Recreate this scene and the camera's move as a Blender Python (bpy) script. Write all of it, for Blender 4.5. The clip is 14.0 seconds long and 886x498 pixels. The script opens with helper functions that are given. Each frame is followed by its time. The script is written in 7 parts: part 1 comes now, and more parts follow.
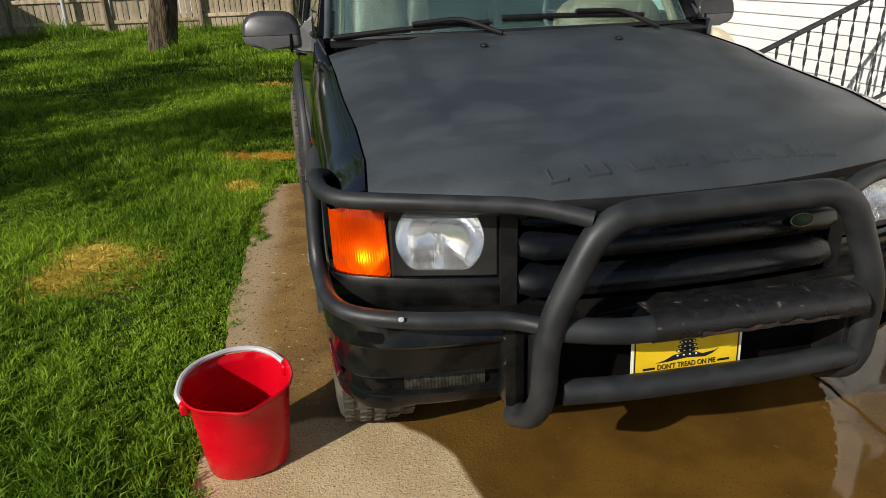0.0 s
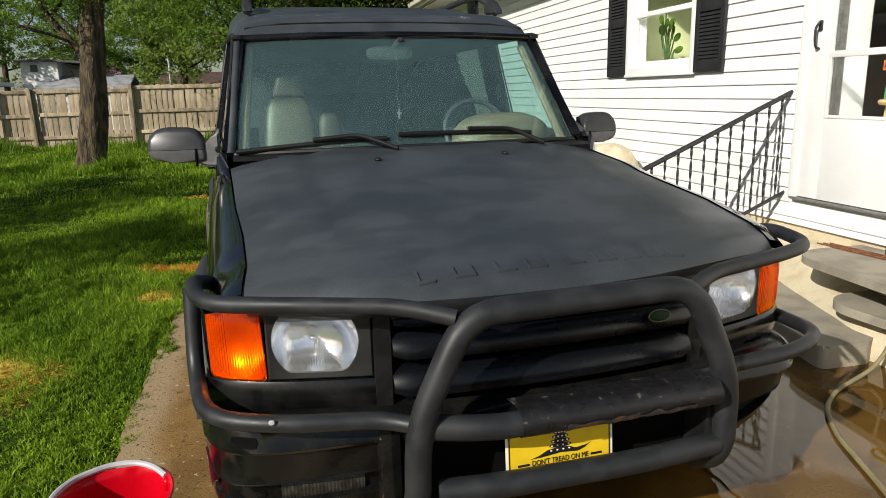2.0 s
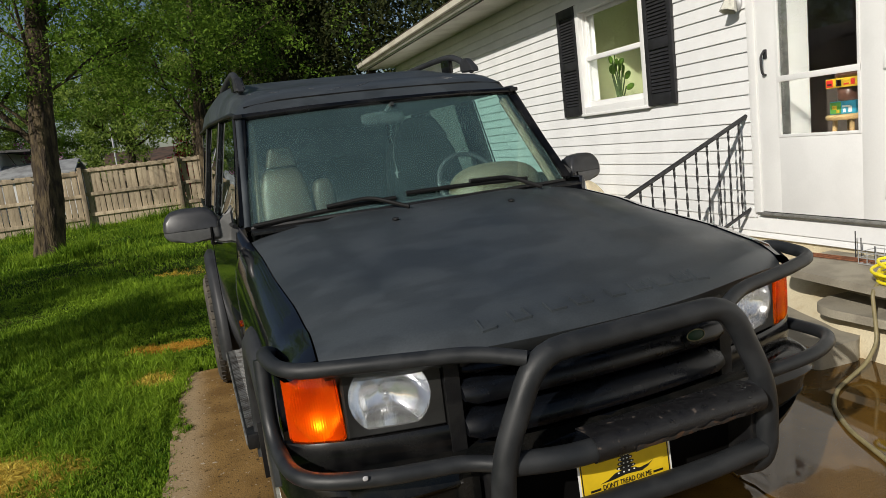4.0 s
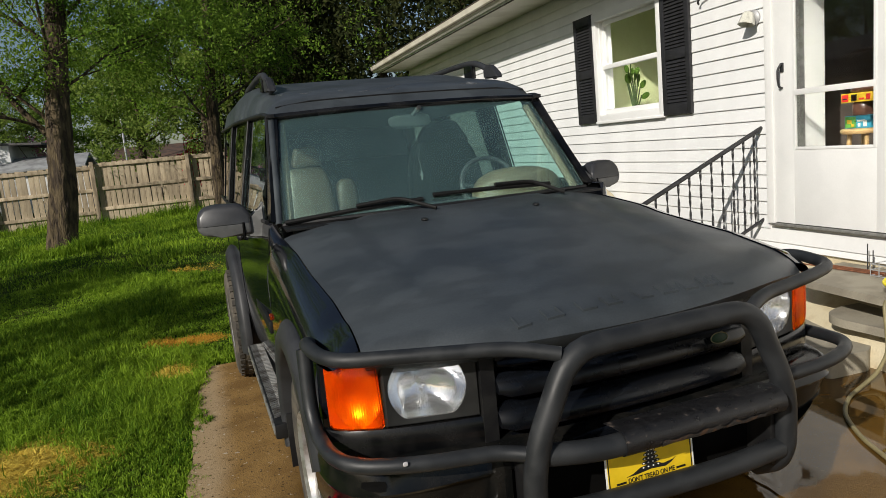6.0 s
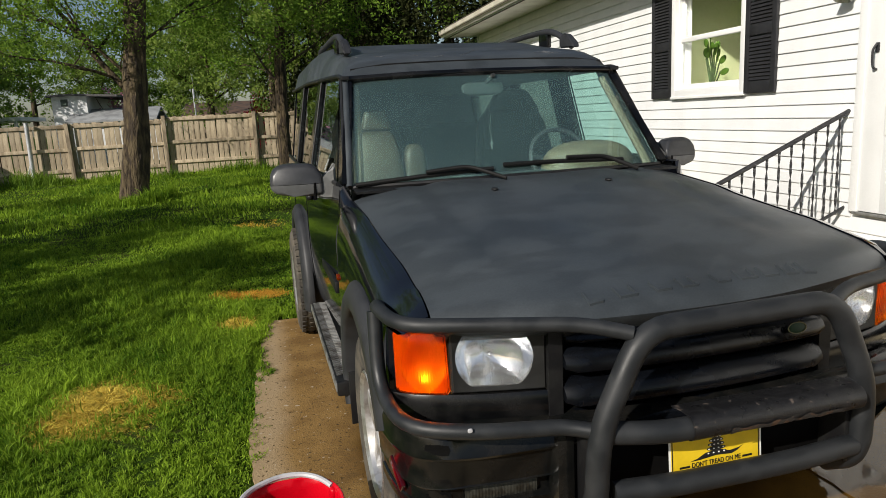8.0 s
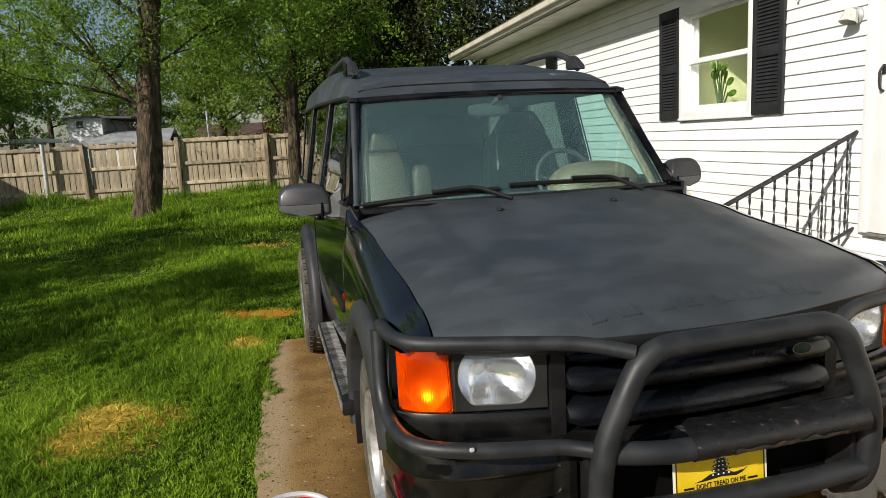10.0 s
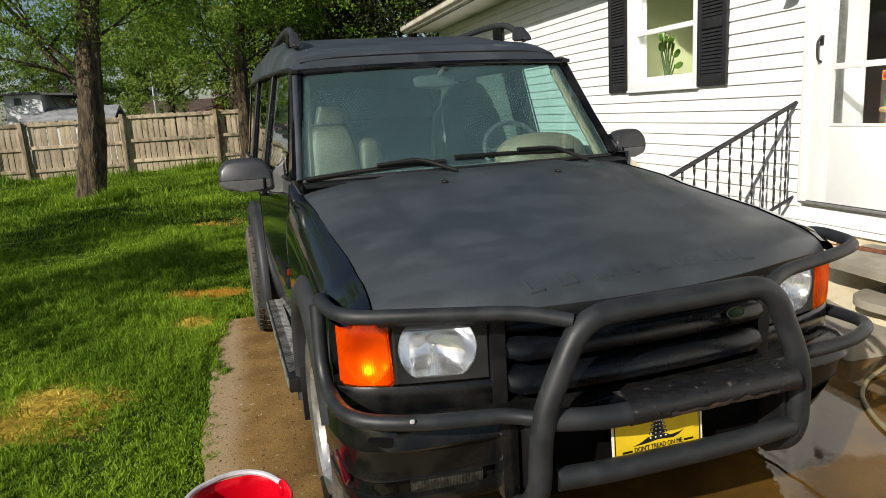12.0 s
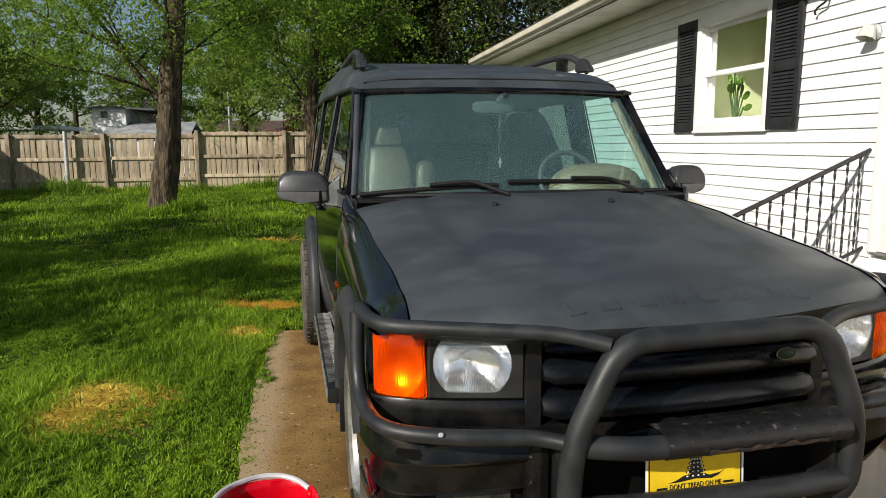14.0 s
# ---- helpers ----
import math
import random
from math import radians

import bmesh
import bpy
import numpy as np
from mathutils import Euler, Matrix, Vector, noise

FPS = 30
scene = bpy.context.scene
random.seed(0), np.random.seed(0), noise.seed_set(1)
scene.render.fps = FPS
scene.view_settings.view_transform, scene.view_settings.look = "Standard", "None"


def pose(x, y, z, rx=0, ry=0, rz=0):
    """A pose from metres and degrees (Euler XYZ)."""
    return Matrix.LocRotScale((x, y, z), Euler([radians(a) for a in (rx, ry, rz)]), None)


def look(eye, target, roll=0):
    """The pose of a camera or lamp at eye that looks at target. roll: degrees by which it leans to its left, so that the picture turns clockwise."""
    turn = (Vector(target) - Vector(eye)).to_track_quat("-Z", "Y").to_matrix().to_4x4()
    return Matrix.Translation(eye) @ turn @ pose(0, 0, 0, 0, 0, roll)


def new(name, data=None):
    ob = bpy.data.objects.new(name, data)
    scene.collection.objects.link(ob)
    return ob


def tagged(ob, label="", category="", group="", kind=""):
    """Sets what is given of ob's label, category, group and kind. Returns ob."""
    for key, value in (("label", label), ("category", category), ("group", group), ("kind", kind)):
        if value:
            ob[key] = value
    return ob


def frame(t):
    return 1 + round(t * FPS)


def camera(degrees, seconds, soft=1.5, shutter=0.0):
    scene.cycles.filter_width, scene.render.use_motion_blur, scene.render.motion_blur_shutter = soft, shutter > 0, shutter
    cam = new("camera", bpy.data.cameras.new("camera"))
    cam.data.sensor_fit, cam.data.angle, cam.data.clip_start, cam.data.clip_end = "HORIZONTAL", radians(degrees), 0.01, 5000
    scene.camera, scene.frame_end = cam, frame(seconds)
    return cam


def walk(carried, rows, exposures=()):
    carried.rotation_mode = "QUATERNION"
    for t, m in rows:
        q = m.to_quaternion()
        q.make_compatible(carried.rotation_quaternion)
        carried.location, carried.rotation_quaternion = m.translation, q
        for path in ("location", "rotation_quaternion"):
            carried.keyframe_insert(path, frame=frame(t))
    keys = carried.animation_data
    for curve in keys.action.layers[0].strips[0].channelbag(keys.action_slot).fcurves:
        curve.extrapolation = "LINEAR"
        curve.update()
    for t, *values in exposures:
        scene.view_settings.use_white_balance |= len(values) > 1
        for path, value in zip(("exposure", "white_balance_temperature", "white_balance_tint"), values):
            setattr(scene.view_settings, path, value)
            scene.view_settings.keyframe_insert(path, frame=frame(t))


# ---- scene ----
cam = camera(66.2, 14.0, soft=0.78)
PATH = [
    (0, (-0.795, -2.0, 1.415), (-0.521, -0.168, 0.662), -2.1),
    (0.5, (-0.745, -2.041, 1.444), (-0.479, -0.123, 0.944), -2.3),
    (1, (-0.693, -2.078, 1.441), (-0.207, -0.195, 0.973), -4.1),
    (1.5, (-0.662, -2.08, 1.442), (-0.072, -0.222, 0.995), -4.3),
    (2, (-0.648, -2.103, 1.411), (-0.174, -0.213, 0.961), -1.5),
    (2.5, (-0.654, -2.124, 1.416), (-0.228, -0.235, 0.915), -3.6),
    (3, (-0.631, -2.101, 1.423), (-0.086, -0.234, 0.958), -5.7),
    (3.5, (-0.715, -2.083, 1.436), (-0.061, -0.226, 1.084), -2.0),
    (4, (-0.924, -2.151, 1.464), (-0.313, -0.274, 1.143), -7.0),
    (6.5, (-1.056, -2.202, 1.475), (-0.469, -0.314, 1.175), -4.4),
    (7, (-1.077, -2.203, 1.474), (-0.537, -0.298, 1.192), -2.5),
    (7.5, (-1.09, -2.197, 1.481), (-0.663, -0.275, 1.13), -3.9),
    (8, (-1.095, -2.183, 1.481), (-0.656, -0.271, 1.092), -3.1),
    (10.5, (-1.077, -2.209, 1.476), (-0.678, -0.274, 1.165), -2.7),
    (11, (-1.088, -2.215, 1.475), (-0.705, -0.275, 1.174), -1.4),
    (11.5, (-1.083, -2.217, 1.479), (-0.685, -0.285, 1.147), -3.2),
    (12, (-1.022, -2.199, 1.459), (-0.496, -0.312, 1.056), -3.5),
    (12.5, (-0.852, -2.224, 1.444), (-0.409, -0.333, 0.967), -1.5),
    (13, (-0.751, -2.27, 1.434), (-0.249, -0.421, 0.86), -1.3),
    (13.5, (-0.799, -2.237, 1.452), (-0.378, -0.352, 0.932), -1.5),
    (14, (-0.99, -2.222, 1.412), (-0.617, -0.281, 1.107), -0.4),
]
EXPOSURES = [(0, 0.0), (0.5, 0.55), (1, 0.42), (1.5, 0.22), (2, 0.05), (2.5, 0.05), (3, -0.05), (3.5, -0.17), (4, -0.35), (6.5, -0.22), (7, -0.19), (7.5, -0.16), (8, -0.05), (10.5, 0.06), (14, 0.13)]
walk(cam, [(t, look(eye, target, roll)) for t, eye, target, roll in PATH], EXPOSURES)

# ---- light ----
SUN_WAY = Vector((1.0, 0.72, -0.71)).normalized()
sun_data = bpy.data.lights.new("sun", "SUN")
sun_data.energy, sun_data.angle, sun_data.color = 5.0, radians(0.55), (1.0, 0.94, 0.85)
sun = new("sun", sun_data)
sun.rotation_mode = "QUATERNION"
sun.rotation_quaternion = SUN_WAY.to_track_quat("-Z", "Y")
world = bpy.data.worlds.new("sky")
scene.world = world
world.use_nodes = True
wt = world.node_tree
sky = wt.nodes.new("ShaderNodeTexSky")
sky.sky_type, sky.sun_disc = "NISHITA", False
sky.sun_elevation = math.asin(-SUN_WAY.z)
sky.sun_rotation = math.atan2(-SUN_WAY.x, -SUN_WAY.y)
sky.dust_density, sky.ozone_density = 1.2, 1.0
wt.links.new(sky.outputs[0], wt.nodes["Background"].inputs[0])
wt.nodes["Background"].inputs[1].default_value = 0.08


# ---- materials ----
def nodes_of(name):
    m = bpy.data.materials.new(name)
    m.use_nodes = True
    return m, m.node_tree, m.node_tree.nodes["Principled BSDF"]


def mat(name, base, rough=0.5, metal=0.0, vary=0.0, scale=6.0, fine=60.0, bump=0.0, rough_vary=0.0,
        coat=0.0, spec=0.5, second=None, mix=(0.45, 0.6), per_object=0.0, per_island=0.0, stretch=None, deep=0.01):
    """Procedural surface: base colour, a second colour in patches, grain at two scales, relief, wear in the gloss."""
    m, nt, b = nodes_of(name)
    L, N = nt.links, nt.nodes
    b.inputs["Roughness"].default_value, b.inputs["Metallic"].default_value = rough, metal
    b.inputs["Coat Weight"].default_value, b.inputs["Specular IOR Level"].default_value = coat, spec
    b.inputs["Coat Roughness"].default_value = 0.06
    geo = N.new("ShaderNodeTexCoord")
    big, small = N.new("ShaderNodeTexNoise"), N.new("ShaderNodeTexNoise")
    big.inputs["Scale"].default_value, big.inputs["Detail"].default_value = scale, 5
    small.inputs["Scale"].default_value, small.inputs["Detail"].default_value = fine, 3
    where = geo.outputs["Object"]
    if stretch:
        mp = N.new("ShaderNodeMapping")
        mp.inputs["Scale"].default_value = stretch
        L.new(where, mp.inputs["Vector"])
        where = mp.outputs["Vector"]
    for n in (big, small):
        L.new(where, n.inputs["Vector"])
    ramp = N.new("ShaderNodeMapRange")
    ramp.inputs["From Min"].default_value, ramp.inputs["From Max"].default_value = mix
    L.new(big.outputs["Fac"], ramp.inputs["Value"])
    colour = N.new("ShaderNodeMix")
    colour.data_type = "RGBA"
    colour.inputs["A"].default_value = (*base, 1)
    colour.inputs["B"].default_value = (*(second or [c * (1 - vary) for c in base]), 1)
    L.new(ramp.outputs["Result"], colour.inputs["Factor"])
    grain = N.new("ShaderNodeHueSaturation")
    gv = N.new("ShaderNodeMapRange")
    gv.inputs["To Min"].default_value, gv.inputs["To Max"].default_value = 1 - vary * 0.6, 1 + vary * 0.6
    L.new(small.outputs["Fac"], gv.inputs["Value"])
    value = gv.outputs["Result"]
    for amount, kind, out in ((per_object, "ShaderNodeObjectInfo", "Random"), (per_island, "ShaderNodeNewGeometry", "Random Per Island")):
        if amount:
            info, mr, mul = N.new(kind), N.new("ShaderNodeMapRange"), N.new("ShaderNodeMath")
            mr.inputs["To Min"].default_value, mr.inputs["To Max"].default_value = 1 - amount, 1 + amount
            mul.operation = "MULTIPLY"
            L.new(info.outputs[out], mr.inputs["Value"])
            L.new(mr.outputs["Result"], mul.inputs[0])
            L.new(value, mul.inputs[1])
            value = mul.outputs[0]
    L.new(value, grain.inputs["Value"])
    L.new(colour.outputs["Result"], grain.inputs["Color"])
    L.new(grain.outputs["Color"], b.inputs["Base Color"])
    if rough_vary:
        rr = N.new("ShaderNodeMapRange")
        rr.inputs["From Min"].default_value, rr.inputs["From Max"].default_value = 0.3, 0.7
        rr.inputs["To Min"].default_value, rr.inputs["To Max"].default_value = max(0.03, rough - rough_vary), min(1, rough + rough_vary)
        L.new(big.outputs["Fac"], rr.inputs["Value"])
        L.new(rr.outputs["Result"], b.inputs["Roughness"])
    if bump:
        bp = N.new("ShaderNodeBump")
        bp.inputs["Strength"].default_value, bp.inputs["Distance"].default_value = bump, deep
        L.new(small.outputs["Fac"], bp.inputs["Height"])
        L.new(bp.outputs["Normal"], b.inputs["Normal"])
    return m


def glass(name, tint=(1, 1, 1), rough=0.0, ior=1.45):
    m, nt, b = nodes_of(name)
    b.inputs["Base Color"].default_value = (*tint, 1)
    b.inputs["Transmission Weight"].default_value = 1.0
    b.inputs["Roughness"].default_value = rough
    b.inputs["IOR"].default_value = ior
    return m


def leafy(name, base, second, trans=0.35, rough=0.55):
    """Leaves and blades: colour varies from leaf to leaf, and light shines through."""
    m, nt, b = nodes_of(name)
    L, N = nt.links, nt.nodes
    info = N.new("ShaderNodeNewGeometry")
    co = N.new("ShaderNodeTexCoord")
    patch = N.new("ShaderNodeTexNoise")
    patch.inputs["Scale"].default_value = 0.9
    L.new(co.outputs["Object"], patch.inputs["Vector"])
    add = N.new("ShaderNodeMath")
    add.operation = "MULTIPLY_ADD"
    add.inputs[1].default_value = 0.55
    L.new(info.outputs["Random Per Island"], add.inputs[0])
    scl = N.new("ShaderNodeMapRange")
    scl.inputs["From Min"].default_value, scl.inputs["From Max"].default_value = 0.35, 0.65
    scl.inputs["To Min"].default_value, scl.inputs["To Max"].default_value = 0.0, 0.45
    L.new(patch.outputs["Fac"], scl.inputs["Value"])
    L.new(scl.outputs["Result"], add.inputs[2])
    c = N.new("ShaderNodeMix")
    c.data_type = "RGBA"
    c.inputs["A"].default_value, c.inputs["B"].default_value = (*base, 1), (*second, 1)
    L.new(add.outputs[0], c.inputs["Factor"])
    L.new(c.outputs["Result"], b.inputs["Base Color"])
    b.inputs["Roughness"].default_value = rough
    b.inputs["Specular IOR Level"].default_value = 0.12
    tr = N.new("ShaderNodeBsdfTranslucent")
    L.new(c.outputs["Result"], tr.inputs["Color"])
    ms = N.new("ShaderNodeMixShader")
    ms.inputs[0].default_value = trans
    L.new(b.outputs[0], ms.inputs[1])
    L.new(tr.outputs[0], ms.inputs[2])
    L.new(ms.outputs[0], N["Material Output"].inputs["Surface"])
    return m




def faded_primer():
    """Matte black brushed-on paint: soft-edged darker and paler patches, streaks and a fine grain."""
    m = mat("matte_black_paint", (0.0370, 0.0435, 0.0490), 0.40, vary=0.45, scale=2.6, fine=170, rough_vary=0.10, second=(0.0500, 0.0580, 0.0645), mix=(0.40, 0.62), bump=0.05, spec=0.42)
    nt, b = m.node_tree, m.node_tree.nodes["Principled BSDF"]
    old = b.inputs["Base Color"].links[0].from_socket
    co, warp, patch, ramp, mul = (nt.nodes.new("ShaderNode" + k) for k in ("TexCoord", "Mapping", "TexNoise", "MapRange", "HueSaturation"))
    warp.inputs["Scale"].default_value = (1.0, 1.5, 1.0)
    patch.inputs["Scale"].default_value, patch.inputs["Detail"].default_value, patch.inputs["Distortion"].default_value = 5.0, 2.0, 0.25
    ramp.inputs["From Min"].default_value, ramp.inputs["From Max"].default_value = 0.45, 0.56
    ramp.inputs["To Min"].default_value, ramp.inputs["To Max"].default_value = 0.86, 1.08
    for p, q in ((co.outputs["Object"], warp.inputs["Vector"]), (warp.outputs["Vector"], patch.inputs["Vector"]), (patch.outputs["Fac"], ramp.inputs["Value"]),
                 (ramp.outputs["Result"], mul.inputs["Value"]), (old, mul.inputs["Color"]), (mul.outputs["Color"], b.inputs["Base Color"])):
        nt.links.new(p, q)
    return m


M_PRIMER = faded_primer()
M_GLOSS = mat("glossy_black_paint", (0.005, 0.006, 0.009), 0.07, vary=0.3, scale=5, coat=0.3, rough_vary=0.03, spec=0.5)
M_DULL = mat("dull_black_paint", (0.0032, 0.0034, 0.0038), 0.20, vary=0.4, scale=9, fine=160, rough_vary=0.12, second=(0.010, 0.0098, 0.0098), spec=0.35)
M_BUMPER = mat("scuffed_bumper_plastic", (0.0050, 0.0055, 0.0055), 0.17, vary=0.5, scale=13, fine=110, rough_vary=0.12, second=(0.010, 0.0095, 0.0085), spec=0.30)
M_WIPER = mat("wiper_black", (0.006, 0.006, 0.006), 0.65, vary=0.4, scale=30, spec=0.25)
M_SLAT = mat("grille_plastic", (0.0034, 0.0042, 0.006), 0.28, vary=0.4, scale=14, rough_vary=0.10, spec=0.35)
M_BAR = mat("textured_black_tube", (0.0145, 0.0162, 0.0182), 0.50, vary=0.35, scale=14, fine=260, bump=0.05, rough_vary=0.12, second=(0.021, 0.0228, 0.025), spec=0.4)
M_RUSTBAR = mat("chipped_black_steel", (0.010, 0.010, 0.011), 0.42, vary=0.5, scale=34, fine=180, bump=0.10, rough_vary=0.2, second=(0.085, 0.066, 0.055), mix=(0.64, 0.70))
M_RUSTEDGE = mat("thin_brown_rust", (0.075, 0.040, 0.022), 0.7, vary=0.7, scale=40, fine=200, bump=0.15, second=(0.024, 0.022, 0.021), mix=(0.42, 0.55))
M_TRIM = mat("black_plastic", (0.007, 0.007, 0.0078), 0.45, vary=0.4, scale=18, fine=200, bump=0.08, second=(0.013, 0.013, 0.013), spec=0.4)
M_LAMPBOX = mat("grey_lamp_housing", (0.0115, 0.0115, 0.011), 0.5, vary=0.3, scale=30, fine=300, bump=0.1)
M_FLARE = mat("grey_black_plastic", (0.026, 0.027, 0.030), 0.55, vary=0.3, scale=10, fine=220, bump=0.06)
# near-black: the shade inside holes and hidden recesses put into the colour
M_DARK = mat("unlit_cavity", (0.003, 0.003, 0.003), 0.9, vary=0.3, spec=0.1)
M_RUBBER = mat("muddy_rubber", (0.048, 0.043, 0.036), 0.85, vary=0.5, scale=12, fine=90, bump=0.2, second=(0.10, 0.086, 0.065))
M_ALLOY = mat("silver_alloy", (0.62, 0.62, 0.62), 0.35, metal=0.8, vary=0.15, scale=20, second=(0.4, 0.38, 0.35))
M_CHROME = mat("bright_reflector", (0.86, 0.88, 0.90), 0.13, metal=1.0, vary=0.03)
M_GLOW = mat("silvered_bowl", (0.85, 0.85, 0.82), 0.38, metal=1.0, vary=0.1, scale=30)
M_TREAD = mat("worn_tread_plate", (0.34, 0.34, 0.33), 0.45, metal=0.6, vary=0.35, scale=16, fine=120, bump=0.2, second=(0.16, 0.15, 0.14))


def dusty(name, tint, dust, amount):
    """Glass under a thin film of dust."""
    m = glass(name, tint)
    nt = m.node_tree
    d, ms = nt.nodes.new("ShaderNodeBsdfDiffuse"), nt.nodes.new("ShaderNodeMixShader")
    d.inputs["Color"].default_value = (*dust, 1)
    co, nz, mr = nt.nodes.new("ShaderNodeTexCoord"), nt.nodes.new("ShaderNodeTexNoise"), nt.nodes.new("ShaderNodeMapRange")
    nz.inputs["Scale"].default_value = 4.0
    mr.inputs["To Min"].default_value, mr.inputs["To Max"].default_value = amount * 0.6, amount * 1.4
    nt.links.new(co.outputs["Object"], nz.inputs["Vector"])
    nt.links.new(nz.outputs["Fac"], mr.inputs["Value"])
    nt.links.new(mr.outputs["Result"], ms.inputs[0])
    nt.links.new(nt.nodes["Principled BSDF"].outputs[0], ms.inputs[1])
    nt.links.new(d.outputs[0], ms.inputs[2])
    nt.links.new(ms.outputs[0], nt.nodes["Material Output"].inputs["Surface"])
    return m


M_WSCREEN = dusty("dusty_windscreen", (0.60, 0.85, 0.80), (0.29, 0.45, 0.48), 0.050)
M_DOORGLASS = glass("tinted_door_glass", (0.70, 0.88, 0.82))
M_PANE = glass("window_pane", (0.95, 0.98, 0.97))
M_SIDEGLASS = glass("dark_side_glass", (0.16, 0.20, 0.18))
M_LENS = dusty("hazy_lamp_lens", (0.97, 0.98, 1.0), (0.82, 0.84, 0.86), 0.07)
M_FOG = mat("scratched_fog_lens", (0.032, 0.032, 0.027), 0.3, vary=0.5, scale=40, second=(0.016, 0.015, 0.012))
M_SHADE = mat("cloudy_lamp_glass", (0.62, 0.62, 0.55), 0.2, vary=0.25, scale=25)
M_MIRROR = mat("satin_grey_black", (0.034, 0.035, 0.038), 0.36, vary=0.3, scale=14, rough_vary=0.05, spec=0.5)
# lower mirror half: the sheen of the sun is put into a paler grey
M_MIRRORLOW = mat("sun_paled_lower_shell", (0.095, 0.096, 0.098), 0.34, vary=0.3, scale=14, rough_vary=0.06)
M_MIRRORARM = mat("silver_grey_plastic", (0.22, 0.22, 0.215), 0.35, vary=0.3, scale=14, rough_vary=0.08)
M_JAMB = mat("white_inner_jamb", (0.74, 0.74, 0.72), 0.6, vary=0.08, scale=3)
M_BEIGE = mat("beige_leather", (0.115, 0.080, 0.046), 0.55, vary=0.15, scale=9, fine=240, bump=0.15)
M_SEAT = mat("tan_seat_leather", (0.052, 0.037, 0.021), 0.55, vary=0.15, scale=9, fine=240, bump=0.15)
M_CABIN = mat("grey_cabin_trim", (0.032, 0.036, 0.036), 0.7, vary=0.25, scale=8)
# darker seat copy: the cabin shade is put into its colour
M_SEATDARK = mat("shaded_seat_cover", (0.014, 0.015, 0.015), 0.85, vary=0.3, scale=12, fine=200, bump=0.1)
M_YELLOW = mat("yellow_plate", (0.80, 0.55, 0.02), 0.35, vary=0.06, scale=20)
M_BLACKINK = mat("black_print", (0.012, 0.012, 0.012), 0.45, vary=0.1)
M_WHITEINK = mat("white_print", (0.8, 0.8, 0.78), 0.45, vary=0.05)
M_GREENBADGE = mat("green_badge", (0.008, 0.035, 0.012), 0.5, vary=0.2, scale=40, spec=0.2)
M_GOLDBADGE = mat("dull_gold_trim", (0.16, 0.14, 0.05), 0.4, vary=0.2, scale=40)
M_REDLENS = mat("red_lens", (0.055, 0.002, 0.006), 0.2, vary=0.2, scale=30, coat=0.5)
M_REDPLASTIC = mat("red_plastic", (0.52, 0.0015, 0.010), 0.28, vary=0.12, scale=14, fine=120, rough_vary=0.1, spec=0.3, second=(0.57, 0.006, 0.016), mix=(0.55, 0.75))
M_GREYPLASTIC = mat("grey_plastic", (0.50, 0.50, 0.52), 0.45, vary=0.12, scale=20)
M_SCRATCH = mat("bared_primer", (0.24, 0.245, 0.25), 0.6, vary=0.6, scale=90, second=(0.06, 0.06, 0.065), mix=(0.45, 0.55))
M_WHITE = mat("white_paint", (0.80, 0.805, 0.795), 0.45, vary=0.05, scale=3, fine=80)
M_SIDING = mat("white_siding", (0.80, 0.81, 0.81), 0.5, vary=0.07, scale=2.2, fine=40, per_object=0.03, bump=0.03)
M_GUTTER = mat("aged_cream_gutter", (0.60, 0.565, 0.47), 0.5, vary=0.15, scale=3, second=(0.50, 0.46, 0.37))
M_DRIP = mat("brown_drip_edge", (0.075, 0.055, 0.04), 0.6, vary=0.3, scale=12)
M_SHUTTER = mat("black_shutter", (0.022, 0.022, 0.025), 0.5, vary=0.3, scale=12)
M_IRON = mat("black_iron", (0.030, 0.030, 0.033), 0.45, vary=0.4, scale=30, bump=0.1)
M_CONCRETE = mat("grey_tan_concrete", (0.33, 0.30, 0.232), 0.85, vary=0.2, scale=5, fine=120, bump=0.35, second=(0.25, 0.225, 0.175))
M_CREAM = mat("cream_painted_concrete", (0.60, 0.53, 0.37), 0.8, vary=0.25, scale=7, fine=90, bump=0.4, second=(0.50, 0.41, 0.26), mix=(0.5, 0.72))
M_SILL = mat("dull_aluminium", (0.20, 0.20, 0.19), 0.5, vary=0.3, scale=20)
M_ROOF = mat("grey_shingle", (0.13, 0.125, 0.12), 0.9, vary=0.4, scale=20, fine=120, bump=0.4)
M_WALLGREEN = mat("pale_green_wall", (0.70, 0.76, 0.42), 0.8, vary=0.05, scale=2)
# entry walls and ceiling: the dimness indoors is put into this brown
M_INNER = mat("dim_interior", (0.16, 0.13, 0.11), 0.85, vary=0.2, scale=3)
M_FENCE = mat("weathered_cedar", (0.47, 0.385, 0.268), 0.85, vary=0.8, scale=9, fine=70, bump=0.5, second=(0.24, 0.185, 0.12), mix=(0.40, 0.66), per_object=0.22, stretch=(1.0, 1.0, 0.12))
M_POST = mat("weathered_post", (0.34, 0.275, 0.19), 0.9, vary=0.5, scale=9, bump=0.4, second=(0.18, 0.14, 0.095), stretch=(1.0, 1.0, 0.2))
M_SHEDROOF = mat("weathered_sheet_roof", (0.36, 0.37, 0.375), 0.7, vary=0.35, scale=2.5, fine=30, second=(0.25, 0.255, 0.26))
M_BROWNROOF = mat("brown_roofing", (0.11, 0.065, 0.045), 0.85, vary=0.4, scale=3, fine=40, second=(0.06, 0.042, 0.032))
M_REDBLOSSOM = leafy("red_blossom", (0.42, 0.02, 0.035), (0.75, 0.06, 0.09), 0.3)
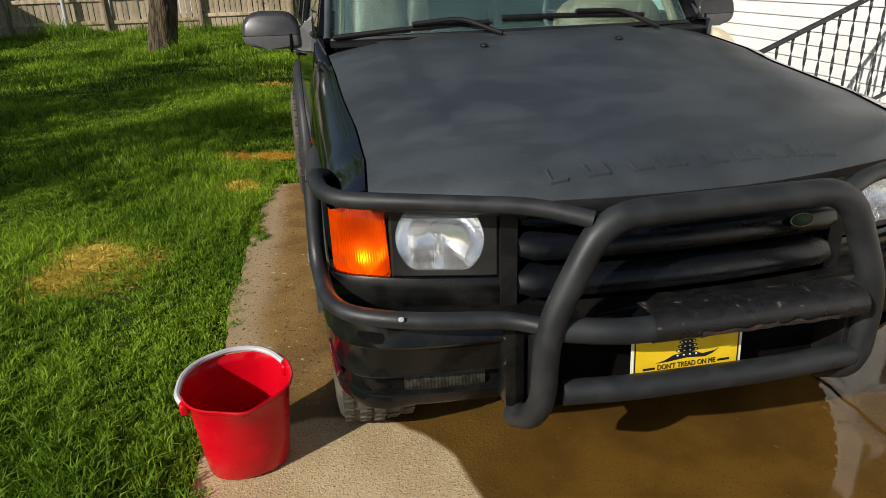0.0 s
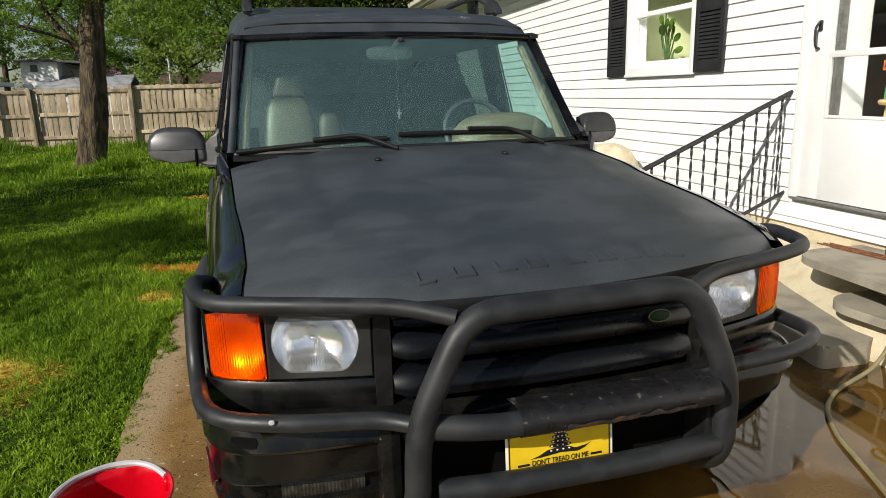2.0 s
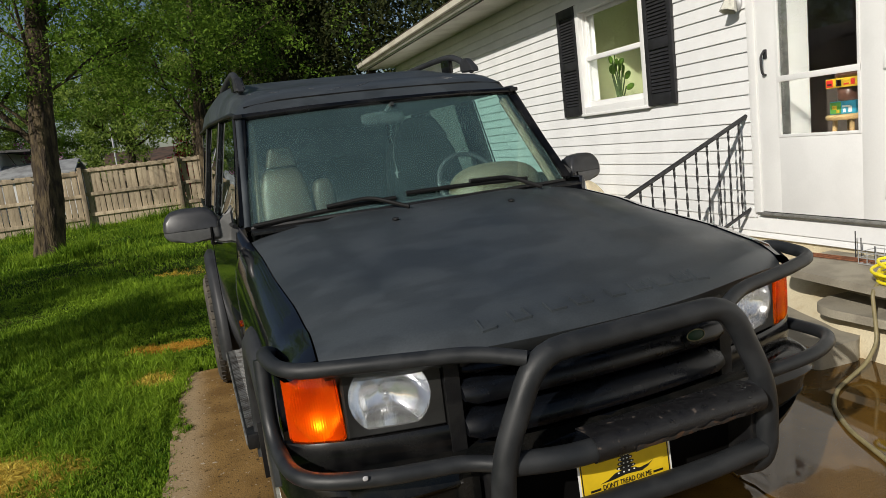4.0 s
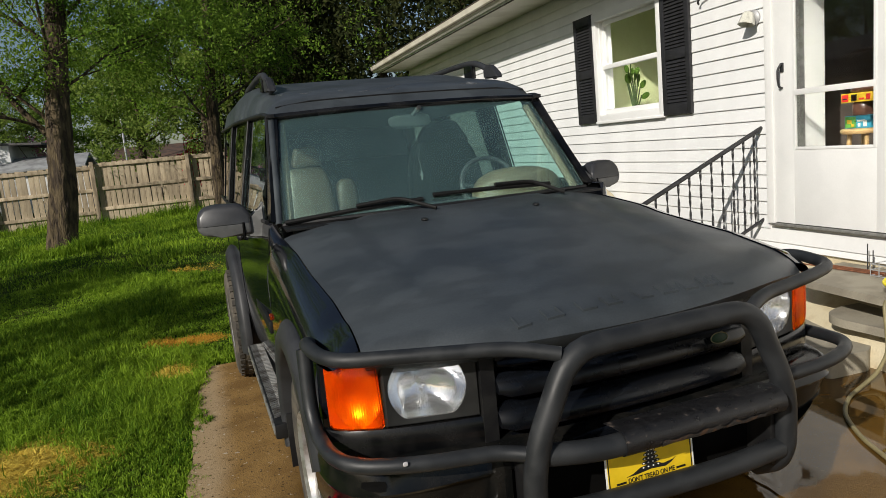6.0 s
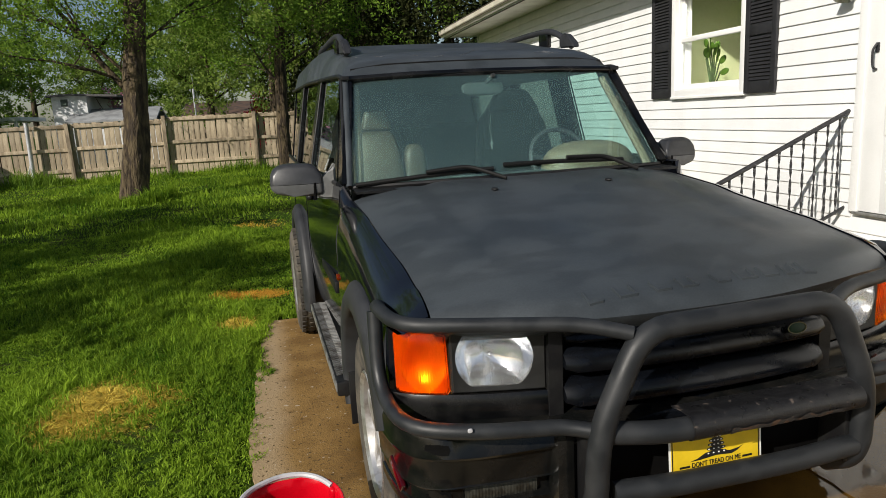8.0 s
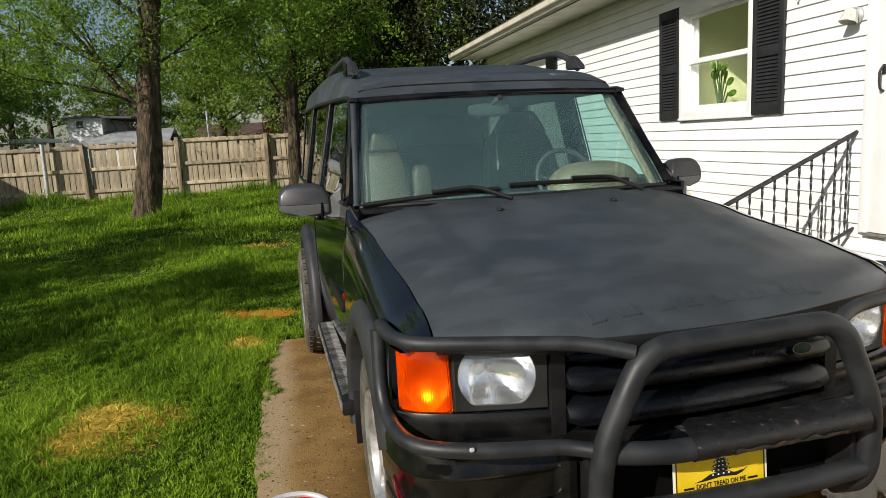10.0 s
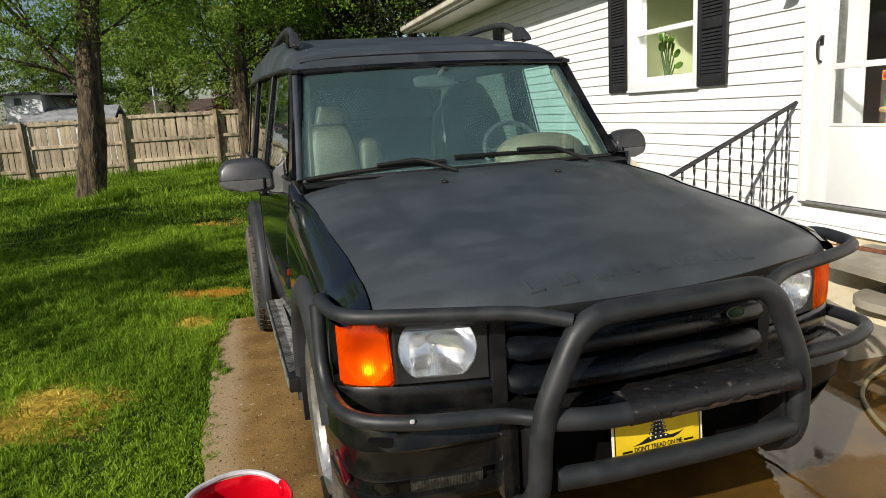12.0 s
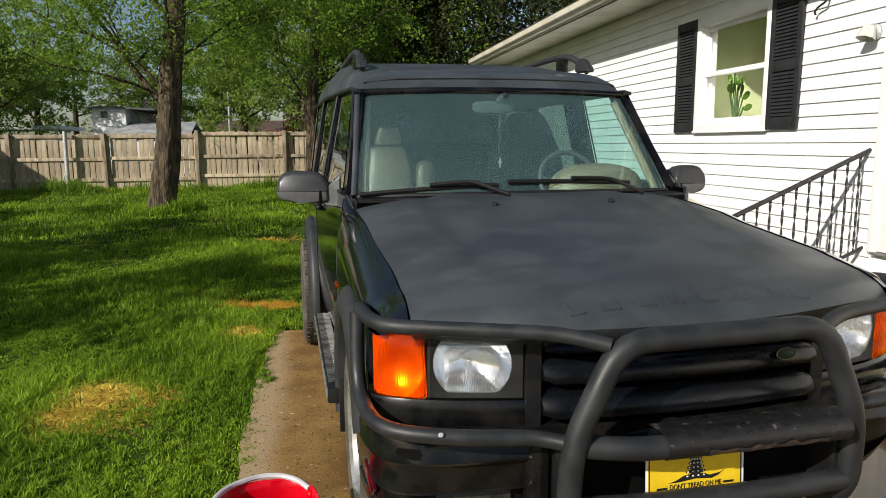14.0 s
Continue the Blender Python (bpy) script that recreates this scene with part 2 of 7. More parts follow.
M_PINKBLOSSOM = leafy("pink_blossom", (0.42, 0.14, 0.26), (0.75, 0.36, 0.50), 0.3)
M_GALV = mat("galvanised_steel", (0.55, 0.56, 0.57), 0.5, metal=0.5, vary=0.2, scale=12)
M_BARK = mat("tree_bark", (0.098, 0.072, 0.038), 0.95, vary=0.9, scale=14, fine=26, bump=1.0, deep=0.05, second=(0.036, 0.025, 0.015), mix=(0.44, 0.56), stretch=(1.0, 1.0, 0.22))
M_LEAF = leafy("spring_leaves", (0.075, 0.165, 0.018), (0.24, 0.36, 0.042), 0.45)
# leaves beyond the fence: distance haze put into a paler green
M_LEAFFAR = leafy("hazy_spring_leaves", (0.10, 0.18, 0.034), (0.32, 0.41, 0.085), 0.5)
# darker leaf copy with the shade put into its green
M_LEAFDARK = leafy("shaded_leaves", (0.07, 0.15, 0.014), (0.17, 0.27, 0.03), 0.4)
M_CONIFER = leafy("conifer_needles", (0.013, 0.024, 0.007), (0.060, 0.066, 0.020), 0.15, 0.8)
M_GRASS = leafy("lawn_blades", (0.024, 0.098, 0.005), (0.345, 0.50, 0.038), 0.36)
M_STRAW = leafy("dead_blades", (0.42, 0.25, 0.020), (0.85, 0.68, 0.13), 0.25)
M_RUSTGRASS = leafy("orange_dead_blades", (0.46, 0.22, 0.025), (0.72, 0.43, 0.065), 0.25)
M_HOSE = mat("khaki_hose", (0.24, 0.205, 0.105), 0.5, vary=0.2, scale=20)
M_YELLOWHOSE = mat("yellow_hose", (0.85, 0.72, 0.02), 0.4, vary=0.06, scale=20)
M_RUST = mat("rusty_iron", (0.22, 0.085, 0.04), 0.8, vary=0.4, scale=25, bump=0.3)
M_WOOD = mat("light_wood", (0.55, 0.36, 0.16), 0.55, vary=0.2, scale=10)
M_CYAN = mat("blue_box_print", (0.04, 0.33, 0.50), 0.5, vary=0.15, scale=30)
M_GREENBOX = mat("green_box_print", (0.08, 0.28, 0.05), 0.5, vary=0.15, scale=30)
M_YELLOWBOX = mat("yellow_box_print", (0.55, 0.36, 0.02), 0.5, vary=0.15, scale=30)
M_REDBOX = mat("red_box_print", (0.55, 0.02, 0.02), 0.5, vary=0.15, scale=30)
M_JAR = mat("brown_jar", (0.10, 0.045, 0.03), 0.3, vary=0.2, scale=20)
M_PLANTLEAF = leafy("houseplant_leaf", (0.05, 0.11, 0.012), (0.10, 0.19, 0.025), 0.35)
M_STEM = mat("plant_stem_green", (0.035, 0.07, 0.014), 0.6, vary=0.3, scale=20)
M_STONE = mat("tan_stone", (0.70, 0.61, 0.42), 0.85, vary=0.25, scale=6, bump=0.3)


def lamp_orange():
    m = dusty("amber_lens", (1.0, 0.215, 0.003), (0.70, 0.060, 0.002), 0.11)
    m.node_tree.nodes["Principled BSDF"].inputs["Roughness"].default_value = 0.05
    return m


M_AMBER = lamp_orange()


def driveway_material():
    """Tan concrete: a sandy strip along the lawn, a dry patch by the bucket, wet film with standing water elsewhere."""
    m, nt, b = nodes_of("driveway_concrete")
    L, N = nt.links, nt.nodes
    co = N.new("ShaderNodeTexCoord")
    sep = N.new("ShaderNodeSeparateXYZ")
    L.new(co.outputs["Object"], sep.inputs[0])

    def noise_at(scale, detail=4):
        n = N.new("ShaderNodeTexNoise")
        n.inputs["Scale"].default_value, n.inputs["Detail"].default_value = scale, detail
        L.new(co.outputs["Object"], n.inputs["Vector"])
        return n.outputs["Fac"]

    def math_node(op, a, c, d=None):
        n = N.new("ShaderNodeMath")
        n.operation = op
        for i, v in enumerate((a, c, d)):
            if v is None:
                continue
            if isinstance(v, (int, float)):
                n.inputs[i].default_value = v
            else:
                L.new(v, n.inputs[i])
        return n.outputs[0]

    def ramp(v, a, c, to0=0.0, to1=1.0):
        n = N.new("ShaderNodeMapRange")
        n.interpolation_type = "SMOOTHSTEP"
        for key, val in (("From Min", a), ("From Max", c), ("To Min", to0), ("To Max", to1)):
            n.inputs[key].default_value = val
        L.new(v, n.inputs["Value"])
        return n.outputs["Result"]

    def mixc(f, a, c):
        n = N.new("ShaderNodeMix")
        n.data_type = "RGBA"
        L.new(f, n.inputs["Factor"])
        for key, v in (("A", a), ("B", c)):
            if isinstance(v, tuple):
                n.inputs[key].default_value = (*v, 1)
            else:
                L.new(v, n.inputs[key])
        return n.outputs["Result"]

    x, y = sep.outputs["X"], sep.outputs["Y"]
    wob = math_node("MULTIPLY_ADD", noise_at(2.2, 3), 0.9, -0.45)
    # dry patch: an ellipse beside the bucket
    dx = math_node("MULTIPLY", math_node("ADD", x, DRY[0]), 1 / DRY[2])
    dy = math_node("MULTIPLY", math_node("ADD", y, DRY[1]), 1 / DRY[3])
    rad = math_node("SQRT", math_node("ADD", math_node("POWER", dx, 2.0), math_node("POWER", dy, 2.0)), 0)
    wet = ramp(math_node("ADD", rad, math_node("MULTIPLY", wob, 0.35)), 0.97, 1.02)
    # sandy strip beside the lawn, behind the front wheel
    sand = math_node("MULTIPLY", ramp(math_node("ADD", x, math_node("MULTIPLY", wob, 0.2)), -0.80, -0.95), ramp(y, -0.1, 0.5))
    puddle = ramp(math_node("ADD", math_node("MULTIPLY", noise_at(1.1, 2), 1.0), math_node("MULTIPLY", x, 0.16)), 0.42, 0.60)
    speck = noise_at(150, 3)
    pebble = noise_at(70, 3)
    tone = noise_at(3.0, 5)
    dry_c = mixc(ramp(tone, 0.35, 0.65), (0.52, 0.405, 0.235), (0.41, 0.312, 0.172))
    dry_c = mixc(ramp(speck, 0.57, 0.64), dry_c, (0.20, 0.14, 0.085))
    dry_c = mixc(ramp(pebble, 0.60, 0.68), dry_c, (0.56, 0.47, 0.33))
    wet_c = mixc(ramp(tone, 0.35, 0.65), (0.130, 0.069, 0.013), (0.078, 0.041, 0.009))
    wet_c = mixc(ramp(speck, 0.58, 0.70), wet_c, (0.055, 0.032, 0.010))
    sand_c = mixc(ramp(tone, 0.4, 0.62), (0.275, 0.165, 0.056), (0.185, 0.106, 0.034))
    sand_c = mixc(ramp(speck, 0.56, 0.66), sand_c, (0.12, 0.08, 0.045))
    edge = math_node("MULTIPLY", ramp(math_node("ADD", x, math_node("MULTIPLY", wob, 0.22)), -1.12, -1.27), 0.8)
    sand_c = mixc(edge, sand_c, (0.40, 0.30, 0.18))
    blot = noise_at(9.0, 5)
    sand_c = mixc(math_node("MULTIPLY", ramp(blot, 0.60, 0.72), 0.6), sand_c, (0.13, 0.078, 0.030))
    sand_c = mixc(ramp(noise_at(48, 4), 0.60, 0.68), sand_c, (0.075, 0.048, 0.022))
    sand_c = mixc(ramp(noise_at(34, 2), 0.66, 0.72), sand_c, (0.45, 0.38, 0.28))
    col = mixc(wet, dry_c, wet_c)
    col = mixc(sand, col, sand_c)
    col = mixc(math_node("MULTIPLY", ramp(noise_at(26.0, 4), 0.68, 0.74), wet), col, (0.15, 0.092, 0.032))
    L.new(col, b.inputs["Base Color"])
    film = math_node("MULTIPLY", wet, math_node("SUBTRACT", 1.0, sand))
    ix, iy = math_node("MULTIPLY", math_node("SUBTRACT", x, 1.06), 1 / 0.30), math_node("MULTIPLY", math_node("ADD", y, 0.40), 1 / 0.20)
    island = math_node("SQRT", math_node("ADD", math_node("POWER", ix, 2.0), math_node("POWER", iy, 2.0)), 0)
    drained = ramp(math_node("ADD", island, math_node("MULTIPLY", noise_at(14, 5), 0.8)), 1.05, 1.45)
    smooth = math_node("MULTIPLY", math_node("MULTIPLY", film, puddle), drained)
    r1 = math_node("MULTIPLY_ADD", film, -0.45, 0.88)
    r2 = math_node("MULTIPLY_ADD", smooth, -0.405, r1)
    L.new(math_node("MAXIMUM", r2, 0.02), b.inputs["Roughness"])
    L.new(math_node("MULTIPLY_ADD", film, 0.30, 0.12), b.inputs["Specular IOR Level"])
    bp = N.new("ShaderNodeBump")
    bp.inputs["Distance"].default_value = 0.006
    L.new(math_node("MULTIPLY_ADD", smooth, -0.415, 0.42), bp.inputs["Strength"])
    L.new(math_node("ADD", pebble, speck), bp.inputs["Height"])
    L.new(bp.outputs["Normal"], b.inputs["Normal"])
    return m


DRY = (1.0, 0.6, 0.53, 0.62)
M_DRIVE = driveway_material()


def lawn_material():
    """Soil and thatch under the blades, greener and paler in patches."""
    return mat("lawn_soil", (0.030, 0.058, 0.007), 0.95, vary=0.6, scale=1.3, fine=45, bump=0.6, second=(0.050, 0.056, 0.014), mix=(0.5, 0.7), spec=0.05)


M_LAWN = lawn_material()


# ---- building helpers ----
def link(name, bm, material, parent=None, label="", smooth=None):
    me = bpy.data.meshes.new(name)
    bmesh.ops.recalc_face_normals(bm, faces=bm.faces[:])
    bm.to_mesh(me)
    bm.free()
    if material:
        me.materials.append(material)
    if smooth is not None:
        me.polygons.foreach_set("use_smooth", [True] * len(me.polygons))
        me.set_sharp_from_angle(angle=radians(smooth))
    ob = new(name, me)
    if parent:
        ob.parent = parent
    if label:
        ob["label"] = label
    return ob


def part(name, bm, material, parent, label="", smooth=40):
    return link(name, bm, material, parent, label, smooth)


def thing(name, at=(0, 0, 0), turn=0.0, **tags):
    ob = new(name)
    ob.empty_display_size = 0.1
    ob.matrix_basis = pose(*at, 0, 0, turn)
    return tagged(ob, **tags)


def box(x0, x1, y0, y1, z0, z1, bevel=0.0, bm=None):
    one = bmesh.new()
    bmesh.ops.create_cube(one, size=1.0)
    for v in one.verts:
        v.co = Vector(((x0 + x1) / 2 + v.co.x * (x1 - x0), (y0 + y1) / 2 + v.co.y * (y1 - y0), (z0 + z1) / 2 + v.co.z * (z1 - z0)))
    if bevel:
        bmesh.ops.bevel(one, geom=one.edges[:], offset=bevel, segments=2, profile=0.6, affect="EDGES")
    return joined(bm, one)


def joined(bm, one):
    if bm is None:
        return one
    me = bpy.data.meshes.new("tmp")
    one.to_mesh(me)
    one.free()
    bm.from_mesh(me)
    bpy.data.meshes.remove(me)
    return bm


def rounded(points, bend):
    """A polyline with its corners rounded off."""
    pts = [Vector(p) for p in points]
    out = [pts[0]]
    for a, b, c in zip(pts, pts[1:], pts[2:]):
        r = min(bend, (a - b).length * 0.48, (c - b).length * 0.48)
        p, q = b + (a - b).normalized() * r, b + (c - b).normalized() * r
        out += [p.lerp(b, t).lerp(b.lerp(q, t), t) for t in (0, 0.2, 0.4, 0.6, 0.8, 1)]
    return out + [pts[-1]]


def tube(points, r, n=14, bend=0.07, bm=None, ends=True, taper=None):
    path = rounded(points, bend) if bend else [Vector(p) for p in points]
    one = bmesh.new()
    rings, side = [], None
    for i, p in enumerate(path):
        way = (path[min(i + 1, len(path) - 1)] - path[max(i - 1, 0)]).normalized()
        if side is None:
            side = way.orthogonal().normalized()
        side = (side - way * side.dot(way)).normalized()
        up = way.cross(side)
        rad = r if taper is None else r + (taper - r) * i / (len(path) - 1)
        rings.append([one.verts.new(p + (side * math.cos(a) + up * math.sin(a)) * rad) for a in (2 * math.pi * k / n for k in range(n))])
    for a, b in zip(rings, rings[1:]):
        for k in range(n):
            one.faces.new((a[k], a[(k + 1) % n], b[(k + 1) % n], b[k]))
    if ends:
        one.faces.new(rings[0][::-1])
        one.faces.new(rings[-1])
    return joined(bm, one)


def sheet(rows, thick=0.0, bm=None, closed=False):
    """A surface through rows of points; thick: given a second skin behind it."""
    one = bmesh.new()
    grid = [[one.verts.new(p) for p in row] for row in rows]
    for a, b in zip(grid, grid[1:]):
        m = len(a)
        for k in range(m if closed else m - 1):
            one.faces.new((a[k], a[(k + 1) % m], b[(k + 1) % m], b[k]))
    if thick:
        bmesh.ops.recalc_face_normals(one, faces=one.faces[:])
        bmesh.ops.solidify(one, geom=one.faces[:], thickness=thick)
    return joined(bm, one)


def prism(outline, axis, a, b, bm=None):
    """A flat outline (pairs) pushed along an axis from a to b."""
    one = bmesh.new()

    def at(p, v):
        return {"x": (v, p[0], p[1]), "y": (p[0], v, p[1]), "z": (p[0], p[1], v)}[axis]
    lo, hi = [one.verts.new(at(p, a)) for p in outline], [one.verts.new(at(p, b)) for p in outline]
    n = len(outline)
    for k in range(n):
        one.faces.new((lo[k], lo[(k + 1) % n], hi[(k + 1) % n], hi[k]))
    one.faces.new(lo[::-1])
    one.faces.new(hi)
    return joined(bm, one)


def lathe(profile, n=32, squash=1.0, bm=None, axis="z"):
    rows = []
    for r, h in profile:
        ring = []
        for k in range(n):
            a = 2 * math.pi * k / n
            u, v = r * math.cos(a), r * math.sin(a) * squash
            ring.append((u, v, h) if axis == "z" else (h, u, v))
        rows.append(ring)
    return sheet(rows, bm=bm, closed=True)


def raw(name, verts, faces, material, parent=None, smooth=False):
    """A large mesh straight from arrays: verts (n, 3) and equal-sided faces (m, k)."""
    me = bpy.data.meshes.new(name)
    k = faces.shape[1]
    me.vertices.add(len(verts))
    me.vertices.foreach_set("co", np.ascontiguousarray(verts, dtype=np.float32).ravel())
    me.loops.add(faces.size)
    me.loops.foreach_set("vertex_index", np.ascontiguousarray(faces, dtype=np.int32).ravel())
    me.polygons.add(len(faces))
    me.polygons.foreach_set("loop_start", np.arange(0, faces.size, k, dtype=np.int32))
    me.polygons.foreach_set("loop_total", np.full(len(faces), k, dtype=np.int32))
    if smooth:
        me.polygons.foreach_set("use_smooth", [True] * len(faces))
    me.update(calc_edges=True)
    me.materials.append(material)
    ob = new(name, me)
    if parent:
        ob.parent = parent
    return ob


# ---- ground ----
def rise(y):
    return 0.0125 * (min(max(y, 4.0), 19.0) - 4.0)


def uneven(x, y):
    return 0.012 * noise.noise(Vector((x * 0.8, y * 0.8, 3.0))) + 0.03 * noise.noise(Vector((x * 0.15, y * 0.15, 9.0)))


def build_ground():
    xs = [-900, -300, -120, -60, -40, -30] + [-24 + i * 0.6 for i in range(60)] + [12 + i * 4 for i in range(8)] + [60, 120, 300, 900]
    ys = [-900, -300, -100, -40, -20, -12] + [-8 + i * 0.6 for i in range(52)] + [24, 28, 34, 45, 70, 120, 300, 900]
    rows = []
    for y in ys:
        row = []
        for x in xs:
            near = abs(x) < 26 and -9 < y < 22
            under = -1.4 < x < 12 and y < 3.1
            row.append((x, y, rise(y) + (-0.03 if under else (uneven(x, y) - 0.012 if near else -0.02))))
        rows.append(row)
    ob = link("ground", sheet(rows), M_LAWN, smooth=60)
    tagged(ob, "green lawn soil with thatch beside the driveway", "lawn", kind="structure")


def edge_of(y):
    """The lawn's edge of the driveway."""
    return -1.352 - 0.014 * math.exp(-((y - 1.1) / 0.30) ** 2) + 0.030 * math.exp(-((y + 0.1) / 0.7) ** 2)


def build_driveway():
    rng = random.Random(4)
    left = []
    for i in range(150):
        y = -8 + 11.0 * i / 149
        left.append((edge_of(y) + 0.016 * noise.noise(Vector((y * 3.1, 0, 5))) + rng.uniform(-0.012, 0.012), y))
    end = [(-1.3 + 4.1 * i / 30, 3.0 + 0.03 * noise.noise(Vector((i * 0.7, 2, 1))) + rng.uniform(-0.01, 0.01)) for i in range(1, 31)]
    outline = left + end + [(2.9, 3.0), (2.9, -8.0)]
    bm = prism(outline, "z", -0.10, 0.0)
    bmesh.ops.triangulate(bm, faces=[f for f in bm.faces if len(f.verts) > 4])
    ob = link("driveway", bm, M_DRIVE)
    tagged(ob, "tan concrete driveway, wet with a shallow puddle and sandy along the lawn", "driveway", kind="structure")
    # a second slab by the house, a finger's width higher, with a worn edge
    rim = [(0.852 + 0.012 * noise.noise(Vector((i * 0.9, 3, 3))) - 0.010 * i / 40, -0.555 + 3.5 * (i / 40) ** 1.4) for i in range(41)]
    rim += [(2.895, 2.945), (2.895, -0.50)]
    rim += [(2.9 - 2.03 * i / 40, -0.53 - 0.028 * i / 40 + 0.012 * noise.noise(Vector((i * 0.8, 8, 2)))) for i in range(1, 40)]
    bm = prism(rim, "z", -0.08, 0.007)
    bmesh.ops.triangulate(bm, faces=[f for f in bm.faces if len(f.verts) > 4])
    tagged(link("pavement", bm, M_DRIVE), "wet concrete slab along the house with a broken corner", "pavement", kind="structure")


build_ground()
build_driveway()

# ---- the house ----
WX = 2.86          # outer face of the wall behind the siding
DOOR = (0.80, 1.78, 0.645, 2.63)
WIN = (3.03, 4.15, 1.52, 2.61)
END = 10.95


def build_house_wall():
    bm = None
    for y0, y1, z0, z1 in ((-5, DOOR[0], 0.45, 2.94), (DOOR[1], WIN[0] + 0.07, 0.45, 2.94), (WIN[1] - 0.07, END, 0.45, 2.94),
                           (DOOR[0], DOOR[1], 0.45, DOOR[2]), (DOOR[0], DOOR[1], DOOR[3], 2.94),
                           (WIN[0] + 0.07, WIN[1] - 0.07, 0.45, WIN[2] + 0.06), (WIN[0] + 0.07, WIN[1] - 0.07, WIN[3] - 0.06, 2.94)):
        bm = box(WX, WX + 0.14, y0, y1, z0, z1, bm=bm)
    wall = tagged(link("wall_west", bm, M_WHITE), "white sided house wall with a window and a storm door", "wall", kind="structure")
    base = tagged(link("foundation", box(WX + 0.01, WX + 0.2, -5, END, -0.05, 0.447), M_CREAM), "cream painted concrete foundation under the siding", "foundation", kind="structure")
    gable = prism([(WX + 0.002, 0.4), (10.3, 0.4), (10.3, 2.94), (6.6, 4.35), (WX + 0.002, 2.94)], "y", END - 0.14, END - 0.002)
    tagged(link("wall_north", gable, M_WHITE), "white gable end wall of the house", "wall", kind="structure")
    tagged(link("wall_south", prism([(WX + 0.002, 0.0), (10.3, 0.0), (10.3, 2.94), (6.6, 4.35), (WX + 0.002, 2.94)], "y", -5, -4.86), M_WHITE), "white gable end wall near the street", "wall", kind="structure")
    tagged(link("wall_east", box(10.16, 10.3, -4.86, END - 0.14, 0, 2.94), M_WHITE), "white rear wall of the house", "wall", kind="structure")
    corner = box(WX - 0.03, WX + 0.05, END - 0.02, END + 0.03, 0.40, 2.93, 0.004)
    tagged(link("trim", corner, M_WHITE), "white corner trim", "trim", kind="structure")
    # lapped boards, cut at the openings
    made = {}
    course, i = 0.1004, 0
    while 0.402 + i * course < 2.88:
        z0 = 0.402 + i * course
        z1 = z0 + course
        spans = [(-5.0, END - 0.02)]
        for a, b, lo, hi in ((DOOR[0] - 0.07, DOOR[1] + 0.07, DOOR[2], DOOR[3] + 0.07), WIN):
            if z1 > lo + 0.01 and z0 < hi - 0.01:
                spans = [s for p, q in spans for s in ((p, min(q, a)), (max(p, b), q)) if s[1] - s[0] > 0.02]
        for p, q in spans:
            key = round(q - p, 3)
            if key not in made:
                me = bpy.data.meshes.new("siding_board")
                bm = prism([(0.0, course + 0.004), (-0.003, course + 0.004), (-0.0175, 0.004), (-0.0165, 0.0), (0.0, 0.0)], "y", 0, key)
                # the outline runs in x and z
                bmesh.ops.recalc_face_normals(bm, faces=bm.faces[:])
                bm.to_mesh(me)
                bm.free()
                me.materials.append(M_SIDING)
                made[key] = me
            ob = new("siding_board", made[key])
            ob.location = (WX - 0.001, p, z0 if i else 0.456)
            ob.scale.z = 1 if i else 0.47
            ob.parent = wall
        i += 1
    # eave: soffit, fascia, gutter, roof
    tagged(link("soffit", box(2.27, WX + 0.1, -5.3, 11.22, 2.935, 2.95), M_GUTTER), "aged cream soffit under the eave", "soffit", kind="structure")
    tagged(link("fascia", box(2.25, 2.27, -5.3, 11.24, 2.92, 3.06), M_WHITE), "white fascia board", "fascia", kind="structure")
    gut = prism([(2.245, 3.05), (2.245, 2.95), (2.19, 2.95), (2.155, 2.99), (2.15, 3.045), (2.143, 3.055), (2.135, 3.05), (2.137, 2.985), (2.183, 2.94), (2.249, 2.94), (2.249, 3.05)], "y", -5.3, 11.25)
    tagged(link("gutter", gut, M_GUTTER), "white aluminium gutter along the eave", "gutter", kind="structure")
    drip = box(2.131, 2.142, -5.3, 11.25, 3.052, 3.064, bm=box(2.150, 2.160, -5.3, 11.25, 2.964, 2.976, bm=box(2.262, 2.276, -5.3, 11.23, 2.908, 2.9195)))
    tagged(link("trim_eave", drip, M_DRIP), "thin brown drip edge along the eave", "trim", kind="structure")
    roof = prism([(2.16, 3.06), (6.6, 4.55), (10.9, 3.05), (10.9, 2.98), (6.6, 4.47), (2.16, 2.995)], "y", -5.3, 11.25)
    for v in roof.verts:
        v.co.z += 0.02
    tagged(link("roof", roof, M_ROOF), "grey shingled low gable roof", "roof", kind="structure")
    tagged(link("ceiling", box(WX + 0.14, 10.15, -4.85, END - 0.15, 2.86, 2.93), M_WHITE), "white ceiling", "ceiling", kind="structure")


